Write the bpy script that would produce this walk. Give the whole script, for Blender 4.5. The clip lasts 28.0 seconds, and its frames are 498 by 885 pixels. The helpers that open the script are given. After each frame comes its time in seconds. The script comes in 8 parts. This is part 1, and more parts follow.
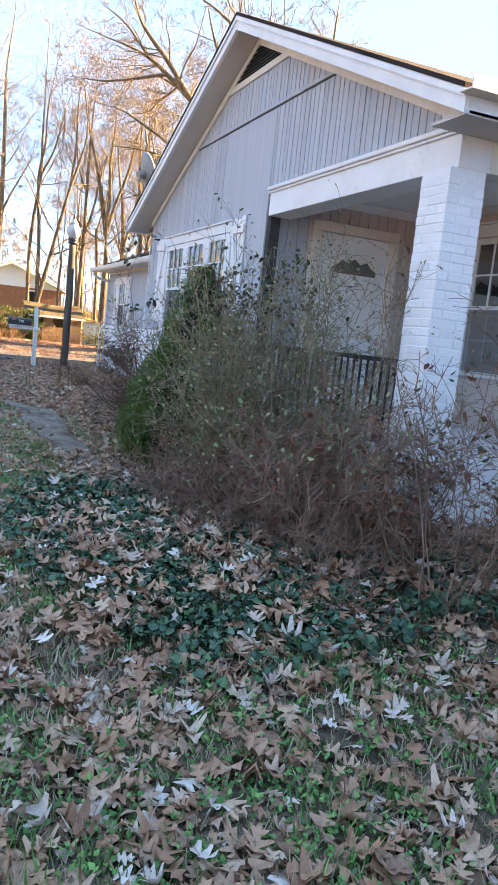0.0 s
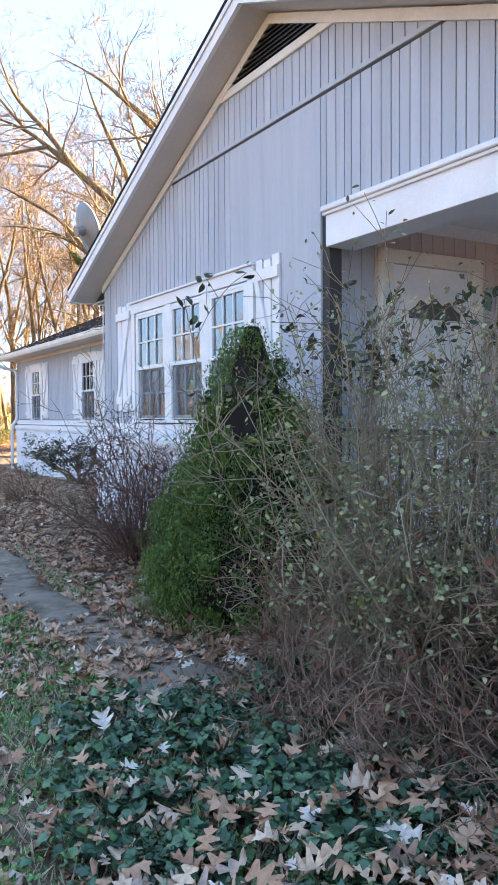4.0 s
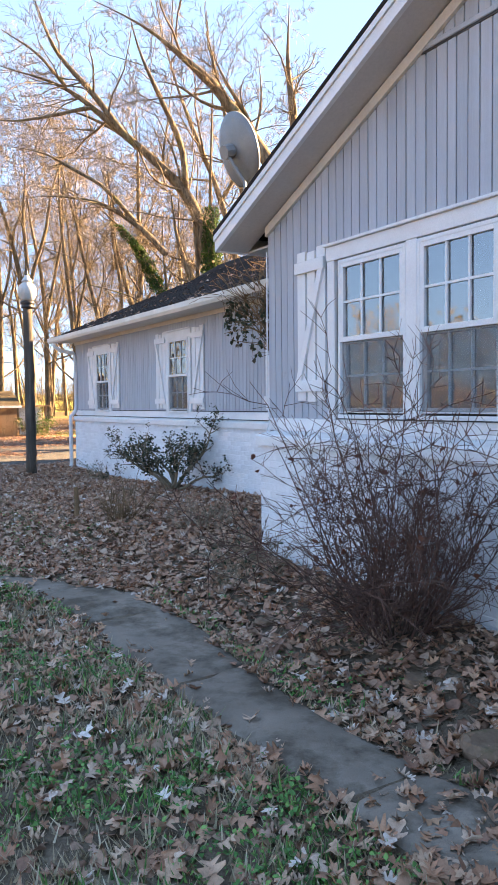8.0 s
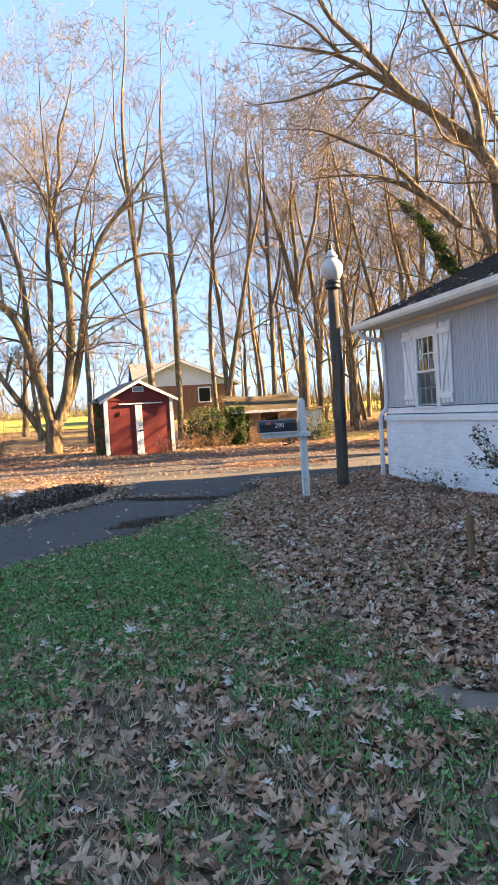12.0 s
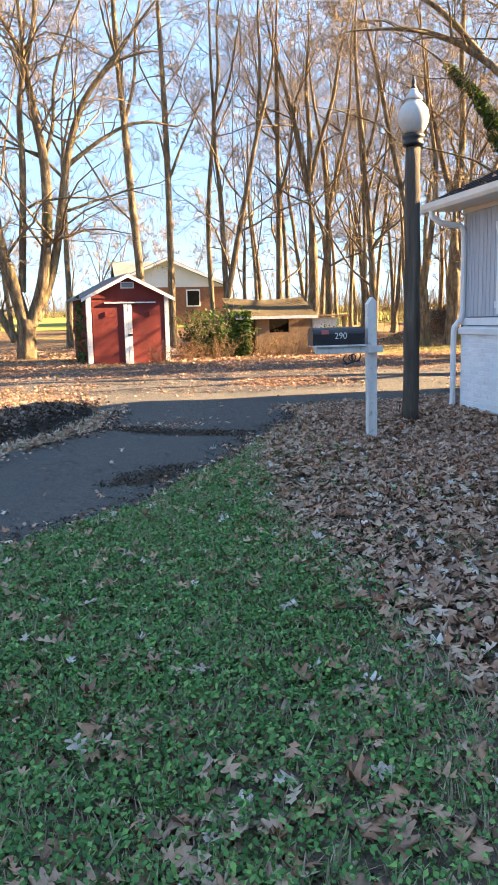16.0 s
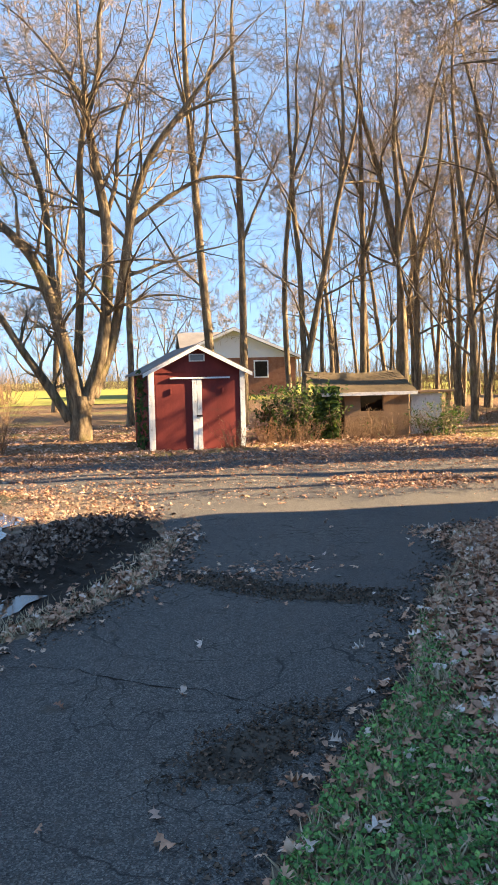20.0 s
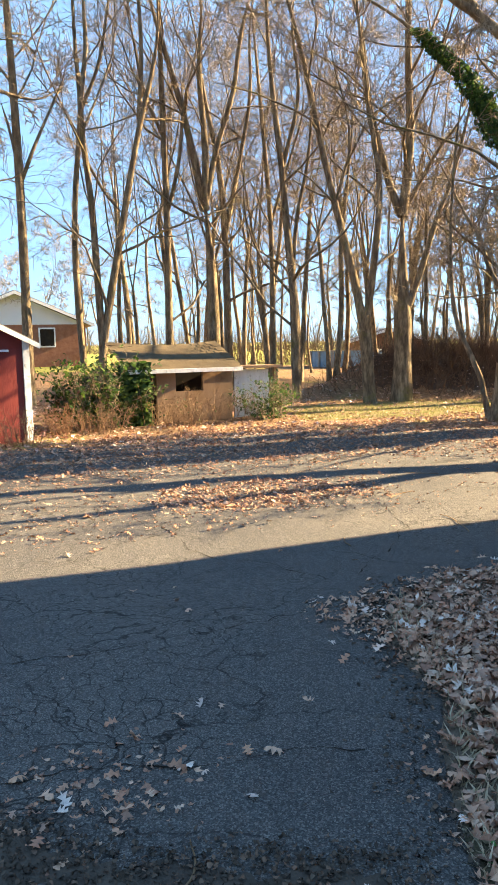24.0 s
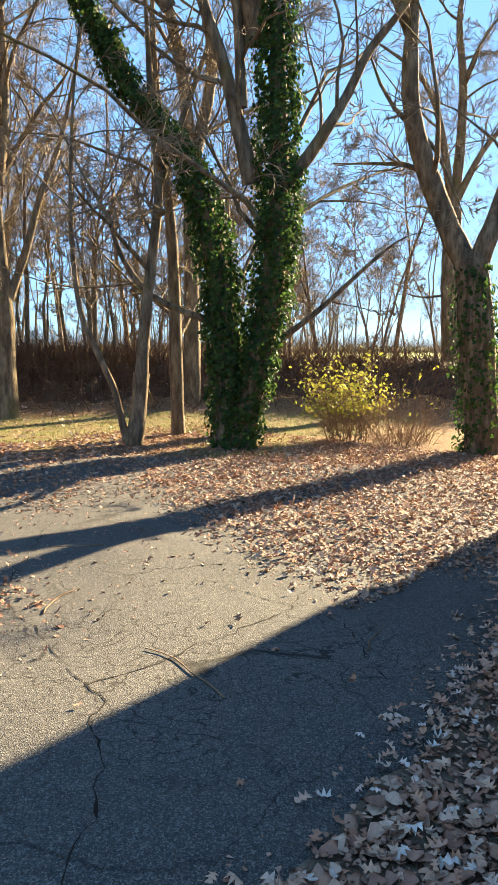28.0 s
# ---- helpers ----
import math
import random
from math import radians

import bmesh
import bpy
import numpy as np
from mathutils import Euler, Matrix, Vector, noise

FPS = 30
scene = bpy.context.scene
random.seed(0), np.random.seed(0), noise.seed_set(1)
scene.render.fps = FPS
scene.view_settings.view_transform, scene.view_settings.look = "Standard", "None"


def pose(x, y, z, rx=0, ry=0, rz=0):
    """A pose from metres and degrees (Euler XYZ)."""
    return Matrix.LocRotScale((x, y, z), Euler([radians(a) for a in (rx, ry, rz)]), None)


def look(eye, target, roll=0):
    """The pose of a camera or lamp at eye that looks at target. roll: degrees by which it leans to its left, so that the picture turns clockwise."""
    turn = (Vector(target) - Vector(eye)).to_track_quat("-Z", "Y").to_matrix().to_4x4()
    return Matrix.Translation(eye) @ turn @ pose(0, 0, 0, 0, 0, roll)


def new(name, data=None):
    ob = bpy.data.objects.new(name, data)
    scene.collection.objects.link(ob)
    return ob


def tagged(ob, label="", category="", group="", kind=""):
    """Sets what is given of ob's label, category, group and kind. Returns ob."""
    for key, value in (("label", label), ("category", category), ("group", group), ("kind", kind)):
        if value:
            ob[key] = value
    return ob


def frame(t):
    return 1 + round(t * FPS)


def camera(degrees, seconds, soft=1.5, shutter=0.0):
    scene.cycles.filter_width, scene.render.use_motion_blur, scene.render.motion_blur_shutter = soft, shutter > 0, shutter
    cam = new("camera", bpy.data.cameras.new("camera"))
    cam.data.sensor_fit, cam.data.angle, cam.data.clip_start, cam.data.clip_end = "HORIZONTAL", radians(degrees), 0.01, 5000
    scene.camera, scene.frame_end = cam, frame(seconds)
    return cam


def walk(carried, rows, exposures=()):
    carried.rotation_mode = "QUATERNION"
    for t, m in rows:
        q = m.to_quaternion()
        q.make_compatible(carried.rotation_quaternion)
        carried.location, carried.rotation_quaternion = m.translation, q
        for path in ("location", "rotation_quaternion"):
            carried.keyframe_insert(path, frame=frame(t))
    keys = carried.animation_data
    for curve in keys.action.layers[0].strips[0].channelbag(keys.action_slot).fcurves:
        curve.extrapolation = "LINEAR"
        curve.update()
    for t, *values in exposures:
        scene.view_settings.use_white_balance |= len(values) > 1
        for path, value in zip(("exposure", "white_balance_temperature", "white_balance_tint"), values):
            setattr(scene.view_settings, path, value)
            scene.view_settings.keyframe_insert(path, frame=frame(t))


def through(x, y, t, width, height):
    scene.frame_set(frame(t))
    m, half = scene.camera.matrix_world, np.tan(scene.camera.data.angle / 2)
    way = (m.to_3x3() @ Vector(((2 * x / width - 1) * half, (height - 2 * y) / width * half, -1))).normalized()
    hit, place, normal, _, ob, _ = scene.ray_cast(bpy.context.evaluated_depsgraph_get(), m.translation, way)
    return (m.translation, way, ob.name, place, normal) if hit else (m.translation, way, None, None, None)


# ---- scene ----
cam = camera(35.3, 28.0, soft=0.6)
# seconds, eye in metres, yaw to the left from +y, pitch up, roll in degrees
ROWS = [
    (0.0, -0.209, -0.044, 1.753, -23.19, -7.43, 6.19),
    (0.5, -0.191, 0.406, 1.763, -24.79, -12.68, 1.32),
    (1.0, -0.135, 0.876, 1.767, -28.89, -10.66, 0.96),
    (1.5, -0.145, 1.294, 1.799, -30.78, -8.05, 0.39),
    (2.0, -0.197, 1.683, 1.803, -31.13, -5.82, 0.47),
    (2.5, -0.247, 2.064, 1.843, -31.58, -4.26, 0.59),
    (3.0, -0.296, 2.440, 1.830, -31.57, -3.03, 0.64),
    (3.5, -0.334, 2.839, 1.852, -30.62, -2.21, 0.31),
    (4.0, -0.378, 3.252, 1.830, -30.64, -1.97, -0.36),
    (4.5, -0.437, 3.670, 1.850, -31.77, -1.77, -0.59),
    (6.5, -0.611, 5.432, 1.878, -34.58, -1.75, -1.07),
    (7.0, -0.627, 5.869, 1.891, -34.62, -1.55, -1.11),
    (7.5, -0.613, 6.309, 1.881, -32.95, -2.05, -1.11),
    (8.0, -0.595, 6.748, 1.894, -29.67, -2.94, -0.64),
    (8.5, -0.596, 7.204, 1.872, -25.88, -3.73, 0.14),
    (9.0, -0.577, 7.623, 1.873, -22.61, -4.35, 0.51),
    (9.5, -0.562, 8.069, 1.835, -20.31, -4.74, 0.51),
    (10.0, -0.618, 8.517, 1.821, -19.05, -4.73, 0.35),
    (10.5, -0.713, 8.980, 1.799, -18.14, -4.79, 0.06),
    (11.0, -0.774, 9.427, 1.827, -16.59, -4.58, -1.27),
    (11.5, -0.797, 9.867, 1.834, -13.78, -3.55, -2.45),
    (12.0, -0.816, 10.320, 1.853, -11.60, -2.29, -3.35),
    (12.5, -0.798, 10.776, 1.861, -11.41, -2.29, -3.17),
    (13.0, -0.745, 11.246, 1.852, -12.22, -4.01, -1.94),
    (13.5, -0.678, 11.751, 1.848, -11.44, -5.86, -1.02),
    (15.5, -0.776, 13.708, 1.805, -12.02, -9.79, -0.69),
    (16.0, -0.832, 14.197, 1.814, -12.89, -9.02, -1.31),
    (16.5, -0.868, 14.687, 1.824, -14.45, -8.51, -1.63),
    (17.0, -0.852, 15.130, 1.835, -15.34, -7.36, -2.24),
    (17.5, -0.840, 15.569, 1.855, -12.66, -5.33, -2.72),
    (18.0, -0.825, 16.030, 1.890, -8.49, -4.43, -3.24),
    (18.5, -0.823, 16.503, 1.951, -6.03, -3.64, -2.58),
    (19.0, -0.800, 16.981, 1.978, -5.22, -3.51, -1.98),
    (19.5, -0.736, 17.485, 2.028, -5.85, -3.54, -1.43),
    (20.0, -0.680, 18.003, 2.041, -8.55, -3.95, -1.44),
    (20.5, -0.629, 18.506, 2.084, -12.62, -4.73, -1.78),
    (21.0, -0.569, 18.982, 2.091, -15.65, -5.20, -1.78),
    (21.5, -0.544, 19.513, 2.149, -17.38, -5.20, -1.44),
    (22.0, -0.485, 20.029, 2.162, -18.57, -5.66, -1.18),
    (22.5, -0.423, 20.511, 2.194, -20.73, -6.88, -1.21),
    (24.5, 0.023, 22.292, 2.201, -25.21, -6.32, -1.14),
    (25.0, 0.215, 22.771, 2.209, -27.66, -5.95, -0.80),
    (25.5, 0.444, 23.246, 2.186, -31.24, -5.49, -0.73),
    (26.0, 0.691, 23.742, 2.186, -36.14, -5.24, -0.72),
    (26.5, 0.939, 24.218, 2.165, -41.65, -5.44, -0.56),
    (27.0, 1.221, 24.657, 2.167, -46.26, -5.95, -0.36),
    (27.5, 1.548, 25.091, 2.144, -49.54, -6.33, -0.08),
    (28.0, 1.857, 25.502, 2.157, -53.73, -6.58, -0.22),
]
walk(cam, [(t, pose(x, y, z, 0, 0, yaw) @ pose(0, 0, 0, 90 + pitch) @ pose(0, 0, 0, 0, 0, roll)) for t, x, y, z, yaw, pitch, roll in ROWS],
     exposures=[(0.0, 3.83, 7600, 15), (1.0, 4.18, 7600, 15), (2.0, 4.13, 7600, 15), (4.5, 3.98, 7500, 15), (7.0, 3.68, 7600, 16), (9.0, 3.53, 7400, 17), (10.5, 3.44, 7400, 16), (12.0, 3.19, 7400, 14), (14.0, 3.24, 7500, 13), (17.0, 3.46, 7150, 12), (19.5, 2.9, 6900, 12), (22.0, 3.08, 6850, 6), (25.0, 3.22, 6600, 5), (28.0, 2.86, 6050, 2)])

# ---- light: a low winter sun from behind the house, clear sky ----
SUN = Vector((2.2, -0.1, 0.88)).normalized()
world = bpy.data.worlds.new("sky")
scene.world = world
world.use_nodes = True
wn, wl = world.node_tree.nodes, world.node_tree.links
sky = wn.new("ShaderNodeTexSky")
sky.sky_type, sky.sun_disc = "NISHITA", False
sky.sun_elevation = math.asin(SUN.z)
sky.sun_rotation = math.atan2(SUN.x, SUN.y)
sky.air_density, sky.dust_density, sky.ozone_density = 0.8, 0.1, 3.0
# thin high haze evens the blue out between horizon and zenith
haze = wn.new("ShaderNodeMix")
haze.data_type = "RGBA"
haze.inputs[0].default_value = 0.75
haze.inputs[7].default_value = (1.05, 1.95, 3.45, 1)
wl.new(sky.outputs["Color"], haze.inputs[6])
wl.new(haze.outputs[2], wn["Background"].inputs["Color"])
wn["Background"].inputs["Strength"].default_value = 0.05
sun = new("sun", bpy.data.lights.new("sun", "SUN"))
sun.data.energy, sun.data.angle, sun.data.color = 5.5, radians(0.55), (1.0, 0.73, 0.43)
sun.matrix_world = look(SUN * 60, (0, 0, 0))

# ---- materials ----
def material(name, build):
    m = bpy.data.materials.new(name)
    m.use_nodes = True
    nt = m.node_tree
    build(nt, nt.nodes["Principled BSDF"])
    return m


def node(nt, kind, **values):
    n = nt.nodes.new(kind)
    for key, value in values.items():
        if key in n.inputs:
            n.inputs[key].default_value = value
    return n


def noise_of(nt, scale, detail=4.0, rough=0.6, stretch=None, objects=False):
    tc = nt.nodes.new("ShaderNodeTexCoord")
    n = node(nt, "ShaderNodeTexNoise", Scale=scale, Detail=detail, Roughness=rough)
    src = tc.outputs["Object"]
    if stretch:
        mp = node(nt, "ShaderNodeMapping", Scale=stretch)
        nt.links.new(src, mp.inputs["Vector"])
        src = mp.outputs["Vector"]
    nt.links.new(src, n.inputs["Vector"])
    return n.outputs["Fac"]


def ramp_of(nt, fac, stops):
    r = nt.nodes.new("ShaderNodeValToRGB")
    el = r.color_ramp.elements
    while len(el) < len(stops):
        el.new(0.5)
    for e, (p, c) in zip(el, stops):
        e.position, e.color = p, (*c, 1)
    nt.links.new(fac, r.inputs["Fac"])
    return r.outputs["Color"]


def mixed(nt, fac, a, b, kind="MIX"):
    m = nt.nodes.new("ShaderNodeMix")
    m.data_type, m.blend_type = "RGBA", kind
    for value, sock in ((fac, m.inputs[0]), (a, m.inputs[6]), (b, m.inputs[7])):
        if isinstance(value, (int, float)):
            sock.default_value = value
        elif isinstance(value, tuple):
            sock.default_value = (*value, 1)
        else:
            nt.links.new(value, sock)
    return m.outputs[2]


def bumped(nt, bsdf, height, strength, distance=0.01):
    b = node(nt, "ShaderNodeBump", Strength=strength, Distance=distance)
    nt.links.new(height, b.inputs["Height"])
    nt.links.new(b.outputs["Normal"], bsdf.inputs["Normal"])


def surface(name, stops, scale, rough=0.8, fine=60.0, bump=0.3, stretch=None, spread=0.0, metal=0.0, dirt=None, deep=0.01):
    """A colour that varies over two scales, with fine relief. spread: lightness that varies from piece to piece."""
    def build(nt, b):
        big = noise_of(nt, scale, 5, 0.62, stretch)
        tiny = noise_of(nt, fine, 3, 0.7, stretch)
        col = ramp_of(nt, big, stops)
        col = mixed(nt, 0.35, col, ramp_of(nt, tiny, [(0.25, (0.55, 0.55, 0.55)), (0.75, (1, 1, 1))]), "MULTIPLY")
        if spread:
            info = nt.nodes.new("ShaderNodeObjectInfo")
            geo = nt.nodes.new("ShaderNodeNewGeometry")
            add = nt.nodes.new("ShaderNodeMath")
            add.operation = "ADD"
            nt.links.new(info.outputs["Random"], add.inputs[0])
            nt.links.new(geo.outputs["Random Per Island"], add.inputs[1])
            fr = nt.nodes.new("ShaderNodeMath")
            fr.operation = "FRACT"
            nt.links.new(add.outputs[0], fr.inputs[0])
            col = mixed(nt, 1.0, col, ramp_of(nt, fr.outputs[0], [(0, (1 - spread,) * 3), (1, (1, 1, 1))]), "MULTIPLY")
        if dirt:
            colour, size, low, high = dirt
            mask = ramp_of(nt, noise_of(nt, size, 6, 0.7), [(low, (0, 0, 0)), (high, (1, 1, 1))])
            col = mixed(nt, mask, col, colour)
        nt.links.new(col, b.inputs["Base Color"])
        b.inputs["Roughness"].default_value = rough
        b.inputs["Specular IOR Level"].default_value = 0.5 if rough < 0.8 else 0.12
        b.inputs["Metallic"].default_value = metal
        if bump:
            bumped(nt, b, tiny, bump, deep)
    return material(name, build)


def leafy(name, colours, rough=0.6, through=0.25, spread=0.5):
    """Many leaves in one mesh: each takes one of the colours, and lets some light through."""
    def build(nt, b):
        geo = nt.nodes.new("ShaderNodeNewGeometry")
        stops = [((i + 0.5) / len(colours), c) for i, c in enumerate(colours)]
        col = ramp_of(nt, geo.outputs["Random Per Island"], stops)
        tiny = noise_of(nt, 38.0, 5, 0.75)
        col = mixed(nt, spread, col, ramp_of(nt, tiny, [(0.34, (0.35, 0.33, 0.32)), (0.5, (0.85, 0.84, 0.83)), (0.66, (1.15, 1.15, 1.15))]), "MULTIPLY")
        nt.links.new(col, b.inputs["Base Color"])
        b.inputs["Roughness"].default_value = rough
        b.inputs["Specular IOR Level"].default_value = 0.25
        tr = node(nt, "ShaderNodeBsdfTranslucent")
        nt.links.new(col, tr.inputs["Color"])
        mx = node(nt, "ShaderNodeMixShader", Fac=through)
        nt.links.new(b.outputs[0], mx.inputs[1])
        nt.links.new(tr.outputs[0], mx.inputs[2])
        nt.links.new(mx.outputs[0], nt.nodes["Material Output"].inputs["Surface"])
    return material(name, build)


WHITE = surface("white_paint", [(0.3, (0.70, 0.71, 0.73)), (0.7, (0.82, 0.83, 0.84))], 3.0, 0.55, 90, 0.15, spread=0.06, dirt=((0.45, 0.44, 0.42), 2.3, 0.62, 0.85))
BRICKWHITE = surface("white_painted_brick", [(0.3, (0.78, 0.80, 0.84)), (0.7, (0.87, 0.89, 0.92))], 2.0, 0.6, 70, 0.5, spread=0.12, dirt=((0.42, 0.41, 0.40), 1.6, 0.66, 0.9))
MORTAR = surface("painted_mortar", [(0.3, (0.74, 0.76, 0.80)), (0.7, (0.84, 0.86, 0.89))], 3.0, 0.8, 90, 0.4)
GREY = surface("grey_painted_siding", [(0.3, (0.385, 0.415, 0.465)), (0.7, (0.47, 0.505, 0.56))], 1.3, 0.7, 55, 0.3, stretch=(1, 6, 0.35), spread=0.10, dirt=((0.20, 0.19, 0.18), 2.5, 0.66, 0.9))
GROOVE_SHADOW = surface("dark_groove_and_shadow", [(0.3, (0.05, 0.05, 0.05)), (0.7, (0.08, 0.08, 0.08))], 5.0, 0.9)
SOFFIT = surface("soffit_paint", [(0.3, (0.50, 0.475, 0.46)), (0.7, (0.6, 0.575, 0.55))], 1.2, 0.7, 40, 0.2)
CREAM = surface("aged_white_trim", [(0.3, (0.62, 0.58, 0.51)), (0.7, (0.76, 0.73, 0.67))], 2.0, 0.6, 50, 0.2)
SHINGLE = surface("dark_roof_shingle", [(0.3, (0.018, 0.015, 0.014)), (0.7, (0.045, 0.037, 0.034))], 1.5, 0.95, 60, 0.8, spread=0.4, dirt=((0.06, 0.038, 0.024), 1.1, 0.55, 0.8))
PORCH = surface("taupe_porch_wall", [(0.3, (0.50, 0.43, 0.40)), (0.7, (0.60, 0.52, 0.49))], 1.4, 0.75, 40, 0.2)
PORCHCEIL = surface("porch_ceiling_paint", [(0.3, (0.74, 0.71, 0.69)), (0.7, (0.82, 0.79, 0.77))], 1.4, 0.7, 40, 0.1)
CONCRETE = surface("old_concrete", [(0.25, (0.15, 0.12, 0.096)), (0.55, (0.27, 0.225, 0.185)), (0.8, (0.40, 0.34, 0.285))], 1.6, 0.9, 120, 0.5, dirt=((0.105, 0.084, 0.064), 2.1, 0.46, 0.62))
BLACKIRON = surface("black_iron", [(0.3, (0.012, 0.012, 0.013)), (0.7, (0.03, 0.03, 0.032))], 4.0, 0.45, 80, 0.2, metal=0.3)
GLOBE = surface("opal_globe", [(0.3, (0.42, 0.42, 0.41)), (0.7, (0.55, 0.55, 0.54))], 3.0, 0.25, 40, 0.02)
POLEWOOD = surface("weathered_dark_pole", [(0.25, (0.035, 0.029, 0.024)), (0.55, (0.105, 0.09, 0.075)), (0.8, (0.20, 0.18, 0.15))], 2.6, 0.85, 30, 0.9, stretch=(4, 4, 0.35))
OLDWHITEWOOD = surface("flaking_white_wood", [(0.3, (0.55, 0.56, 0.55)), (0.7, (0.76, 0.77, 0.76))], 3.0, 0.7, 60, 0.5, stretch=(3, 3, 0.4), dirt=((0.20, 0.19, 0.16), 9.0, 0.56, 0.72))
BOXBLACK = surface("black_mailbox", [(0.3, (0.012, 0.012, 0.015)), (0.7, (0.028, 0.028, 0.033))], 5.0, 0.35, 80, 0.1)
REDPAINT = surface("barn_red_paint", [(0.25, (0.13, 0.028, 0.025)), (0.7, (0.20, 0.042, 0.037))], 1.4, 0.8, 40, 0.4, stretch=(2, 2, 0.4), dirt=((0.10, 0.05, 0.04), 3.0, 0.6, 0.85))
OLDROOF = surface("worn_brown_shingle", [(0.25, (0.09, 0.068, 0.042)), (0.6, (0.15, 0.117, 0.073)), (0.85, (0.21, 0.17, 0.115))], 1.0, 0.95, 40, 0.6, spread=0.25)
TANWALL = surface("weathered_tan_plywood", [(0.25, (0.24, 0.15, 0.09)), (0.7, (0.38, 0.26, 0.16))], 0.9, 0.85, 30, 0.4, stretch=(2, 2, 0.5), dirt=((0.12, 0.08, 0.05), 1.6, 0.6, 0.8))
# near-black for painted inside shade, dark panes and crack grit
DARK = surface("dark_inside_shade_and_grit", [(0.3, (0.015, 0.012, 0.010)), (0.7, (0.03, 0.025, 0.02))], 3.0, 0.95)
DIRT = surface("dark_gritty_dirt", [(0.3, (0.045, 0.038, 0.032)), (0.7, (0.12, 0.10, 0.08))], 4.0, 0.9, 70, 0.8)
# brown leafy soil, its colour darkened since the bank faces away from the sun
BANKSOIL = surface("backlit_leafy_bank", [(0.3, (0.04, 0.026, 0.018)), (0.6, (0.10, 0.066, 0.043)), (0.8, (0.17, 0.12, 0.08))], 2.5, 0.95, 18, 0.9, deep=0.05)
MUD = surface("wet_dark_mud", [(0.3, (0.010, 0.008, 0.007)), (0.7, (0.032, 0.025, 0.019))], 3.0, 0.85, 30, 0.8)
FARBRICK = surface("red_brown_brick", [(0.3, (0.20, 0.09, 0.06)), (0.7, (0.30, 0.15, 0.10))], 4.0, 0.9, 25, 0.3)
FARSIDING = surface("pale_grey_siding", [(0.3, (0.58, 0.61, 0.67)), (0.7, (0.66, 0.69, 0.75))], 1.0, 0.7, 20, 0.2)
FARROOF = surface("grey_far_roof", [(0.3, (0.15, 0.145, 0.145)), (0.7, (0.23, 0.22, 0.215))], 1.0, 0.9, 20, 0.3)
POOLBLUE = surface("blue_pool_wall", [(0.3, (0.10, 0.22, 0.36)), (0.7, (0.24, 0.38, 0.52))], 1.4, 0.5, 20, 0.1)
METALGREY = surface("grey_painted_metal", [(0.3, (0.19, 0.20, 0.205)), (0.7, (0.26, 0.27, 0.275))], 3.0, 0.45, 60, 0.1, metal=0.2)
STONE = surface("mossy_stone", [(0.3, (0.15, 0.10, 0.07)), (0.7, (0.30, 0.21, 0.15))], 5.0, 0.9, 40, 0.6, dirt=((0.06, 0.075, 0.03), 4.0, 0.5, 0.7))
BARK = surface("grey_brown_bark", [(0.28, (0.055, 0.042, 0.029)), (0.48, (0.165, 0.127, 0.083)), (0.68, (0.33, 0.26, 0.165))], 3.2, 0.95, 13, 1.0, stretch=(3, 3, 0.8), dirt=((0.14, 0.125, 0.035), 1.3, 0.55, 0.7), deep=0.04)
TWIG = surface("pale_bark_twigs", [(0.3, (0.17, 0.13, 0.088)), (0.7, (0.36, 0.285, 0.19))], 2.0, 0.9, 20, 0.0, spread=0.3)
SHRUBTWIG = surface("shrub_twigs", [(0.3, (0.22, 0.17, 0.115)), (0.7, (0.46, 0.37, 0.27))], 3.0, 0.85, 40, 0.0, spread=0.45)
BRAMBLE = surface("reddish_bramble_twigs", [(0.3, (0.20, 0.11, 0.08)), (0.7, (0.46, 0.30, 0.23))], 3.0, 0.85, 40, 0.0, spread=0.5)
DARKTWIG = surface("dark_bush_twigs", [(0.3, (0.12, 0.062, 0.05)), (0.7, (0.26, 0.155, 0.125))], 3.0, 0.85, 40, 0.0, spread=0.45)
# brush browns with the bank's backlit shade put into the colour
BACKLITBRUSH = surface("backlit_brown_brush", [(0.3, (0.105, 0.062, 0.04)), (0.7, (0.22, 0.14, 0.09))], 2.0, 0.9, 40, 0.0, spread=0.5)
DRYSTEM = surface("dry_weed_stems", [(0.3, (0.20, 0.125, 0.07)), (0.7, (0.36, 0.24, 0.145))], 3.0, 0.9, 40, 0.0, spread=0.4)
# darker copy of the curtain: the unlit room's shade is in its colour
DIMCURTAIN = surface("shade_painted_curtain", [(0.3, (0.07, 0.066, 0.06)), (0.7, (0.15, 0.143, 0.13))], 1.6, 0.9, 30, 0.3, stretch=(1, 9, 0.4))
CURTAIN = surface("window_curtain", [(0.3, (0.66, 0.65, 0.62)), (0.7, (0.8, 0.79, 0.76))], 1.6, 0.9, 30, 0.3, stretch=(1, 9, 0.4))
CURTAINPANE = surface("curtained_door_glass", [(0.3, (0.68, 0.67, 0.65)), (0.7, (0.82, 0.81, 0.79))], 1.6, 0.18, 30, 0.05, stretch=(9, 1, 0.4))
REDTAG = surface("faded_red_flag", [(0.3, (0.36, 0.09, 0.09)), (0.7, (0.48, 0.15, 0.14))], 9.0, 0.6)
LETTER = surface("pale_lettering", [(0.3, (0.7, 0.7, 0.68)), (0.7, (0.78, 0.78, 0.76))], 9.0, 0.6)

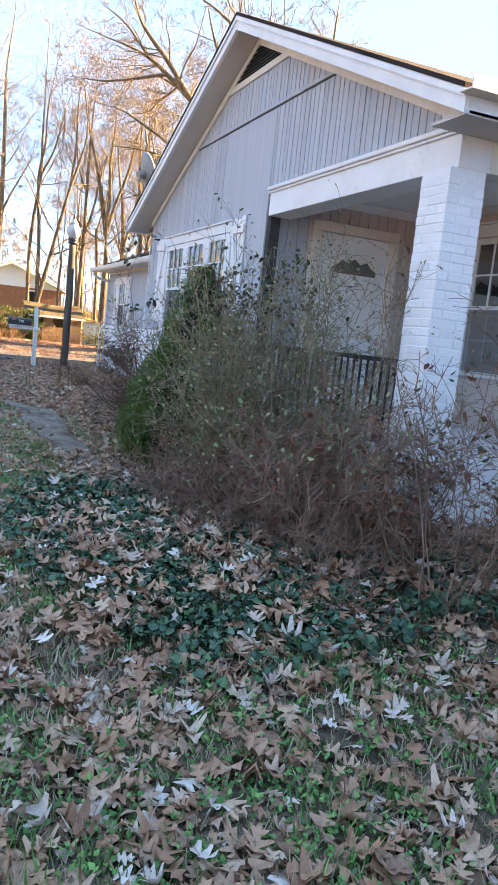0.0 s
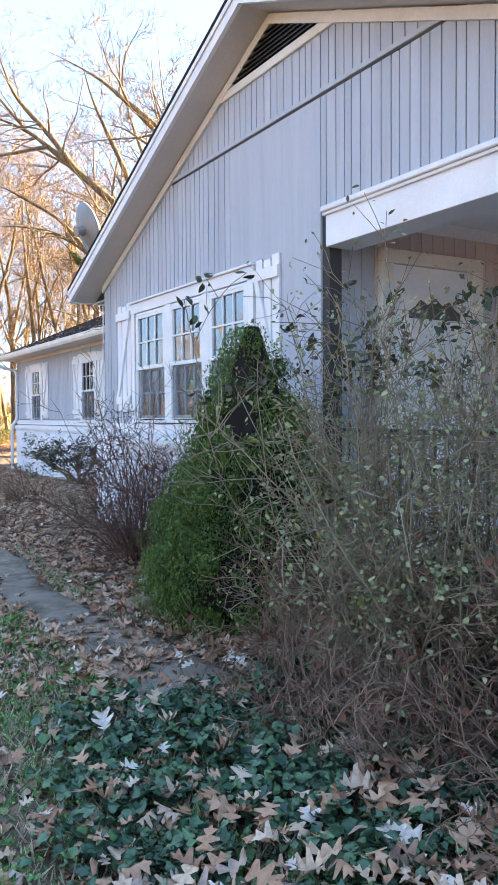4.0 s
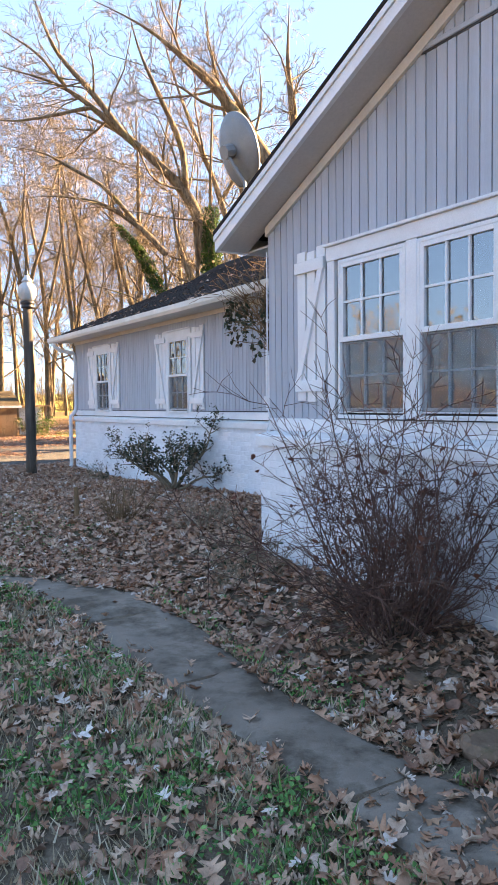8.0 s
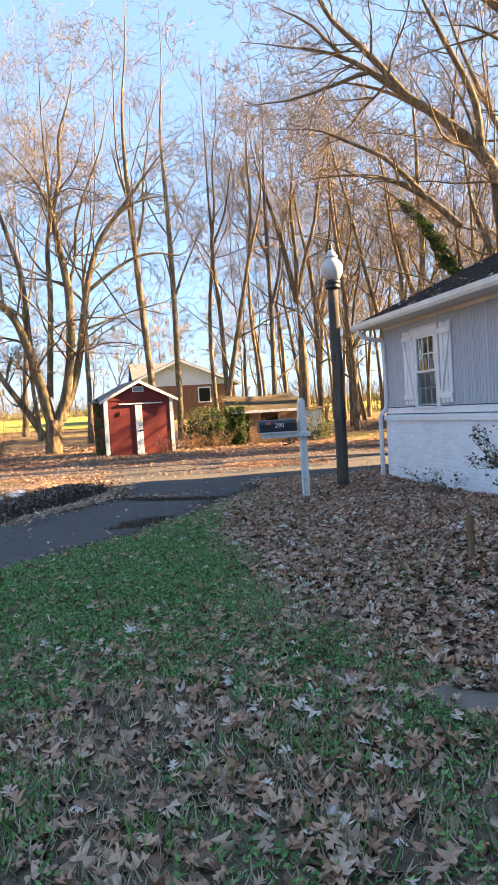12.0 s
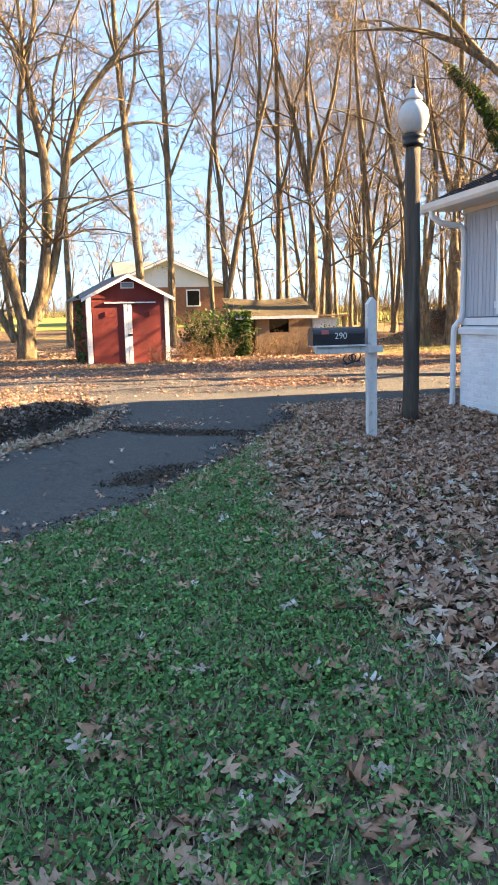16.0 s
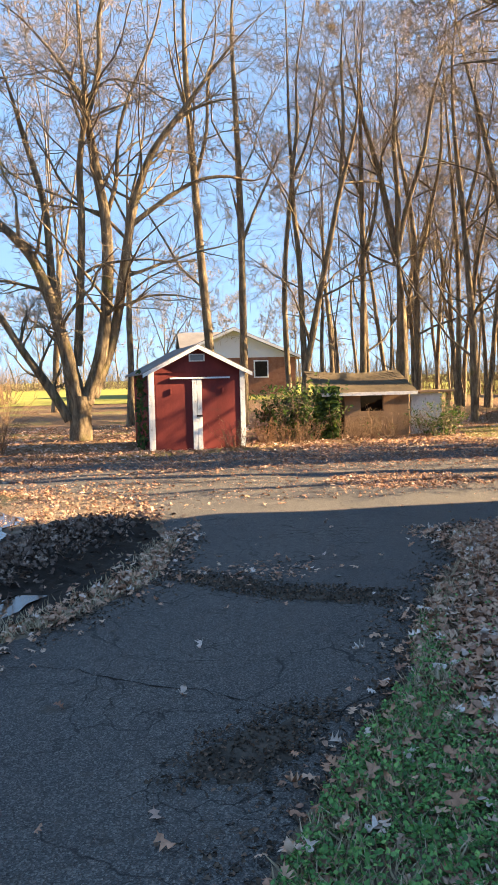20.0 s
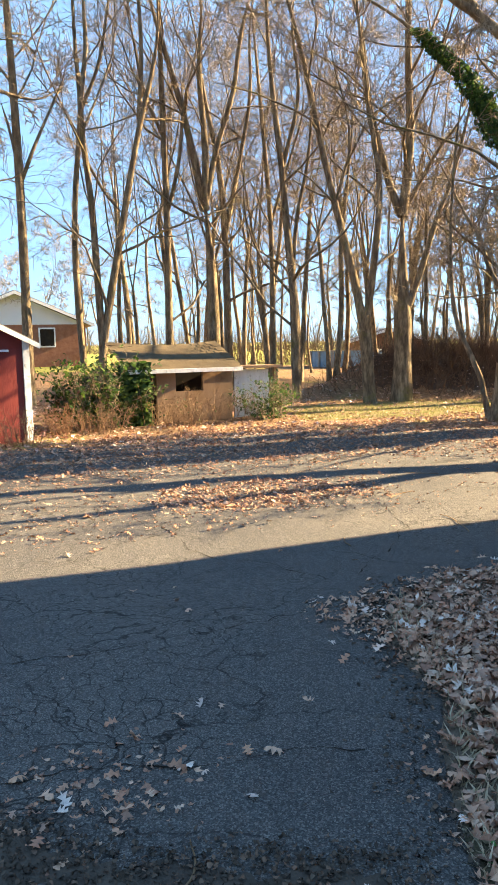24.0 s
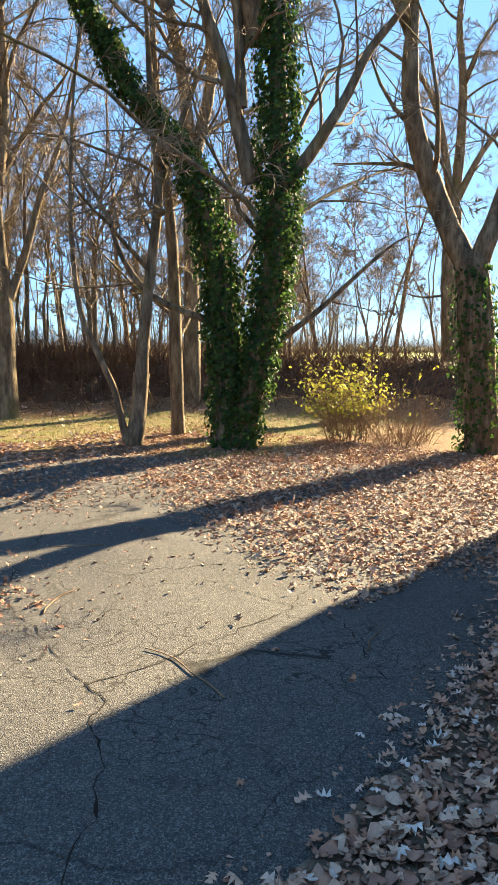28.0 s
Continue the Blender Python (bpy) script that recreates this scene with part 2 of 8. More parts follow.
LEAF = leafy("fallen_oak_leaves", [(0.56, 0.36, 0.245), (0.42, 0.215, 0.13), (0.62, 0.46, 0.35), (0.25, 0.12, 0.078), (0.54, 0.31, 0.19), (0.70, 0.63, 0.57), (0.34, 0.175, 0.11), (0.60, 0.42, 0.30), (0.46, 0.25, 0.155), (0.38, 0.19, 0.12), (0.50, 0.29, 0.19)], 0.6, 0.04)
LITTER = leafy("brown_leaf_litter", [(0.36, 0.205, 0.14), (0.48, 0.31, 0.225), (0.23, 0.125, 0.088), (0.56, 0.40, 0.30), (0.40, 0.235, 0.16), (0.28, 0.155, 0.11)], 0.85, 0.03)
GRIT = leafy("dark_grit", [(0.05, 0.04, 0.032), (0.10, 0.075, 0.055), (0.03, 0.025, 0.02), (0.20, 0.13, 0.09), (0.07, 0.055, 0.042)], 0.9, 0.0)
CLOVER = leafy("green_ground_weeds", [(0.075, 0.22, 0.06), (0.13, 0.32, 0.085), (0.05, 0.14, 0.05), (0.22, 0.42, 0.12)], 0.55, 0.12)
STRAW = leafy("dry_grass", [(0.47, 0.39, 0.26), (0.33, 0.265, 0.175), (0.56, 0.48, 0.35)], 0.9, 0.08)
IVY = leafy("ivy_leaves", [(0.04, 0.095, 0.06), (0.085, 0.175, 0.10), (0.03, 0.07, 0.05), (0.15, 0.25, 0.14), (0.055, 0.125, 0.085), (0.10, 0.20, 0.09)], 0.33, 0.04, 0.7)
DRIFTLEAF = leafy("russet_drifted_leaves", [(0.42, 0.24, 0.145), (0.31, 0.155, 0.092), (0.50, 0.33, 0.22), (0.20, 0.10, 0.065), (0.37, 0.195, 0.115), (0.56, 0.43, 0.33), (0.27, 0.135, 0.082)], 0.7, 0.04)
WETLEAF = leafy("sodden_dark_leaves", [(0.13, 0.085, 0.065), (0.06, 0.042, 0.034), (0.22, 0.155, 0.12), (0.09, 0.062, 0.05), (0.32, 0.24, 0.19)], 0.6, 0.0)
IVYSUN = leafy("climbing_ivy_leaves", [(0.055, 0.105, 0.02), (0.035, 0.08, 0.022), (0.09, 0.15, 0.025), (0.028, 0.062, 0.02)], 0.65, 0.45)
CONIFER = leafy("dense_conifer_needles", [(0.06, 0.115, 0.028), (0.105, 0.18, 0.038), (0.04, 0.082, 0.024), (0.17, 0.24, 0.055)], 0.65, 0.2)
SHRUBLEAF = leafy("dark_evergreen_leaves", [(0.045, 0.062, 0.035), (0.085, 0.10, 0.055), (0.12, 0.08, 0.055), (0.03, 0.048, 0.028)], 0.5, 0.2)
PRIVETLEAF = leafy("grey_green_privet_leaves", [(0.25, 0.29, 0.14), (0.17, 0.21, 0.09), (0.36, 0.34, 0.18), (0.22, 0.26, 0.14), (0.34, 0.25, 0.15), (0.12, 0.16, 0.07)], 0.5, 0.12)
DEADLEAF = leafy("dead_hanging_leaves", [(0.16, 0.06, 0.04), (0.22, 0.09, 0.055), (0.11, 0.045, 0.035)], 0.8, 0.25)
YELLOWLEAF = leafy("yellow_green_leaves", [(0.34, 0.33, 0.04), (0.42, 0.40, 0.06), (0.22, 0.25, 0.04)], 0.6, 0.4)


def glass_nodes(nt, b):
    out = nt.nodes["Material Output"]
    gl = node(nt, "ShaderNodeBsdfGlossy", Roughness=0.015)
    wav = noise_of(nt, 2.2, 2, 0.5)
    bp = node(nt, "ShaderNodeBump", Strength=0.06, Distance=0.05)
    nt.links.new(wav, bp.inputs["Height"])
    nt.links.new(bp.outputs["Normal"], gl.inputs["Normal"])
    tr = node(nt, "ShaderNodeBsdfTransparent", Color=(0.78, 0.82, 0.82, 1))
    fr = node(nt, "ShaderNodeFresnel", IOR=3.6)
    mx = nt.nodes.new("ShaderNodeMixShader")
    nt.links.new(fr.outputs[0], mx.inputs[0])
    nt.links.new(tr.outputs[0], mx.inputs[1])
    nt.links.new(gl.outputs[0], mx.inputs[2])
    nt.links.new(mx.outputs[0], out.inputs["Surface"])


GLASS = material("window_glass", glass_nodes)


def screen_nodes(nt, b):
    b.inputs["Base Color"].default_value = (0.13, 0.13, 0.135, 1)
    b.inputs["Roughness"].default_value = 0.8
    see = node(nt, "ShaderNodeBsdfTransparent")
    mx = node(nt, "ShaderNodeMixShader", Fac=0.32)
    nt.links.new(see.outputs[0], mx.inputs[1])
    nt.links.new(b.outputs[0], mx.inputs[2])
    nt.links.new(mx.outputs[0], nt.nodes["Material Output"].inputs["Surface"])


SCREEN = material("insect_screen", screen_nodes)


def water_nodes(nt, b):
    b.inputs["Base Color"].default_value = (0.03, 0.025, 0.02, 1)
    b.inputs["Roughness"].default_value = 0.04
    bumped(nt, b, noise_of(nt, 3.0, 2), 0.05, 0.02)


WATER = material("puddle_water", water_nodes)


def lawn_nodes(nt, b):
    big = noise_of(nt, 0.35, 5, 0.6)
    mid = noise_of(nt, 2.6, 6, 0.7)
    tiny = noise_of(nt, 45.0, 4, 0.75)
    soil = ramp_of(nt, mid, [(0.25, (0.10, 0.072, 0.052)), (0.5, (0.20, 0.155, 0.115)), (0.72, (0.34, 0.28, 0.21))])
    green = ramp_of(nt, mid, [(0.3, (0.045, 0.062, 0.028)), (0.7, (0.12, 0.14, 0.06))])
    col = mixed(nt, ramp_of(nt, big, [(0.54, (0, 0, 0)), (0.68, (1, 1, 1))]), soil, green)
    col = mixed(nt, 0.6, col, ramp_of(nt, tiny, [(0.3, (0.4, 0.4, 0.4)), (0.7, (1, 1, 1))]), "MULTIPLY")
    nt.links.new(col, b.inputs["Base Color"])
    b.inputs["Roughness"].default_value = 0.95
    b.inputs["Specular IOR Level"].default_value = 0.1
    bumped(nt, b, tiny, 0.9, 0.03)


LAWN = material("leafy_lawn_soil", lawn_nodes)


def field_nodes(nt, b):
    mid = noise_of(nt, 0.5, 6, 0.7)
    tiny = noise_of(nt, 9.0, 4, 0.75)
    col = ramp_of(nt, mid, [(0.3, (0.20, 0.19, 0.05)), (0.55, (0.27, 0.27, 0.06)), (0.75, (0.34, 0.29, 0.11))])
    col = mixed(nt, 0.4, col, ramp_of(nt, tiny, [(0.3, (0.5, 0.5, 0.5)), (0.7, (1, 1, 1))]), "MULTIPLY")
    nt.links.new(col, b.inputs["Base Color"])
    b.inputs["Roughness"].default_value = 0.95
    b.inputs["Specular IOR Level"].default_value = 0.1


def floor_nodes(nt, b):
    big = noise_of(nt, 0.22, 4, 0.6)
    mid = noise_of(nt, 3.0, 6, 0.75)
    tiny = noise_of(nt, 16.0, 5, 0.8)
    leaf = ramp_of(nt, tiny, [(0.3, (0.07, 0.042, 0.025)), (0.5, (0.18, 0.112, 0.062)), (0.7, (0.31, 0.21, 0.125))])
    grass = ramp_of(nt, mid, [(0.3, (0.13, 0.14, 0.035)), (0.7, (0.25, 0.25, 0.07))])
    col = mixed(nt, ramp_of(nt, big, [(0.54, (0, 0, 0)), (0.66, (0.75, 0.75, 0.75))]), leaf, grass)
    nt.links.new(col, b.inputs["Base Color"])
    b.inputs["Roughness"].default_value = 0.95
    b.inputs["Specular IOR Level"].default_value = 0.1
    bumped(nt, b, tiny, 0.9, 0.05)


def grass_nodes(nt, b):
    mid = noise_of(nt, 1.6, 6, 0.7)
    tiny = noise_of(nt, 22.0, 4, 0.75)
    col = ramp_of(nt, mid, [(0.38, (0.19, 0.13, 0.075)), (0.55, (0.17, 0.15, 0.06)), (0.72, (0.20, 0.21, 0.065))])
    col = mixed(nt, 0.5, col, ramp_of(nt, tiny, [(0.3, (0.4, 0.4, 0.4)), (0.7, (1, 1, 1))]), "MULTIPLY")
    nt.links.new(col, b.inputs["Base Color"])
    b.inputs["Roughness"].default_value = 0.95
    b.inputs["Specular IOR Level"].default_value = 0.1
    bumped(nt, b, tiny, 0.9, 0.03)


WINTERGRASS = material("winter_grass", grass_nodes)
GRASSBLADE = leafy("yellow_green_grass", [(0.17, 0.19, 0.055), (0.26, 0.24, 0.09), (0.34, 0.27, 0.14), (0.15, 0.18, 0.05)], 0.8, 0.3)
FLOOR = material("leaf_strewn_wood_floor", floor_nodes)
FIELD = material("pale_winter_field", field_nodes)


def asphalt_nodes(nt, b):
    big = noise_of(nt, 0.5, 5, 0.65)
    mid = noise_of(nt, 5.0, 5, 0.7)
    tc = nt.nodes.new("ShaderNodeTexCoord")
    vo = node(nt, "ShaderNodeTexVoronoi", Scale=140.0)
    nt.links.new(tc.outputs["Object"], vo.inputs["Vector"])
    stones = ramp_of(nt, vo.outputs["Color"], [(0.25, (0.021, 0.021, 0.022)), (0.6, (0.074, 0.073, 0.072)), (0.95, (0.25, 0.235, 0.21))])
    col = mixed(nt, 0.38, stones, ramp_of(nt, big, [(0.3, (0.042, 0.042, 0.042)), (0.7, (0.13, 0.12, 0.105))]))
    # wandering cracks
    wob = nt.nodes.new("ShaderNodeTexNoise")
    wob.inputs["Scale"].default_value = 1.3
    wob.inputs["Detail"].default_value = 5.0
    nt.links.new(tc.outputs["Object"], wob.inputs["Vector"])
    vm = nt.nodes.new("ShaderNodeVectorMath")
    vm.operation = "MULTIPLY_ADD"
    nt.links.new(wob.outputs["Color"], vm.inputs[0])
    vm.inputs[1].default_value = (1.1, 1.1, 0)
    nt.links.new(tc.outputs["Object"], vm.inputs[2])
    vc = node(nt, "ShaderNodeTexVoronoi", Scale=0.9)
    vc.feature = "DISTANCE_TO_EDGE"
    nt.links.new(vm.outputs[0], vc.inputs["Vector"])
    crack = ramp_of(nt, vc.outputs["Distance"], [(0.0015, (0.08, 0.08, 0.08)), (0.008, (1, 1, 1))])
    col = mixed(nt, ramp_of(nt, big, [(0.35, (0.25, 0.25, 0.25)), (0.6, (0.95, 0.95, 0.95))]), col, mixed(nt, 1.0, col, crack, "MULTIPLY"))
    fine = node(nt, "ShaderNodeTexVoronoi", Scale=7.0)
    fine.feature = "DISTANCE_TO_EDGE"
    nt.links.new(vm.outputs[0], fine.inputs["Vector"])
    web = ramp_of(nt, fine.outputs["Distance"], [(0.008, (0.18, 0.17, 0.16)), (0.04, (1, 1, 1))])
    worn = ramp_of(nt, noise_of(nt, 0.5, 4, 0.6), [(0.46, (0, 0, 0)), (0.58, (0.9, 0.9, 0.9))])
    col = mixed(nt, worn, col, mixed(nt, 1.0, col, web, "MULTIPLY"))
    col = mixed(nt, ramp_of(nt, mid, [(0.6, (0, 0, 0)), (0.8, (1, 1, 1))]), col, (0.075, 0.06, 0.045))
    nt.links.new(col, b.inputs["Base Color"])
    b.inputs["Roughness"].default_value = 0.85
    b.inputs["Specular IOR Level"].default_value = 0.25
    hm = mixed(nt, 0.6, vo.outputs["Distance"], crack, "MULTIPLY")
    bumped(nt, b, hm, 0.7, 0.006)


ASPHALT = material("cracked_old_asphalt", asphalt_nodes)


# ---- mesh building ----
class Mesh:
    """Collects vertices and faces of one mesh."""

    def __init__(self):
        self.v, self.f = [], []

    def add(self, verts, faces):
        n = len(self.v)
        self.v += [tuple(p) for p in verts]
        self.f += [tuple(i + n for i in f) for f in faces]
        return self

    def box(self, x0, x1, y0, y1, z0, z1, c=0.0):
        if c <= 0:
            p = [(x, y, z) for x in (x0, x1) for y in (y0, y1) for z in (z0, z1)]
            return self.add(p, [(0, 1, 3, 2), (4, 6, 7, 5), (0, 4, 5, 1), (2, 3, 7, 6), (0, 2, 6, 4), (1, 5, 7, 3)])
        return self.loft([(x0, y0, z0), (x1, y1, z1)], c)

    def loft(self, ends, c):
        (x0, y0, z0), (x1, y1, z1) = ends
        p, ix = [], {}
        for sx in (0, 1):
            for sy in (0, 1):
                for sz in (0, 1):
                    for ax in range(3):
                        q = [(x0, x1)[sx], (y0, y1)[sy], (z0, z1)[sz]]
                        for k, s in enumerate((sx, sy, sz)):
                            if k != ax:
                                q[k] += c * (1 - 2 * s)
                        ix[sx, sy, sz, ax] = len(p)
                        p.append(q)
        f = []
        for ax in range(3):
            o = [k for k in range(3) if k != ax]
            for s in (0, 1):
                ring = []
                for a, b in ((0, 0), (1, 0), (1, 1), (0, 1)):
                    key = [0, 0, 0]
                    key[ax], key[o[0]], key[o[1]] = s, a, b
                    ring.append(ix[(*key, ax)])
                flip = (s == 1) == (ax == 1)
                f.append(tuple(ring[::-1] if flip else ring))
            for a in (0, 1):
                for b in (0, 1):
                    quad = []
                    for s, face in ((0, o[0]), (1, o[0]), (1, o[1]), (0, o[1])):
                        key = [0, 0, 0]
                        key[ax], key[o[0]], key[o[1]] = s, a, b
                        quad.append(ix[(*key, face)])
                    f.append(tuple(quad))
        for sx in (0, 1):
            for sy in (0, 1):
                for sz in (0, 1):
                    f.append(tuple(ix[sx, sy, sz, ax] for ax in range(3)))
        return self.add(p, f)

    def prism(self, outline, axis, a, b):
        """An outline of (u, v) pushed along axis from a to b; u, v are the two other axes in x, y, z order."""
        def at(u, v, w):
            return {0: (w, u, v), 1: (u, w, v), 2: (u, v, w)}[axis]
        n = len(outline)
        p = [at(u, v, a) for u, v in outline] + [at(u, v, b) for u, v in outline]
        f = [tuple(range(n))[::-1], tuple(range(n, 2 * n))]
        f += [(i, (i + 1) % n, n + (i + 1) % n, n + i) for i in range(n)]
        return self.add(p, f)

    def tube(self, points, radii, sides=8, caps=True):
        pts = [Vector(p) for p in points]
        if isinstance(radii, (int, float)):
            radii = [radii] * len(pts)
        rings, up = [], None
        for i, p in enumerate(pts):
            d = (pts[min(i + 1, len(pts) - 1)] - pts[max(i - 1, 0)]).normalized()
            if up is None:
                up = d.orthogonal().normalized()
            up = (up - d * up.dot(d)).normalized()
            side = d.cross(up)
            rings.append([p + (up * math.cos(k * 2 * math.pi / sides) + side * math.sin(k * 2 * math.pi / sides)) * radii[i] for k in range(sides)])
        p = [q for r in rings for q in r]
        f = [(i * sides + k, i * sides + (k + 1) % sides, (i + 1) * sides + (k + 1) % sides, (i + 1) * sides + k) for i in range(len(pts) - 1) for k in range(sides)]
        if caps:
            f += [tuple(range(sides))[::-1], tuple(range(len(p) - sides, len(p)))]
        return self.add(p, f)

    def lathe(self, profile, centre, sides=24):
        """Rings of (radius, height) about an upright axis."""
        cx, cy, cz = centre
        p = [(cx + r * math.cos(k * 2 * math.pi / sides), cy + r * math.sin(k * 2 * math.pi / sides), cz + h) for r, h in profile for k in range(sides)]
        n = len(profile)
        f = [(i * sides + k, i * sides + (k + 1) % sides, (i + 1) * sides + (k + 1) % sides, (i + 1) * sides + k) for i in range(n - 1) for k in range(sides)]
        f += [tuple(range(sides))[::-1], tuple(range((n - 1) * sides, n * sides))]
        return self.add(p, f)

    def turned(self, m):
        self.v = [tuple(m @ Vector(p)) for p in self.v]
        return self

    def data(self, name, mat, smooth=False, fix=True):
        me = bpy.data.meshes.new(name)
        me.from_pydata(self.v, [], self.f)
        if fix:
            bm = bmesh.new()
            bm.from_mesh(me)
            bmesh.ops.recalc_face_normals(bm, faces=bm.faces)
            bm.to_mesh(me)
            bm.free()
        me.materials.append(mat)
        if smooth:
            me.polygons.foreach_set("use_smooth", [True] * len(me.polygons))
        return me


def thing(name, at, label, category, group="", kind=""):
    ob = new(name)
    ob.empty_display_size = 0.1
    ob.location = at
    return tagged(ob, label, category, group, kind)


def under(ob, parent):
    ob.parent = parent
    if parent.type == "EMPTY":
        ob.matrix_parent_inverse = Matrix.Translation(-parent.location)
    return ob


def part(name, mesh, mat, parent, label="", smooth=False):
    """Links a Mesh as one object under a thing or a part; vertices are in world metres."""
    me = mesh.data(name, mat, smooth) if isinstance(mesh, Mesh) else mesh
    return tagged(under(new(name, me), parent), label)


def raw_mesh(name, verts, faces, mat, smooth=False):
    """A mesh from numpy arrays: verts (n, 3), faces (m, 3 or 4)."""
    me = bpy.data.meshes.new(name)
    verts, faces = np.ascontiguousarray(verts, dtype=np.float32), np.ascontiguousarray(faces, dtype=np.int32)
    m, k = faces.shape
    me.vertices.add(len(verts))
    me.vertices.foreach_set("co", verts.ravel())
    me.loops.add(m * k)
    me.loops.foreach_set("vertex_index", faces.ravel())
    me.polygons.add(m)
    me.polygons.foreach_set("loop_start", np.arange(0, m * k, k, dtype=np.int32))
    me.polygons.foreach_set("loop_total", np.full(m, k, dtype=np.int32))
    if smooth:
        me.polygons.foreach_set("use_smooth", np.ones(m, dtype=bool))
    me.update(calc_edges=True)
    me.materials.append(mat)
    return me


# ---- ground ----
def smooth_step(a, b, t):
    t = np.clip((np.asarray(t, float) - a) / (b - a), 0, 1)
    return t * t * (3 - 2 * t)


BERM = [(14.6, 43.6), (15.8, 42.2), (17.4, 41.0), (20.3, 38.2), (21.8, 34.6), (23.5, 29.0), (27, 20)]


def line_gap(line, x, y):
    """Distance from a bent line."""
    best = np.full(np.shape(x), 1e9)
    for (ax, ay), (bx, by) in zip(line, line[1:]):
        dx, dy = bx - ax, by - ay
        t = np.clip(((x - ax) * dx + (y - ay) * dy) / (dx * dx + dy * dy), 0, 1)
        best = np.minimum(best, np.hypot(ax + t * dx - x, ay + t * dy - y))
    return best


def ground_z(x, y):
    """Height of the ground: nearly flat, rising gently to the woods, banked up against the house, with a berm behind."""
    x, y = np.asarray(x, float), np.asarray(y, float)
    z = np.interp(y, [-60, 0, 5, 10, 17, 24, 29, 33, 36, 45, 62, 130, 400], [0.1, 0.1, 0.15, 0.20, 0.27, 0.34, 0.35, 0.50, 0.62, 0.74, 1.2, 2.6, 7.0])
    bank = smooth_step(1.95, 3.1, x) * smooth_step(26, 22, y) * (0.26 - 0.30 * smooth_step(15, 24, y))
    mound = 0.16 * np.exp(-(((x - 1.6) / 0.9) ** 2 + ((y - 4.4) / 1.6) ** 2))
    berm = 1.3 * np.exp(-(line_gap(BERM, x, y) / 1.9) ** 2)
    side = 0.92 * (x + 1.5) - 0.39 * (y - 25.4)
    along = smooth_step(21.8, 23.2, y) * smooth_step(28.8, 27.4, y) * smooth_step(-5, -3.4, x)
    rut = (-0.10 * np.exp(-((side - 0.1) / 0.3) ** 2) + 0.05 * np.exp(-((side + 0.7) / 0.35) ** 2) + 0.03 * np.exp(-((side - 0.65) / 0.22) ** 2)) * along
    pool = -0.07 * np.exp(-(((x + 3.3) / 1.2) ** 2 + ((y - 28.6) / 1.9) ** 2))
    soft = 0.014 * np.sin(1.7 * x + 0.6 * y) * np.sin(0.9 * y - 0.7 * x) + 0.01 * np.sin(3.1 * x) * np.cos(2.7 * y)
    return z + bank + mound + berm + rut + pool + soft * smooth_step(60, 30, y)


def gz(x, y):
    return float(ground_z(x, y))


def sheet(name, xs, ys, mat, lift=0.0, keep=None):
    gx, gy = np.meshgrid(xs, ys, indexing="ij")
    v = np.stack([gx, gy, ground_z(gx, gy) + lift], -1).reshape(-1, 3)
    n, m = len(xs), len(ys)
    i = (np.arange(n - 1)[:, None] * m + np.arange(m - 1)).ravel()
    return raw_mesh(name, v, np.stack([i, i + m, i + m + 1, i + 1], 1), mat, True)


def spaced(*stretches):
    return np.unique(np.concatenate([np.arange(a, b + 1e-6, s) for a, b, s in stretches]).round(4))


tagged(new("ground", sheet("ground", spaced((-1200, -60, 60), (-60, -12, 4), (-12, 20, 0.25), (20, 60, 2), (60, 1200, 60)),
                           spaced((-300, -12, 24), (-12, 50, 0.25), (50, 100, 5), (100, 2000, 100)), LAWN)),
       "brown and green lawn covered in fallen oak leaves", "ground", kind="structure")
# the bright field beyond the woods
tagged(new("field", sheet("field", spaced((-400, -60, 20), (-60, 80, 4), (80, 400, 20)), spaced((66, 130, 4), (130, 900, 35)), FIELD, 0.05)),
       "pale sunlit grass field beyond the woods", "field", kind="structure")


def inside(poly, x, y):
    x, y = np.asarray(x), np.asarray(y)
    hit = np.zeros(x.shape, bool)
    for (ax, ay), (bx, by) in zip(poly, poly[1:] + poly[:1]):
        if ay != by:
            hit ^= ((ay > y) != (by > y)) & (x < (bx - ax) * (y - ay) / (by - ay) + ax)
    return hit


def nearest_on(poly, x, y):
    best, bx_, by_ = np.full(x.shape, 1e9), np.zeros(x.shape), np.zeros(x.shape)
    for (ax, ay), (bx, by) in zip(poly, poly[1:] + poly[:1]):
        dx, dy = bx - ax, by - ay
        t = np.clip(((x - ax) * dx + (y - ay) * dy) / (dx * dx + dy * dy), 0, 1)
        px, py = ax + t * dx, ay + t * dy
        d = (px - x) ** 2 + (py - y) ** 2
        w = d < best
        best, bx_, by_ = np.where(w, d, best), np.where(w, px, bx_), np.where(w, py, by_)
    return np.sqrt(best), bx_, by_


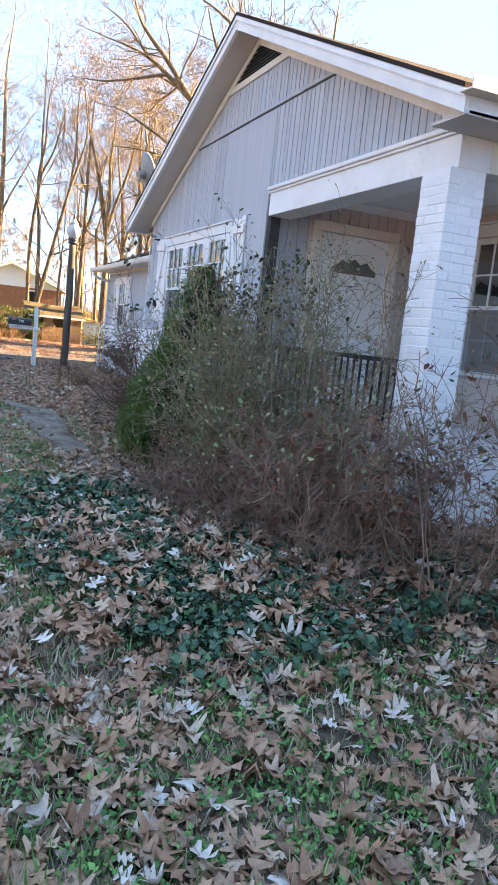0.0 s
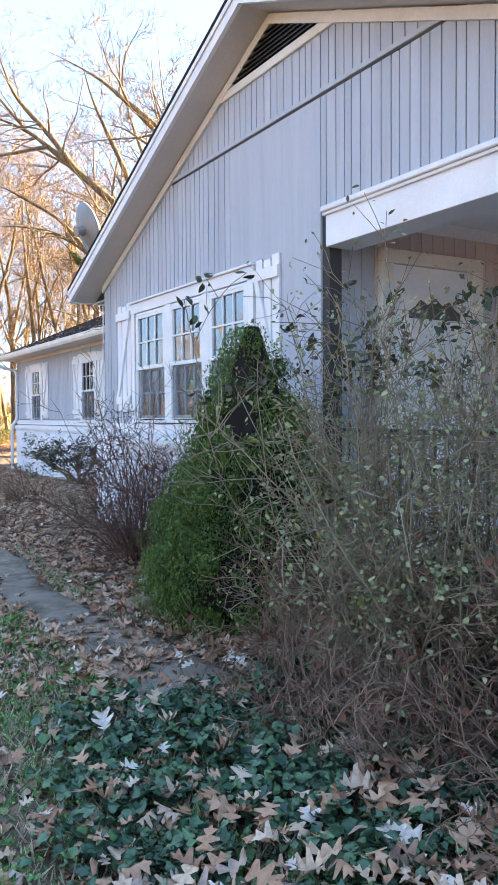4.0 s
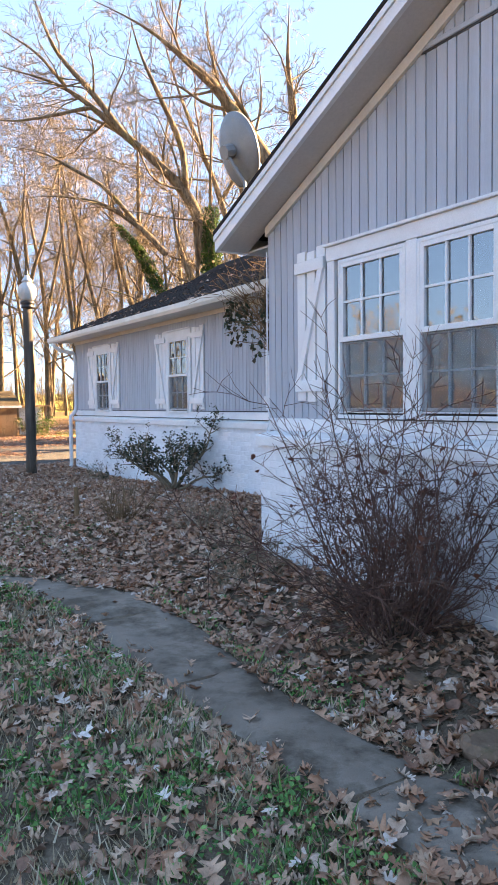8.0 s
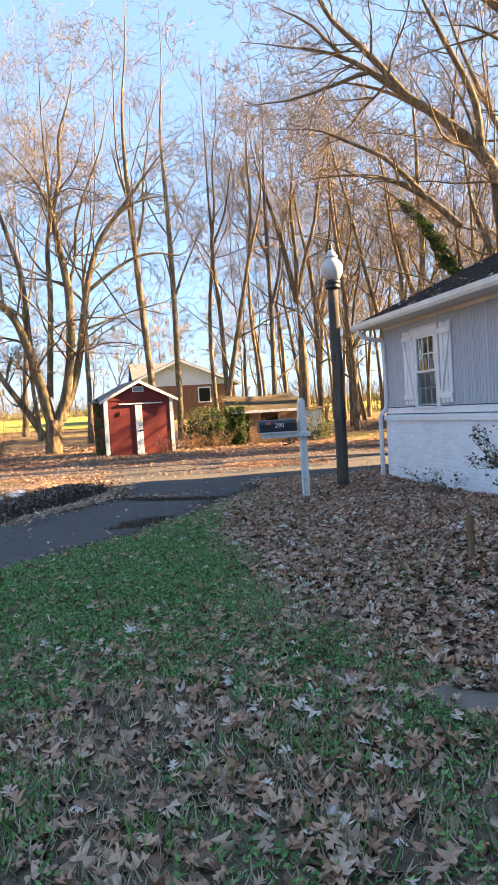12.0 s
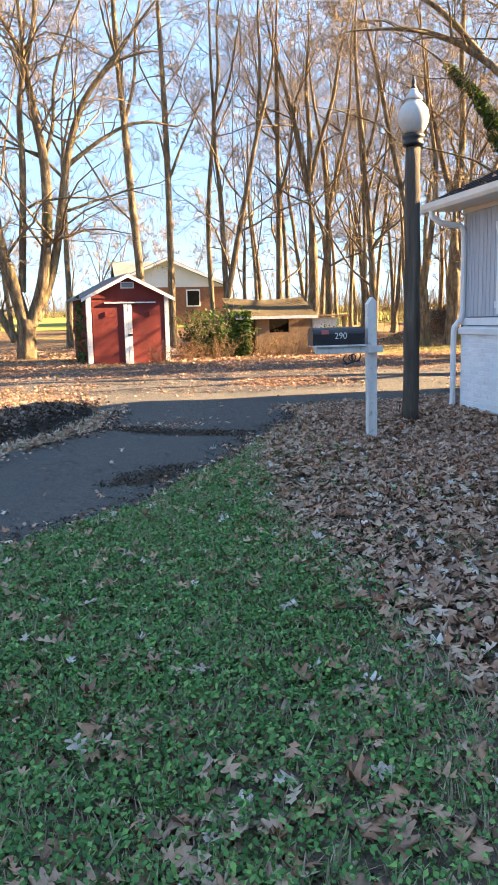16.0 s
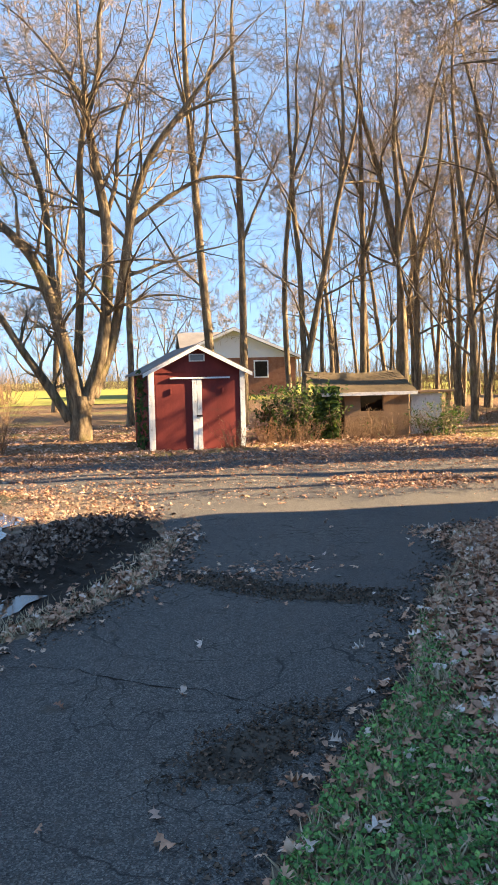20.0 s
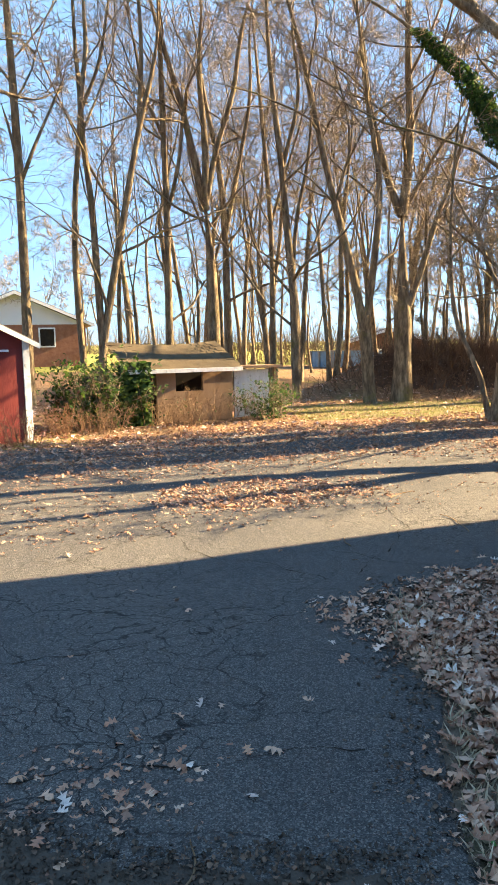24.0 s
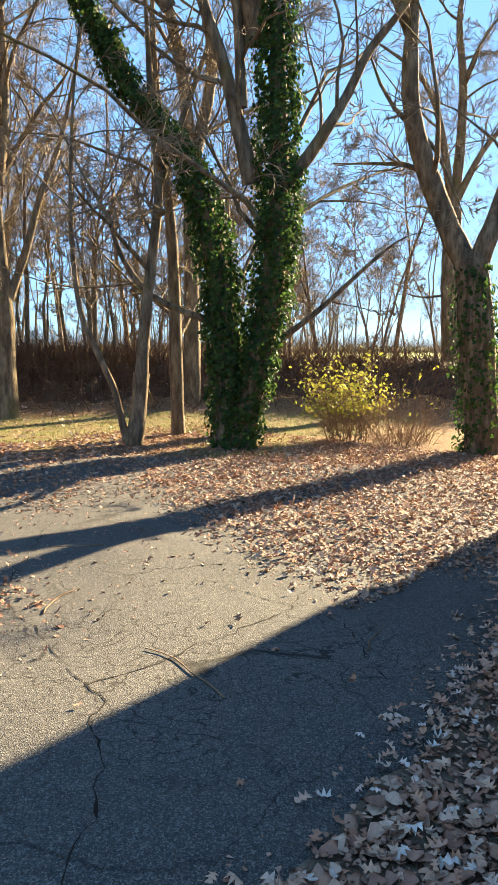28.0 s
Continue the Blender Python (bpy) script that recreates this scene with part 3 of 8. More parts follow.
def patch(name, poly, step, mat, lift):
    """A paved sheet inside an outline, laid on the ground."""
    px, py = zip(*poly)
    xs, ys = np.arange(min(px) - step, max(px) + 2 * step, step), np.arange(min(py) - step, max(py) + 2 * step, step)
    gx, gy = np.meshgrid(xs, ys, indexing="ij")
    ins = inside(poly, gx, gy)
    cell = ins[:-1, :-1] | ins[1:, :-1] | ins[1:, 1:] | ins[:-1, 1:]
    _, qx, qy = nearest_on(poly, gx, gy)
    vx, vy = np.where(ins, gx, qx), np.where(ins, gy, qy)
    v = np.stack([vx, vy, ground_z(vx, vy) + lift * ins - 0.002 * ~ins], -1).reshape(-1, 3)
    m = len(ys)
    i, j = np.nonzero(cell)
    k = i * m + j
    f = np.stack([k, k + m, k + m + 1, k + 1], 1)
    used, f2 = np.unique(f, return_inverse=True)
    return raw_mesh(name, v[used], f2.reshape(f.shape), mat, True)


def rough_edge(poly, step, amount, seed):
    rng = np.random.RandomState(seed)
    out = []
    for (ax, ay), (bx, by) in zip(poly, poly[1:] + poly[:1]):
        n = max(1, int(math.hypot(bx - ax, by - ay) / step))
        for k in range(n):
            out.append((ax + (bx - ax) * k / n + rng.normal(0, amount), ay + (by - ay) * k / n + rng.normal(0, amount)))
    return out


DRIVE = [(-14, 12.5), (-4.2, 16.4), (-1.2, 19.7), (-0.35, 20.4), (0.3, 21.5), (0.9, 22.3), (1.15, 23.0), (1.75, 24.1), (2.35, 25.0), (2.65, 25.9), (3.0, 26.5),
         (3.9, 26.9), (5.0, 26.85), (8.0, 27.2), (13.0, 28.0), (13.6, 29.0), (12.9, 30.3), (12.2, 31.5), (11.3, 33.0), (10.4, 34.4), (8.8, 35.3), (4.0, 35.6), (1.4, 35.6),
         (-1.1, 34.7), (-3.4, 34.3), (-14, 33.8), (-30, 33.0), (-30, 30.2), (-14, 31.0), (-3.0, 31.5), (-0.9, 30.3), (-0.35, 28.6), (-0.2, 26.6), (-0.5, 25.0), (-1.1, 24.0), (-1.7, 23.2), (-5.0, 21.2), (-16, 17.0)]
tagged(new("road", patch("road", rough_edge(DRIVE, 0.35, 0.05, 3), 0.22, ASPHALT, 0.02)), "cracked grey asphalt driveway with scattered leaves", "driveway", kind="structure")
SLABS = [[(1.35, 7.3), (2.05, 7.5), (1.98, 8.6), (1.84, 9.4), (1.32, 9.35), (1.3, 8.3)],
         [(1.31, 9.38), (1.83, 9.43), (1.74, 10.3), (1.80, 11.0), (1.24, 10.95), (1.24, 10.2)],
         [(1.23, 10.98), (1.80, 11.03), (1.90, 11.8), (1.90, 12.5), (1.24, 12.45), (1.2, 11.8)],
         [(1.24, 12.48), (1.90, 12.53), (1.82, 13.1), (1.55, 13.6), (1.14, 13.4), (1.2, 12.9)],
         [(1.13, 13.43), (1.54, 13.63), (1.3, 14.15), (0.95, 14.4), (0.85, 14.3), (1.02, 13.9)]]
walkway = thing("pavement", (1.6, 10.5, gz(1.6, 10.5)), "curving old concrete garden path, dark and stained", "path", kind="structure")
for k, s in enumerate(SLABS):
    part("slab", patch("slab", rough_edge(s, 0.2, 0.012, 20 + k), 0.1, CONCRETE, 0.022 + 0.004 * (k % 2)), CONCRETE, walkway)
PUDDLES = [[(-4.9, 31.2), (-3.3, 31.1), (-2.4, 30.6), (-1.95, 29.6), (-2.2, 28.7), (-2.25, 27.3), (-2.6, 26.4), (-3.0, 25.4), (-4.9, 26.0)],
           [(-2.7, 22.9), (-2.15, 23.3), (-1.75, 24.2), (-1.5, 24.9), (-1.8, 24.95), (-2.15, 24.3), (-2.7, 23.6)]]
for pts, depth, middle in zip(PUDDLES, (0.062, 0.04), ((-3.3, 28.6), (-2.0, 24.1))):
    water = patch("puddle", rough_edge(pts, 0.2, 0.05, 8), 0.12, WATER, 0.012)
    for v in water.vertices:
        v.co.z = gz(*middle) + depth
    tagged(new("puddle", water), "shallow puddle mirroring the sky beside the driveway", "puddle", group="puddles by the drive", kind="structure")
MUDPOLY = [(-4.4, 21.9), (-2.75, 22.2), (-2.1, 22.6), (-1.45, 23.9), (-0.75, 25.4), (-0.35, 26.8), (-0.4, 28.0), (-0.9, 28.7), (-1.7, 28.5), (-2.3, 27.3), (-3.0, 25.8), (-4.4, 24.6)]
mud_sheet = patch("mud", rough_edge(MUDPOLY, 0.3, 0.07, 6), 0.05, MUD, 0.012)
clod_rng = np.random.RandomState(66)
for v in mud_sheet.vertices:
    v.co.z += clod_rng.uniform(-0.008, 0.022)
tagged(new("mud", mud_sheet), "wet dark mud rut churned beside the driveway", "mud", kind="structure")
DIRTPOLYS = [[(-0.52, 21.35), (-0.2, 21.3), (0.15, 21.62), (0.25, 21.95), (0.0, 21.9), (-0.35, 21.65)],
             [(-0.35, 25.0), (0.1, 24.9), (0.5, 24.5), (1.0, 24.25), (1.35, 24.05), (1.2, 23.75), (0.8, 23.95), (0.4, 24.1), (0.0, 24.5)]]
for poly in DIRTPOLYS:
    tagged(new("dirt_patch", patch("dirt_patch", rough_edge(poly, 0.12, 0.05, 44), 0.07, DIRT, 0.026)), "dark gritty dirt spread over the asphalt", "dirt", group="dirt patches on the drive", kind="structure")
crack_rng = np.random.RandomState(17)
CRACKS = [[(-1.5, 22.95), (-1.19, 22.83), (-0.36, 22.26), (0.2, 21.75), (0.8, 22.3)], [(-0.1, 26.6), (1.2, 26.4), (2.6, 26.5)], [(0.0, 25.3), (0.9, 25.0), (1.9, 24.8)],
          [(3.2, 27.2), (4.6, 28.6), (5.2, 30.4), (6.8, 31.8)], [(4.6, 28.6), (6.2, 28.3), (7.4, 28.6)], [(6.1, 29.9), (7.4, 29.1), (8.6, 28.3)], [(1.0, 28.6), (2.7, 29.4), (4.9, 29.9)], [(5.6, 27.3), (6.4, 28.2), (6.3, 29.6)], [(2.9, 27.2), (2.2, 28.6), (2.4, 30.2)]]
for stops in CRACKS:
    line = []
    for (ax, ay), (bx, by) in zip(stops, stops[1:]):
        n = int(math.hypot(bx - ax, by - ay) / 0.07)
        line += [(ax + (bx - ax) * i / n, ay + (by - ay) * i / n) for i in range(n)]
    line = np.array(line) + np.cumsum(crack_rng.normal(0, 0.025, (len(line), 2)), axis=0) * 0.8
    gap = np.abs(crack_rng.normal(0.0, 0.0028, len(line)))[:, None] + 0.0008
    d = np.gradient(line, axis=0)
    d = np.stack([-d[:, 1], d[:, 0]], 1) / (np.linalg.norm(d, axis=1)[:, None] + 1e-9)
    rim = np.concatenate([line - d * gap, line + d * gap])
    k = np.arange(len(line) - 1)
    verts = np.column_stack([rim, ground_z(rim[:, 0], rim[:, 1]) + 0.0235])
    tagged(new("crack", raw_mesh("crack", verts, np.stack([k, k + 1, k + 1 + len(line), k + len(line)], 1), DARK)), "wandering crack filled with dark grit", "crack", group="cracks in the drive", kind="structure")
# the woodland floor past the drive
tagged(new("wood_floor", patch("wood_floor", rough_edge([(-70, 33.6), (-14, 33.9), (-3.4, 34.5), (-1.1, 34.9), (1.4, 35.8), (4.0, 35.8), (8.8, 35.6), (10.6, 34.5), (11.6, 33.0), (12.5, 31.5), (13.2, 30.3), (13.9, 28.0), (16, 20), (60, 10), (60, 67), (-70, 67)], 0.8, 0.15, 5), 0.5, FLOOR, 0.012)),
       "sunlit woodland floor strewn with tan leaves and patches of grass", "ground", kind="structure")

reach = [(ax + 1.2, ay + 1.2) for ax, ay in BERM[:-1]]
foot = [(ax - 1.7, ay - 1.5) for ax, ay in BERM[:-1]]
tagged(new("bank", patch("bank", rough_edge(foot + reach[::-1], 0.7, 0.2, 15), 0.3, BANKSOIL, 0.03)), "brown earth bank under dry brush, coloured darker as backlit", "bank", kind="structure")

GRASSY = [(8.0, 37.2), (10.2, 36.4), (12.6, 36.0), (14.0, 34.3), (15.6, 32.8), (17.6, 33.8), (17.8, 36.2), (15.0, 38.8), (12.3, 40.4), (9.0, 40.5)]
tagged(new("grass_patch", patch("grass_patch", rough_edge(GRASSY, 0.4, 0.18, 25), 0.25, WINTERGRASS, 0.02)), "yellow-green winter grass strip before the bank", "grass", kind="structure")


# ---- the house ----
house = thing("house", (3.3, 13.0, 0.4), "single-storey house with grey vertical siding and white painted brick base", "house")
FX, WX, YA, YB, YR = 3.30, 5.30, 4.82, 13.17, 9.0
SLOPE = 0.415
EAVE = 3.40


def gable_top(y):
    return EAVE + (YB - YR - abs(y - YR)) * SLOPE + 0.14


def board(y0, y1, z0, x, thick, top=None, z1=0.0):
    """An upright siding board whose top may be cut to the gable."""
    ta, tb = (top(y0), top(y1)) if top else (z1, z1)
    outline = [(y0, z0), (y1, z0), (y1, tb), (y0, ta)]
    if top and (y0 - YR) * (y1 - YR) < 0:
        outline.insert(3, (YR, top(YR)))
    return Mesh().prism(outline, 0, x, x - thick)


HOLE = (9.40, 11.97, 1.79, 3.03)
backing = Mesh()
for a, b, c, d in ((8.215, HOLE[0], 1.5, HOLE[3]), (HOLE[1], YB, 1.5, HOLE[3]), (HOLE[0], HOLE[1], 1.5, HOLE[2])):
    backing.prism([(a, c), (b, c), (b, d), (a, d)], 0, FX + 0.12, FX + 0.002)
backing.prism([(8.215, HOLE[3]), (YB, HOLE[3]), (YB, EAVE), (YR, gable_top(YR) - 0.03), (YA, EAVE), (YA, 3.44), (8.215, 3.44)], 0, FX + 0.12, FX + 0.002)
siding = part("wall", backing, GROOVE_SHADOW, house, "grey board wall of the front gable")
rng = random.Random(4)


def boards_between(y0, y1, z0, x, parent, mat, top=None, z1=0.0, width=0.105, gap=0.011):
    y = y0
    while y < y1 - 0.03:
        w = min(rng.choice((0.085, 0.105, 0.105, 0.125)) if width == 0.105 else width, y1 - y)
        open_here = x == FX and z0 < 2 and HOLE[0] - 0.05 < y + w / 2 < HOLE[1] + 0.05
        part("board", board(y + gap / 2, y + w - gap / 2, HOLE[3] + 0.01 if open_here else z0, x, 0.018 + rng.uniform(0, 0.003), top, z1), mat, parent)
        y += w


boards_between(9.75, YB, 1.74, FX, siding, GREY, lambda y: min(4.345, gable_top(y)))
boards_between(YA, 8.3, 3.45, FX, siding, GREY, lambda y: min(4.345, gable_top(y)))
part("panel", Mesh().box(FX - 0.020, FX, 8.303, HOLE[0], 1.74, 4.345).box(FX - 0.020, FX, HOLE[0], 9.748, HOLE[3] + 0.01, 4.345), GREY, siding, "plain grey patch panel without grooves")
for y0, y1 in ((7.1, 10.9),):
    boards_between(y0, y1, 4.365, FX, siding, GREY, gable_top)
part("trim", Mesh().box(FX - 0.036, FX, 6.9, 11.05, 4.335, 4.375, 0.005), GREY, siding, "grey ledge strip across the gable")
# thin dark box painted in as the ledge strip's shadow
part("trim", Mesh().box(FX - 0.026, FX, 6.92, 11.03, 4.318, 4.334), GROOVE_SHADOW, siding, "dark strip painted as the shadow under the ledge")
# gable vent
vent = part("vent", Mesh().prism([(8.28, 4.88), (9.72, 4.88), (9.0, 5.185)], 0, FX - 0.022, FX - 0.012), DARK, house, "black louvred triangular gable vent")
for k in range(7):
    z = 4.905 + 0.038 * k
    half = (5.185 - z) / 0.305 * 0.72
    part("slat", Mesh().box(FX - 0.045, FX - 0.03, 9 - half, 9 + half, z - 0.006, z + 0.006), BLACKIRON, vent)
part("trim", Mesh().box(FX - 0.045, FX, 8.0, 10.0, 4.80, 4.88, 0.006), CREAM, vent, "cream vent sill board")

# main gable roof
def rake_outline(y_far, off, depth):
    """Half of the roof section: from the ridge to one eave."""
    s = 1 if y_far > YR else -1
    e = abs(y_far - YR)
    z0 = EAVE + (YB - YR) * SLOPE + 0.29 + off
    return [(YR, z0), (YR + s * e, z0 - e * SLOPE), (YR + s * e, z0 - e * SLOPE - depth), (YR, z0 - depth)]


for side, yf in (("far", 13.6), ("near", 4.40)):
    roof = part("roof", Mesh().prism(rake_outline(yf, 0.035, 0.035), 0, 2.93, 14.6), SHINGLE, house, "dark shingle roof slope")
    part("soffit", Mesh().prism(rake_outline(yf, -0.13, 0.02), 0, 2.99, FX), SOFFIT, roof, "grey underside of the roof overhang")
    part("fascia", Mesh().prism(rake_outline(yf, 0.0, 0.155), 0, 2.95, 2.99), WHITE, roof, "white rake board")
    part("fascia", Mesh().prism(rake_outline(yf, -0.004, 0.05), 0, 2.935, 2.949), WHITE, roof, "white rake moulding")
    part("frieze", Mesh().prism(rake_outline(yf - (0.45 if yf > YR else -0.45), -0.165, 0.085), 0, FX - 0.05, FX - 0.022), CREAM, roof, "cream moulding under the overhang")
    s = 1 if yf > YR else -1
    zf = EAVE + (YB - YR) * SLOPE + 0.29 - abs(yf - YR) * SLOPE
    part("eave_board", Mesh().box(2.99, 14.6, min(yf - s * 0.025, yf), max(yf - s * 0.025, yf), zf - 0.155, zf, 0.004), WHITE, roof)
    part("eave_soffit", Mesh().box(FX if s > 0 else 2.99, 14.6, min(yf - s * 0.03, yf - s * 0.42), max(yf - s * 0.03, yf - s * 0.42), zf - 0.150, zf - 0.13), SOFFIT, roof)
part("gutter", Mesh().prism([(4.40, 3.47), (4.27, 3.47), (4.27, 3.53), (4.30, 3.57), (4.31, 3.57), (4.28, 3.53), (4.28, 3.48), (4.40, 3.48)], 0, 2.9, 14.0), CREAM, house, "white metal gutter along the porch side")
part("soffit_block", Mesh().prism([(4.45, 3.44), (4.98, 3.44), (5.08, 3.54), (4.45, 3.46)], 0, FX - 0.06, FX - 0.023), WHITE, house, "white cornice return")

# porch beam, pillar, walls
beam = part("porch_beam", Mesh().box(FX - 0.035, FX + 0.25, YA, 8.215, 3.135, 3.40, 0.004), WHITE, house, "broad white porch beam")
part("trim", Mesh().box(FX - 0.075, FX - 0.02, YA - 0.02, 8.235, 3.40, 3.445, 0.008), WHITE, beam, "white moulding on the porch beam")
part("trim", Mesh().box(FX - 0.055, FX - 0.02, YA - 0.02, 8.235, 3.375, 3.40, 0.004), WHITE, beam)
part("porch_beam", Mesh().box(FX + 0.25, 6.2, YA, YA + 0.22, 3.14, 3.45), CREAM, house, "white side beam of the porch")
pillar = part("pillar", Mesh().box(3.2085, 3.5215, 4.8235, 5.1715, 0.2, 3.135), MORTAR, house, "white painted brick porch pillar")
brick_data = {}


def brick_mesh(lx, ly, lz, mat):
    key = (round(lx, 3), round(ly, 3), round(lz, 3), mat.name)
    if key not in brick_data:
        brick_data[key] = Mesh().box(-lx / 2, lx / 2, -ly / 2, ly / 2, -lz / 2, lz / 2, 0.004).data("brick", mat)
    return brick_data[key]


def brick(at, lx, ly, lz, mat, parent):
    ob = new("brick", brick_mesh(lx, ly, lz, mat))
    under(ob, parent)
    ob.location = at
    return ob


COURSE = 0.0685
k = 0
z = 0.55
while z + COURSE < 3.14:
    jit = lambda: rng.uniform(-0.003, 0.003)
    if k % 2:
        for x0, x1 in ((3.205, 3.425), (3.435, 3.525)):
            for y0, y1 in ((4.82, 4.92), (4.93, 5.175)) if x0 < 3.3 else ((4.82, 5.175),):
                brick(((x0 + x1) / 2 + jit(), (y0 + y1) / 2 + jit(), z + 0.03), x1 - x0, y1 - y0, 0.0605, BRICKWHITE, pillar)
    else:
        for x0, x1 in ((3.205, 3.295), (3.305, 3.525)):
            for y0, y1 in ((4.82, 5.06), (5.07, 5.175)) if x0 < 3.3 else ((4.82, 5.175),):
                brick(((x0 + x1) / 2 + jit(), (y0 + y1) / 2 + jit(), z + 0.03), x1 - x0, y1 - y0, 0.0605, BRICKWHITE, pillar)
    z += COURSE
    k += 1
part("porch_ceiling", Mesh().box(FX + 0.25, 5.47, YA + 0.2, 8.32, 3.46, 3.50), PORCHCEIL, house)
door_wall = part("door_wall", Mesh().box(FX, 6.4, 8.32, 8.42, 0.4, 3.5), PORCH, house, "taupe grooved wall beside the porch door")
x = FX
while x < 5.45:
    part("board", Mesh().box(x + 0.004, min(x + 0.13, 5.46) - 0.004, 8.300, 8.3195, 1.0, 3.46), PORCH if x > 3.8 else GREY, door_wall)
    x += 0.13
back_wall = part("back_wall", Mesh().box(5.47, 5.6, 3.6, 8.32, 0.4, 3.5), PORCH, house, "taupe back wall of the porch")
part("crown", Mesh().prism([(5.47, 3.46), (5.39, 3.46), (5.39, 3.45), (5.45, 3.39), (5.47, 3.38)], 1, YA, 8.30), CREAM, back_wall, "pale ceiling moulding")
part("crown", Mesh().prism([(8.30, 3.46), (8.22, 3.46), (8.22, 3.45), (8.28, 3.39), (8.30, 3.38)], 0, FX + 0.26, 5.46), PORCHCEIL, door_wall)
porch_floor = part("porch_floor", Mesh().box(3.2, 5.47, YA - 0.1, 8.32, 0.3, 1.02, 0.01), BRICKWHITE, house, "white painted brick porch floor edge")

# front door: white panelled with a curtained glass light
door = part("door", Mesh().box(3.98, 4.89, 8.26, 8.299, 1.04, 3.08, 0.004), WHITE, house, "white front door with a shaped glass light")
for a, b, z0, z1 in ((3.85, 3.985, 1.03, 3.085), (4.885, 5.02, 1.03, 3.085), (3.85, 5.02, 3.085, 3.20)):
    part("casing", Mesh().box(a, b, 8.235, 8.299, z0, z1, 0.006), CREAM, door)
lightp = [(4.14, 1.95), (4.73, 1.95), (4.73, 2.70), (4.66, 2.74), (4.60, 2.80), (4.52, 2.76), (4.435, 2.82), (4.35, 2.76), (4.27, 2.80), (4.21, 2.74), (4.14, 2.70)]
part("light_frame", Mesh().prism([((u - 4.435) * 1.13 + 4.435, (v - 2.38) * 1.1 + 2.38) for u, v in lightp], 1, 8.245, 8.259), CREAM, door, "scalloped white frame")
part("pane", Mesh().prism(lightp, 1, 8.236, 8.2445), CURTAINPANE, door, "glass light backed by a pale net curtain")
# dark plate painted as the unlit gap above the curtain
part("valance", Mesh().prism([(4.14, 2.64), (4.73, 2.64), *lightp[2:]], 1, 8.2300, 8.2355), DIMCURTAIN, door, "dark scalloped plate painted as the shaded gap above the curtain")
part("knob", Mesh().tube([(4.05, 8.26, 2.0), (4.05, 8.20, 2.0)], 0.028, 10), METALGREY, door)


def sash_window(parent_name, plane, y0, y1, z0, z1, zm, cols=3, rows=2, deep=0.0, curtain=True, label=""):
    """A double-hung window in a wall that faces -x: frame, two sashes with bars, panes and a curtain behind."""
    w = part(parent_name, Mesh().box(plane - 0.03, plane + 0.05, y0 - 0.03, y0, z0 - 0.02, z1 + 0.03, 0.003).box(plane - 0.03, plane + 0.05, y1, y1 + 0.03, z0 - 0.02, z1 + 0.03, 0.003).box(plane - 0.03, plane + 0.05, y0, y1, z1, z1 + 0.03, 0.003).box(plane - 0.05, plane + 0.05, y0 - 0.03, y1 + 0.03, z0 - 0.045, z0 - 0.015, 0.004), WHITE, house, label or "white double-hung window with glazing bars")
    for za, zb, xo in ((zm, z1, plane - 0.012), (z0, zm + 0.02, plane + 0.018)):
        m = Mesh()
        m.box(xo - 0.016, xo + 0.016, y0, y0 + 0.04, za, zb, 0.002).box(xo - 0.016, xo + 0.016, y1 - 0.04, y1, za, zb, 0.002)
        m.box(xo - 0.016, xo + 0.016, y0 + 0.04, y1 - 0.04, za, za + 0.04, 0.002).box(xo - 0.016, xo + 0.016, y0 + 0.04, y1 - 0.04, zb - 0.035, zb, 0.002)
        sash = part("sash", m, WHITE, w)
        for k in range(1, cols):
            yy = y0 + 0.04 + (y1 - y0 - 0.08) * k / cols
            part("glazing_bar", Mesh().box(xo - 0.009, xo + 0.006, yy - 0.009, yy + 0.009, za + 0.04, zb - 0.035), WHITE, w)
        for k in range(1, rows):
            zz = za + 0.04 + (zb - za - 0.075) * k / rows
            part("glazing_bar", Mesh().box(xo - 0.0085, xo + 0.0055, y0 + 0.04, y1 - 0.04, zz - 0.009, zz + 0.009), WHITE, w)
        part("pane", Mesh().box(xo + 0.008, xo + 0.011, y0 + 0.03, y1 - 0.03, za + 0.03, zb - 0.03), GLASS, w).visible_shadow = False
    part("insect_screen", Mesh().box(plane - 0.012, plane - 0.009, y0 + 0.01, y1 - 0.01, z0 + 0.01, zm), SCREEN, w, "dark mesh insect screen").visible_shadow = False
    if curtain:
        m = Mesh()
        n = 26
        for a, b in ((y0 + 0.02, y0 + (y1 - y0) * 0.42), (y1 - (y1 - y0) * 0.40, y1 - 0.02)):
            pts = [(a + (b - a) * i / n, plane + 0.13 + 0.018 * math.sin(i * 1.9)) for i in range(n + 1)]
            m.add([(xx, yy, zz) for yy, xx in pts for zz in (z0, z1)], [(2 * i, 2 * i + 2, 2 * i + 3, 2 * i + 1) for i in range(n)])
        # curtains take the darkened copy, so the room's shade is painted on
        part("curtain", m, DIMCURTAIN, w, "drawn-back curtains with the dim room's shade painted into their colour")
    return w


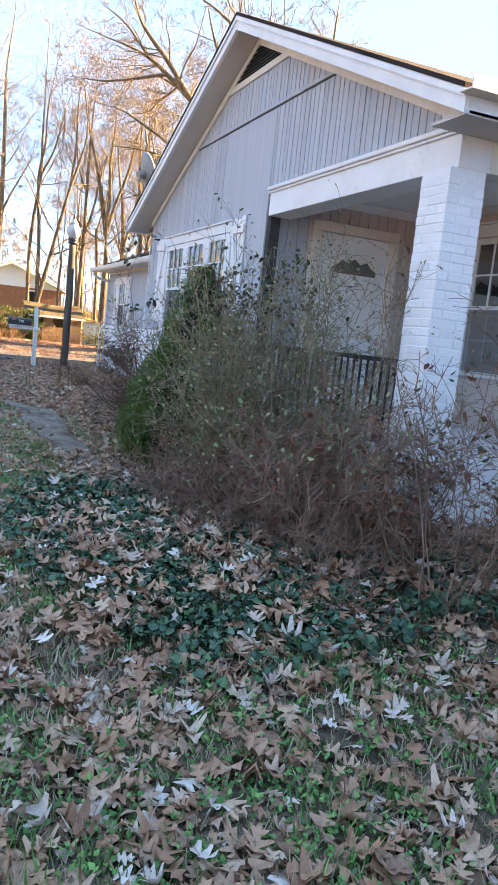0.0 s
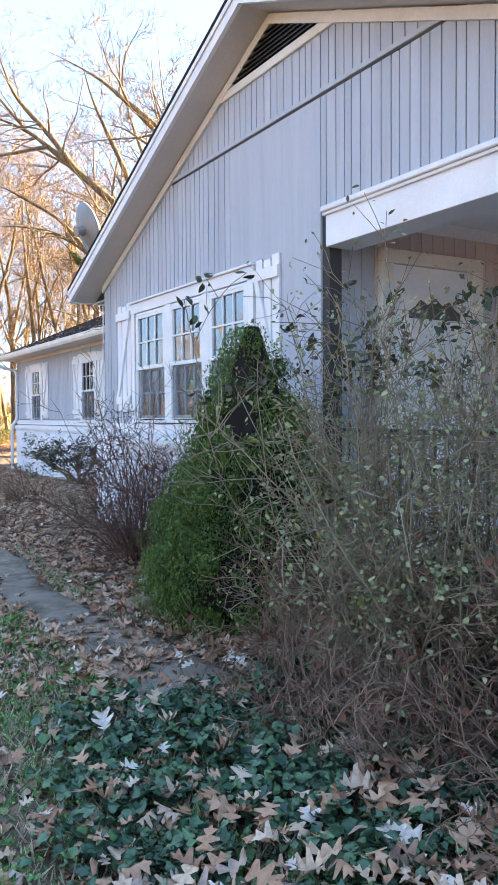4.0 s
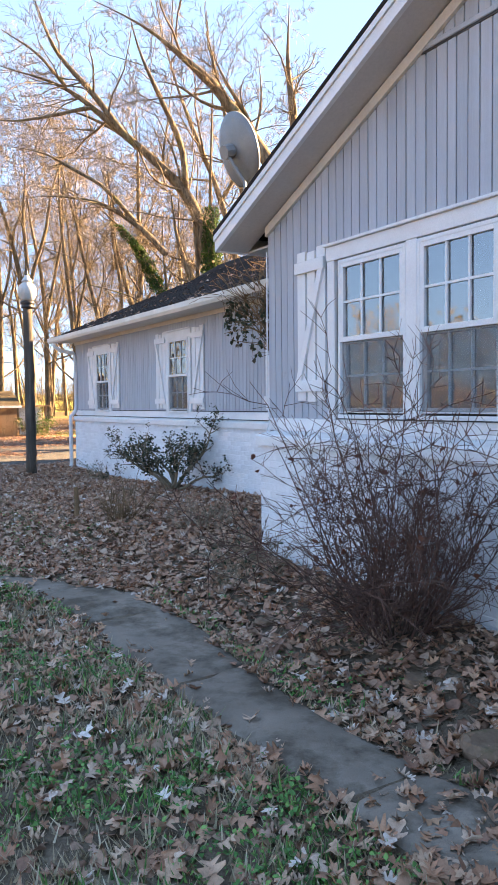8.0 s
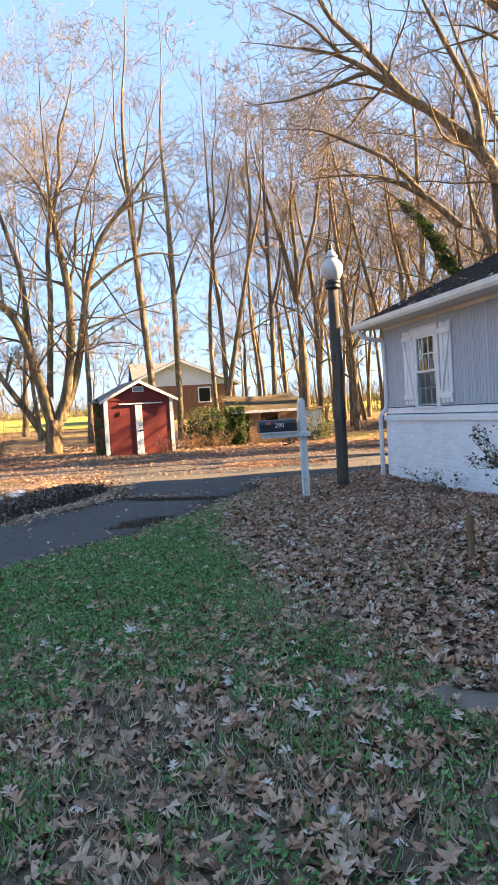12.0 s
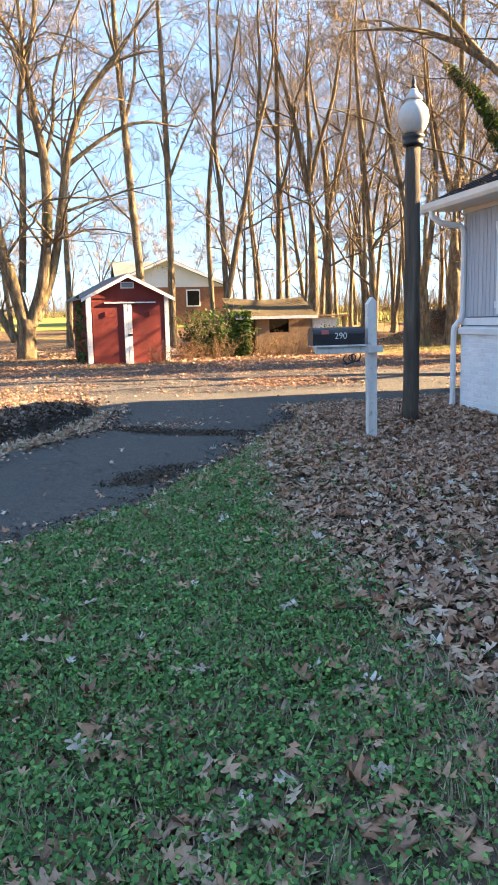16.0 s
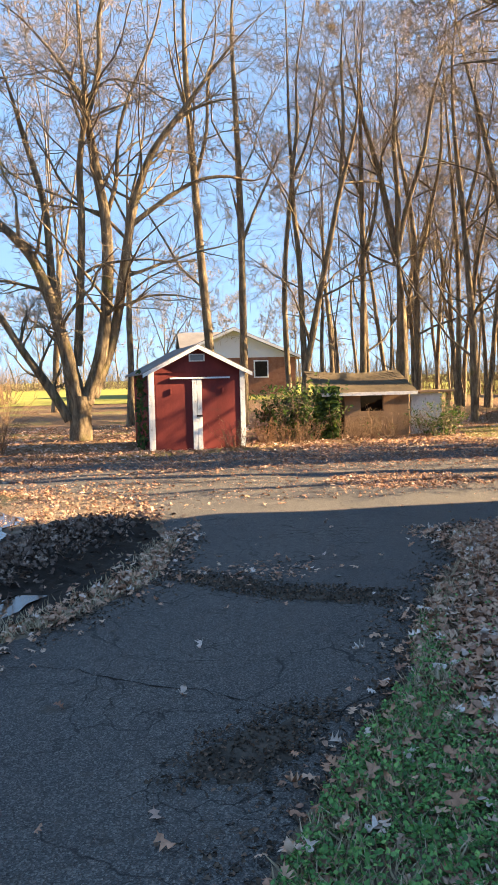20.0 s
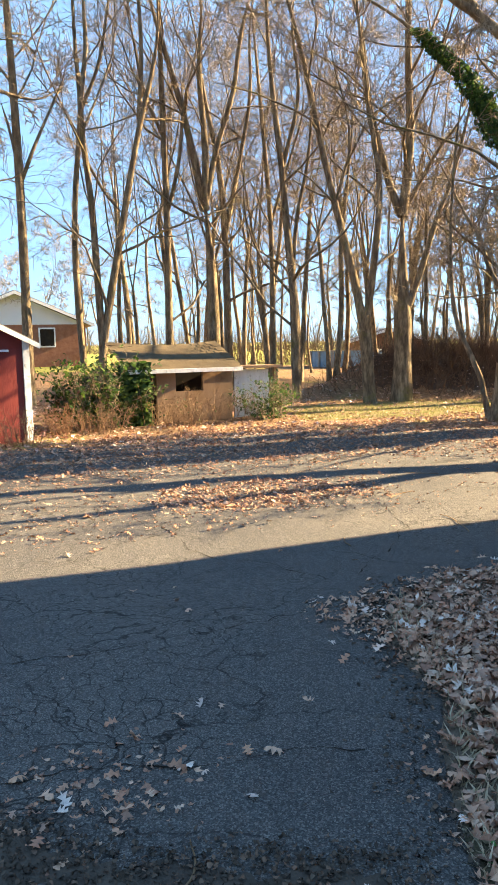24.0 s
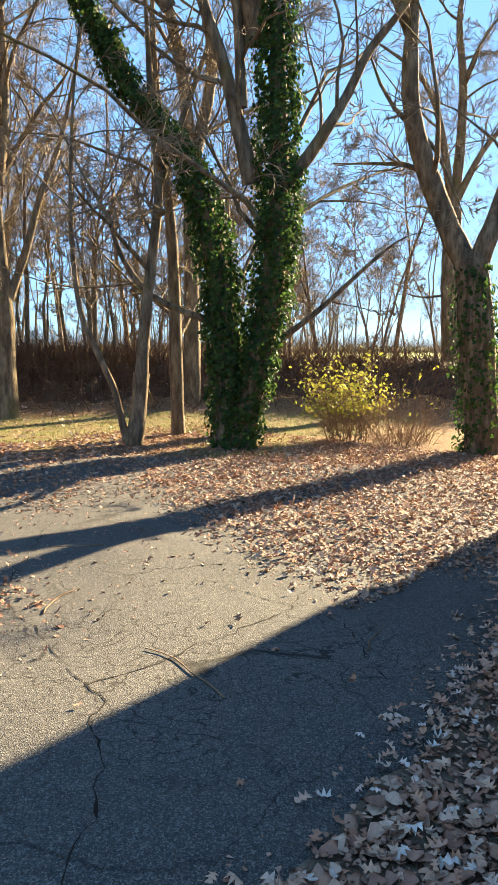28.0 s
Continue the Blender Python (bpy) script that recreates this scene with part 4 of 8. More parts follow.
def shutter(plane, y0, y1, z0, z1, lean=1):
    """A white board-and-batten shutter: three spaced boards, two battens and a diagonal brace."""
    s = part("shutter", Mesh().box(plane - 0.05, plane - 0.024, y0 + 0.0, y1, z1 - 0.19, z1 - 0.09, 0.004), WHITE, house, "white board shutter with a diagonal brace")
    part("batten", Mesh().box(plane - 0.05, plane - 0.024, y0, y1, z0 + 0.10, z0 + 0.20, 0.004), WHITE, s)
    w = (y1 - y0 - 0.07) / 3
    for k in range(3):
        a = y0 + 0.01 + k * (w + 0.025)
        part("board", Mesh().box(plane - 0.024, plane - 0.002, a, a + w, z0 + rng.uniform(0, 0.03), z1 + (0.012, -0.015, 0.0)[k], 0.003), WHITE, s)
    ya, yb = (y0 + 0.05, y1 - 0.05) if lean > 0 else (y1 - 0.05, y0 + 0.05)
    part("brace", Mesh().prism([(ya - 0.035, z0 + 0.2), (ya + 0.035, z0 + 0.2), (yb + 0.035, z1 - 0.19), (yb - 0.035, z1 - 0.19)], 0, plane - 0.048, plane - 0.025), WHITE, s)
    return s


def casing(plane, y0, y1, z0, z1, head=0.14, parent=None):
    for a in (y0, y1 - 0.10):
        part("casing", Mesh().box(plane - 0.035, plane, a, a + 0.10, z0, z1 - head, 0.004), WHITE, parent or house, "white window casing")
    part("casing", Mesh().box(plane - 0.04, plane, y0 - 0.01, y1 + 0.01, z1 - head, z1, 0.005), WHITE, parent or house)
    part("drip_cap", Mesh().box(plane - 0.065, plane, y0 - 0.02, y1 + 0.02, z1, z1 + 0.025, 0.005), WHITE, parent or house)


# triple front window
casing(FX - 0.024, 9.28, 12.14, 1.74, 3.17, 0.12)
for y0, y1 in ((11.19, 11.96), (10.29, 11.01), (9.41, 10.11)):
    sash_window("window", FX - 0.03, y0, y1, 1.80, 3.01, 2.375)
for y0, y1 in ((11.04, 11.16), (10.14, 10.26)):
    part("mullion", Mesh().box(FX - 0.062, FX - 0.02, y0, y1, 1.76, 3.05, 0.006), WHITE, house)
part("room_dark", Mesh().box(FX + 0.45, FX + 0.5, 8.6, 12.6, 1.5, 3.3), PORCH, house, "dim room wall behind the front windows")
shutter(FX - 0.022, 12.18, 12.62, 1.88, 3.20, -1)
shutter(FX - 0.022, 8.86, 9.26, 1.88, 3.20, 1)
# porch window with shutter
casing(5.47, 5.3, 7.42, 1.62, 3.28)
for y0, y1 in ((5.42, 6.3), (6.42, 7.3)):
    sash_window("window", 5.45, y0, y1, 1.66, 3.1, 2.35)
shutter(5.468, 7.46, 7.86, 1.62, 3.32, 1)

# side wall of the main block, and the wing
part("wall", Mesh().box(FX + 0.02, WX + 0.1, YB - 0.12, YB - 0.002, 1.5, 3.5), GREY, house, "grey side wall of the front block")
WINGHOLES = [(yc - 0.41, yc + 0.41) for yc in (15.5, 19.54, 23.575)]
backing = Mesh().box(WX + 0.002, WX + 0.14, YB, 25.62, 1.5, 1.765).box(WX + 0.002, WX + 0.14, YB, 25.62, 3.04, 3.46)
for a, b in zip([YB] + [h[1] for h in WINGHOLES], [h[0] for h in WINGHOLES] + [25.62]):
    backing.box(WX + 0.002, WX + 0.14, a, b, 1.765, 3.04)
wing = part("wall", backing, GROOVE_SHADOW, house, "grey board wall of the long wing")


def wing_boards():
    y = YB + 0.02
    data = {}
    while y < 25.60:
        w = rng.choice((0.085, 0.105, 0.105, 0.125))
        w = min(w, 25.62 - y)
        above = any(a - 0.05 < y + w / 2 < b + 0.05 for a, b in WINGHOLES)
        half = 0.195 if above else 0.84
        key = (round(w, 3), above)
        if key not in data:
            data[key] = Mesh().box(-0.010, 0.010, -w / 2 + 0.005, w / 2 - 0.005, -half, half, 0.002).data("board", GREY)
        ob = under(new("board", data[key]), wing)
        ob.location = (WX - 0.008, y + w / 2, 3.44 - half)
        y += w


part("room_wall", Mesh().box(WX + 2.2, WX + 2.3, YB + 0.3, 25.4, 0.6, 3.4), PORCH, house, "dim room wall behind the wing windows")
wing_boards()
for yc in (23.575, 19.54, 15.5):
    sash_window("window", WX - 0.035, yc - 0.40, yc + 0.40, 1.77, 3.03, 2.37)
    casing(WX - 0.022, yc - 0.53, yc + 0.53, 1.74, 3.18)
    shutter(WX - 0.022, yc + 0.56, yc + 1.02, 1.78, 3.19, 1)
    shutter(WX - 0.022, yc - 1.02, yc - 0.56, 1.78, 3.19, -1)
part("wall", Mesh().prism([(WX, 0.2), (13.9, 0.2), (13.9, 3.5), (9.6, 5.4), (WX, 3.5)], 1, 25.50, 25.62), GREY, house, "grey end wall of the wing")
part("wall", Mesh().box(13.8, 13.95, -9.0, 25.5, 0.2, 3.5), GREY, house, "grey back wall")
# out-of-view block, added so that the front yard lies in shade
part("wall", Mesh().box(6.4, 13.9, -9.0, 4.9, 0.2, 3.5), GREY, house, "unseen grey rear block added to shade the front yard")
# brick base with sloped caps
def brick_base(plane, y0, y1, z0, z1, pick):
    core = part("foundation", Mesh().box(plane + 0.0045, plane + 0.3, y0, y1, 0.0, z1), MORTAR, house, "white painted brick foundation")
    rows, k, z = int((z1 - z0) / COURSE), 0, z1 - COURSE
    rest = Mesh()
    while z > z0 - COURSE:
        y = y0 + (0.0 if k % 2 else 0.105)
        if k % 2 == 0:
            brick((plane + 0.05 + rng.uniform(-0.002, 0.002), y0 + 0.0475, z + 0.034), 0.1, 0.095, 0.0605, BRICKWHITE, core) if pick(y0) else rest.box(plane, plane + 0.1, y0, y0 + 0.095, z + 0.004, z + 0.0645, 0.004)
        while y < y1 - 0.02:
            w = min(0.20, y1 - y)
            if pick(y + w / 2):
                brick((plane + 0.05 + rng.uniform(-0.002, 0.002), y + w / 2, z + 0.034), 0.1, round(w, 3), 0.0605, BRICKWHITE, core)
            else:
                o = rng.uniform(-0.002, 0.002)
                rest.box(plane + o, plane + 0.1, y, y + w, z + 0.004, z + 0.0645, 0.004)
            y += 0.21
        z -= COURSE
        k += 1
    if rest.v:
        tagged(part("bricks", rest.data("bricks", BRICKWHITE, fix=True), BRICKWHITE, core), kind="stuff")
    return core


brick_base(3.09, 8.32, 13.0, 0.38, 1.50, lambda y: y > 9.4)
brick_base(5.20, 13.1, 25.50, 0.2, 1.50, lambda y: 15.8 < y < 19.0)
part("wall", Mesh().box(3.10, 5.2, 12.9, 12.995, 0.2, 1.5), BRICKWHITE, house, "white brick return of the foundation")
for plane, y0, y1 in ((3.09, 8.32, 13.02), (5.20, 13.03, 25.52)):
    part("water_table", Mesh().prism([(plane - 0.04, 1.50), (plane + 0.25, 1.50), (plane + 0.25, 1.64), (plane - 0.02, 1.60), (plane - 0.04, 1.58)], 1, y0, y1), WHITE, house, "white masonry ledge over the brick base")
    part("skirt_board", Mesh().box((FX if plane < 4 else WX) - 0.045, (FX if plane < 4 else WX) - 0.019, y0, y1 + 0.1, 1.63, 1.745, 0.005), WHITE, house, "white skirt board")

# wing roof
RX, RZ, WE = 9.6, 5.60, 4.85
wing_roof = part("roof", Mesh().prism([(WE - 0.02, 3.535), (RX, RZ), (RX, RZ - 0.05), (WE - 0.02, 3.485)], 1, 9.2, 26.05), SHINGLE, house, "dark shingle roof of the wing with leaf litter")
# both slopes run on south, unseen, to shade the front yard
part("roof", Mesh().prism([(14.4, 3.50), (RX, RZ), (RX, RZ - 0.05), (14.4, 3.45)], 1, -9.4, 26.05), SHINGLE, house, "dark shingle back slope")
part("roof", Mesh().prism([(5.95, 4.0), (RX, RZ), (RX, RZ - 0.05), (5.95, 3.95)], 1, -9.4, 9.3), SHINGLE, house, "dark shingle slope of the unseen block added for shade")
for k in range(1, 24):
    xk = WE + k * (RX - WE) / 24
    pitch = (RZ - 3.535) / (RX - WE + 0.02)
    zk = 3.535 + (xk - WE + 0.02) * pitch
    part("shingle_course", Mesh().prism([(xk, zk - 0.002), (xk + 0.19, zk + 0.19 * pitch - 0.002), (xk + 0.19, zk + 0.19 * pitch + 0.002), (xk, zk + 0.009)], 1, 13.3, 26.052), SHINGLE, wing_roof)
part("soffit", Mesh().box(WE + 0.02, WX, 13.2, 25.9, 3.40, 3.42), CREAM, wing_roof, "cream wooden soffit under the eave")
part("fascia", Mesh().box(WE, WE + 0.022, 13.4, 26.03, 3.38, 3.50, 0.003), CREAM, wing_roof)
part("frieze", Mesh().box(WX - 0.045, WX - 0.019, 13.2, 25.62, 3.33, 3.40, 0.006), CREAM, wing_roof)
part("rake_board", Mesh().prism([(WE, 3.50), (RX, RZ - 0.04), (RX, RZ - 0.20), (WE, 3.36)], 1, 26.0, 26.03), CREAM, wing_roof)
part("rake_soffit", Mesh().prism([(WE, 3.42), (RX, RZ - 0.12), (RX, RZ - 0.14), (WE, 3.40)], 1, 25.62, 26.0), CREAM, wing_roof)
gutter = part("gutter", Mesh().prism([(WE, 3.385), (WE - 0.10, 3.385), (WE - 0.125, 3.43), (WE - 0.125, 3.50), (WE - 0.135, 3.505), (WE - 0.135, 3.425), (WE - 0.107, 3.375), (WE, 3.375)], 1, 13.35, 26.05), CREAM, house, "white metal gutter along the wing eave")
spout = part("downspout", Mesh().tube([(WE - 0.07, 25.72, 3.39), (WE - 0.07, 25.70, 3.30), (WE + 0.06, 25.66, 3.20), (WX - 0.09, 25.58, 3.14), (WX - 0.05, 25.55, 3.04), (WX - 0.05, 25.55, 1.86), (WX - 0.07, 25.55, 1.74), (5.11, 25.55, 1.60), (5.10, 25.55, 1.48), (5.10, 25.55, 0.42), (5.06, 25.58, 0.31)], 0.045, 8), WHITE, house, "white downspout bent over the brick ledge")
# porch railing of black iron
rail = part("railing", Mesh().box(3.31, 3.35, 5.18, 8.30, 1.69, 1.73, 0.004).box(3.315, 3.345, 5.18, 8.30, 1.0, 1.025), BLACKIRON, house, "black iron porch railing")
y = 5.25
while y < 8.25:
    part("baluster", Mesh().box(3.323, 3.339, y - 0.008, y + 0.008, 0.92, 1.71), BLACKIRON, rail)
    y += 0.115
cable = part("cable", Mesh().tube([(FX - 0.05, 13.12, 3.3), (FX - 0.05, 13.13, 1.9), (FX - 0.06, 13.08, 1.72), (FX - 0.16, 12.98, 1.60), (FX - 0.10, 12.96, 1.66), (FX - 0.05, 12.97, 1.74)], 0.007, 5), WHITE, house, "thin white cable down the corner")


# satellite dish on the front eave
def satellite_dish():
    d = thing("satellite_dish", (3.22, 13.42, 3.62), "grey oval satellite dish on the roof edge", "satellite dish")
    centre, aim = Vector((3.24, 13.60, 4.38)), Vector((0.95, 0.12, 0.30)).normalized()
    side = aim.cross(Vector((0, 0, 1))).normalized()
    up = side.cross(aim)
    m = Mesh()
    rings, n = 7, 28
    for back in (0.0, -0.02):
        for r in range(rings):
            q = r / (rings - 1)
            for k in range(n):
                a = 2 * math.pi * k / n
                m.v.append(tuple(centre + side * (0.29 * q * math.cos(a)) + up * (0.36 * q * math.sin(a)) + aim * (0.085 * q * q - 0.08 + back)))
    for s in (0, 1):
        o = s * rings * n
        m.f += [(o + r * n + k, o + r * n + (k + 1) % n, o + (r + 1) * n + (k + 1) % n, o + (r + 1) * n + k) for r in range(rings - 1) for k in range(n)]
    e = (rings - 1) * n
    m.f += [(e + k, e + (k + 1) % n, rings * n + e + (k + 1) % n, rings * n + e + k) for k in range(n)]
    part("reflector", m, METALGREY, d, smooth=True)
    b = centre - aim * 0.10
    part("bracket", Mesh().tube([b, b - aim * 0.10], 0.07, 8), METALGREY, d)
    part("mast", Mesh().tube([b - aim * 0.08, (3.22, 13.47, 4.02), (3.22, 13.42, 3.60)], 0.02, 8), METALGREY, d)
    part("strut", Mesh().tube([(3.22, 13.45, 3.95), (3.42, 13.30, 3.68)], 0.011, 6), METALGREY, d)
    f = centre - up * 0.36
    part("feed_arm", Mesh().tube([f, f + aim * 0.30 - up * 0.02], 0.013, 6), METALGREY, d)
    part("feed", Mesh().tube([f + aim * 0.28 - up * 0.02, f + aim * 0.34 + up * 0.06], 0.035, 8), METALGREY, d)


satellite_dish()

# unseen wing behind the drive's end of the house, added to shadow the drive
rear = part("rear_wing", Mesh().box(9.7, 15.5, 25.3, 27.75, 0.2, 3.5), BRICKWHITE, house, "unseen white brick wing added to cast the drive's shadow edge")
part("gable", Mesh().prism([(9.7, 3.5), (15.5, 3.5), (15.5, 3.9), (11.2, 5.9), (10.4, 5.9), (9.7, 5.5)], 1, 25.3, 27.75), GREY, rear, "grey gable of the unseen added wing")
part("roof", Mesh().prism([(9.6, 5.45), (10.4, 5.95), (11.2, 5.95), (15.9, 3.8), (15.9, 3.9), (11.2, 6.02), (10.4, 6.02), (9.6, 5.55)], 1, 25.2, 27.8), SHINGLE, rear, "dark shingle roof")


# ---- things in the yard ----
def street_lamp():
    x, y = 3.81, 24.3
    z = gz(x, y)
    lamp = thing("street_lamp", (x, y, z), "dark wooden lamp post with a white opal acorn globe", "street lamp")
    r = random.Random(2)
    pole = Mesh()
    pts = [(x + r.uniform(-0.012, 0.012), y + r.uniform(-0.012, 0.012), z - 0.1 + k * 0.29) for k in range(14)]
    pole.tube(pts, [0.118 - 0.0018 * k + r.uniform(-0.004, 0.004) for k in range(14)], 14)
    part("pole", pole, POLEWOOD, lamp, smooth=True)
    part("collar", Mesh().lathe([(0.12, 0), (0.14, 0.01), (0.14, 0.05), (0.12, 0.07), (0.15, 0.10), (0.15, 0.14), (0.12, 0.16)], (x, y, 4.02), 20), BLACKIRON, lamp, smooth=True)
    part("globe", Mesh().lathe([(0.11, 0.0), (0.155, 0.05), (0.195, 0.13), (0.208, 0.21), (0.195, 0.29), (0.15, 0.36), (0.105, 0.40), (0.10, 0.42)], (x, y, 4.18), 28), GLOBE, lamp, smooth=True)
    part("cap", Mesh().lathe([(0.115, 0.0), (0.12, 0.02), (0.09, 0.07), (0.06, 0.11), (0.05, 0.14)], (x, y, 4.60), 20), GLOBE, lamp, "ribbed pale glass top", smooth=True)
    part("finial", Mesh().lathe([(0.035, 0.0), (0.045, 0.02), (0.02, 0.05), (0.03, 0.08), (0.008, 0.16)], (x, y, 4.735), 14), BLACKIRON, lamp, smooth=True)


def mailbox():
    x, y = 2.76, 23.13
    z = gz(x, y)
    m = thing("mailbox", (x, y, z), "black metal mailbox numbered 290 on a flaking white wooden post", "mailbox")
    part("post", Mesh().prism([(x - 0.055, z - 0.05), (x + 0.055, z - 0.05), (x + 0.04, 1.98), (x - 0.01, 2.03), (x - 0.07, 1.95)], 1, y - 0.05, y + 0.05), OLDWHITEWOOD, m)
    part("arm", Mesh().box(2.02, 2.86, y - 0.11, y - 0.055, 1.375, 1.455, 0.005), OLDWHITEWOOD, m)
    part("shelf", Mesh().box(2.0, 2.64, y - 0.16, y + 0.12, 1.457, 1.477, 0.003), OLDWHITEWOOD, m)
    prof = [(y - 0.10, 1.48), (y + 0.10, 1.48), (y + 0.10, 1.60)] + [(y + 0.10 * math.cos(a), 1.60 + 0.085 * math.sin(a)) for a in np.linspace(0.15, math.pi - 0.15, 10)] + [(y - 0.10, 1.60)]
    part("body", Mesh().prism(prof, 0, 2.00, 2.62), BOXBLACK, m)
    part("door", Mesh().prism([(y + (u - y) * 1.04, 1.582 + (v - 1.582) * 1.04) for u, v in prof], 0, 1.985, 2.012), BOXBLACK, m)
    part("rib", Mesh().prism([(y + (u - y) * 1.02, 1.582 + (v - 1.582) * 1.02) for u, v in prof], 0, 2.60, 2.628), BOXBLACK, m)
    part("flag", Mesh().box(2.09, 2.18, y - 0.112, y - 0.104, 1.605, 1.655, 0.002), REDTAG, m, "faded red flag")
    cu = bpy.data.curves.new("number", "FONT")
    cu.body, cu.size, cu.extrude, cu.align_x = "290", 0.105, 0.001, "CENTER"
    t = new("number", cu)
    t.data.materials.append(LETTER)
    under(t, m)
    t.matrix_basis = pose(2.33, y - 0.104, 1.55, 90, 0, 0)
    tagged(t, "pale numerals 290")
    for s in (-1, 1):
        pts = [(2.55 - 0.16 * k / 14 + 0.05 * math.cos(k * 0.75 + s), y - 0.08, 1.33 - 0.05 * math.sin(k * 0.75 + s) - 0.003 * k) for k in range(14)]
        part("scroll", Mesh().tube(pts, 0.008, 5), BLACKIRON, m, "curled iron bracket")


def shed():
    """Garden shed turned a little from the drive; local x along its front, y into its depth."""
    at = Vector((-0.23, 36.3, gz(0.8, 36.4) - 0.03))
    s = thing("shed", tuple(at), "barn-red wooden garden shed with white corner trim", "shed")
    turn = Matrix.Translation(at) @ pose(0, 0, 0, 0, 0, 8.0)
    W, D, H, A = 2.28, 2.6, 1.93, 2.50

    def put(name, mesh, mat, parent, label=""):
        return part(name, mesh.turned(turn), mat, parent, label)

    body = put("wall", Mesh().prism([(0.03, 0), (W - 0.03, 0), (W - 0.03, H), (W / 2, A - 0.06), (0.03, H)], 1, 0.02, D), REDPAINT, s)
    for a, b in ((0.15, 1.0), (1.24, W - 0.13)):
        put("panel", Mesh().box(a, b, 0.004, 0.019, 0.02, 1.78, 0.003), REDPAINT, s, "red plywood door panel")
    put("panel", Mesh().prism([(0.04, 1.86), (W - 0.04, 1.86), (W - 0.04, H), (W / 2, A - 0.07), (0.04, H)], 1, 0.0, 0.019), REDPAINT, s)
    for a, b in ((0.0, 0.11), (W - 0.10, W)):
        put("corner_board", Mesh().box(a, b, -0.02, 0.019, 0, 1.92, 0.004), OLDWHITEWOOD, s)
        put("corner_board", Mesh().box(a - 0.02 if a == 0 else b, a if a == 0 else b + 0.02, -0.02, 0.09, 0, 1.92, 0.003), OLDWHITEWOOD, s)
    for a, b in ((1.01, 1.115), (1.122, 1.235)):
        put("door_board", Mesh().box(a, b, -0.03, 0.003, 0.0, 1.70, 0.004), OLDWHITEWOOD, s, "white door edge board")
    put("track", Mesh().box(0.48, 1.92, -0.05, -0.001, 1.715, 1.755, 0.004), OLDWHITEWOOD, s, "white rail over the doors")
    put("latch", Mesh().box(1.10, 1.24, -0.05, -0.031, 0.82, 0.87, 0.004), BLACKIRON, s, "black latch")
    for c in (0.50, 1.75):
        put("handle", Mesh().box(c - 0.02, c + 0.02, -0.03, 0.003, 1.36, 1.50, 0.004), REDPAINT, s)
    v = put("vent", Mesh().box(0.95, 1.33, -0.02, -0.001, 2.12, 2.30, 0.004), OLDWHITEWOOD, s, "small white gable vent")
    put("grille", Mesh().box(0.985, 1.295, -0.026, -0.021, 2.15, 2.27), METALGREY, v)
    for sgn in (-1, 1):
        e = W / 2 + sgn * (W / 2 + 0.17)
        put("roof", Mesh().prism([(W / 2, A + 0.03), (e, H + 0.02 - 0.08), (e, H - 0.02 - 0.08), (W / 2, A - 0.01)], 1, -0.16, D + 0.15), FARROOF, s, "grey shed roof")
        put("rake_board", Mesh().prism([(W / 2, A + 0.01), (e, H - 0.08), (e, H - 0.17), (W / 2, A - 0.09)], 1, -0.175, -0.155), OLDWHITEWOOD, s, "white rake board")


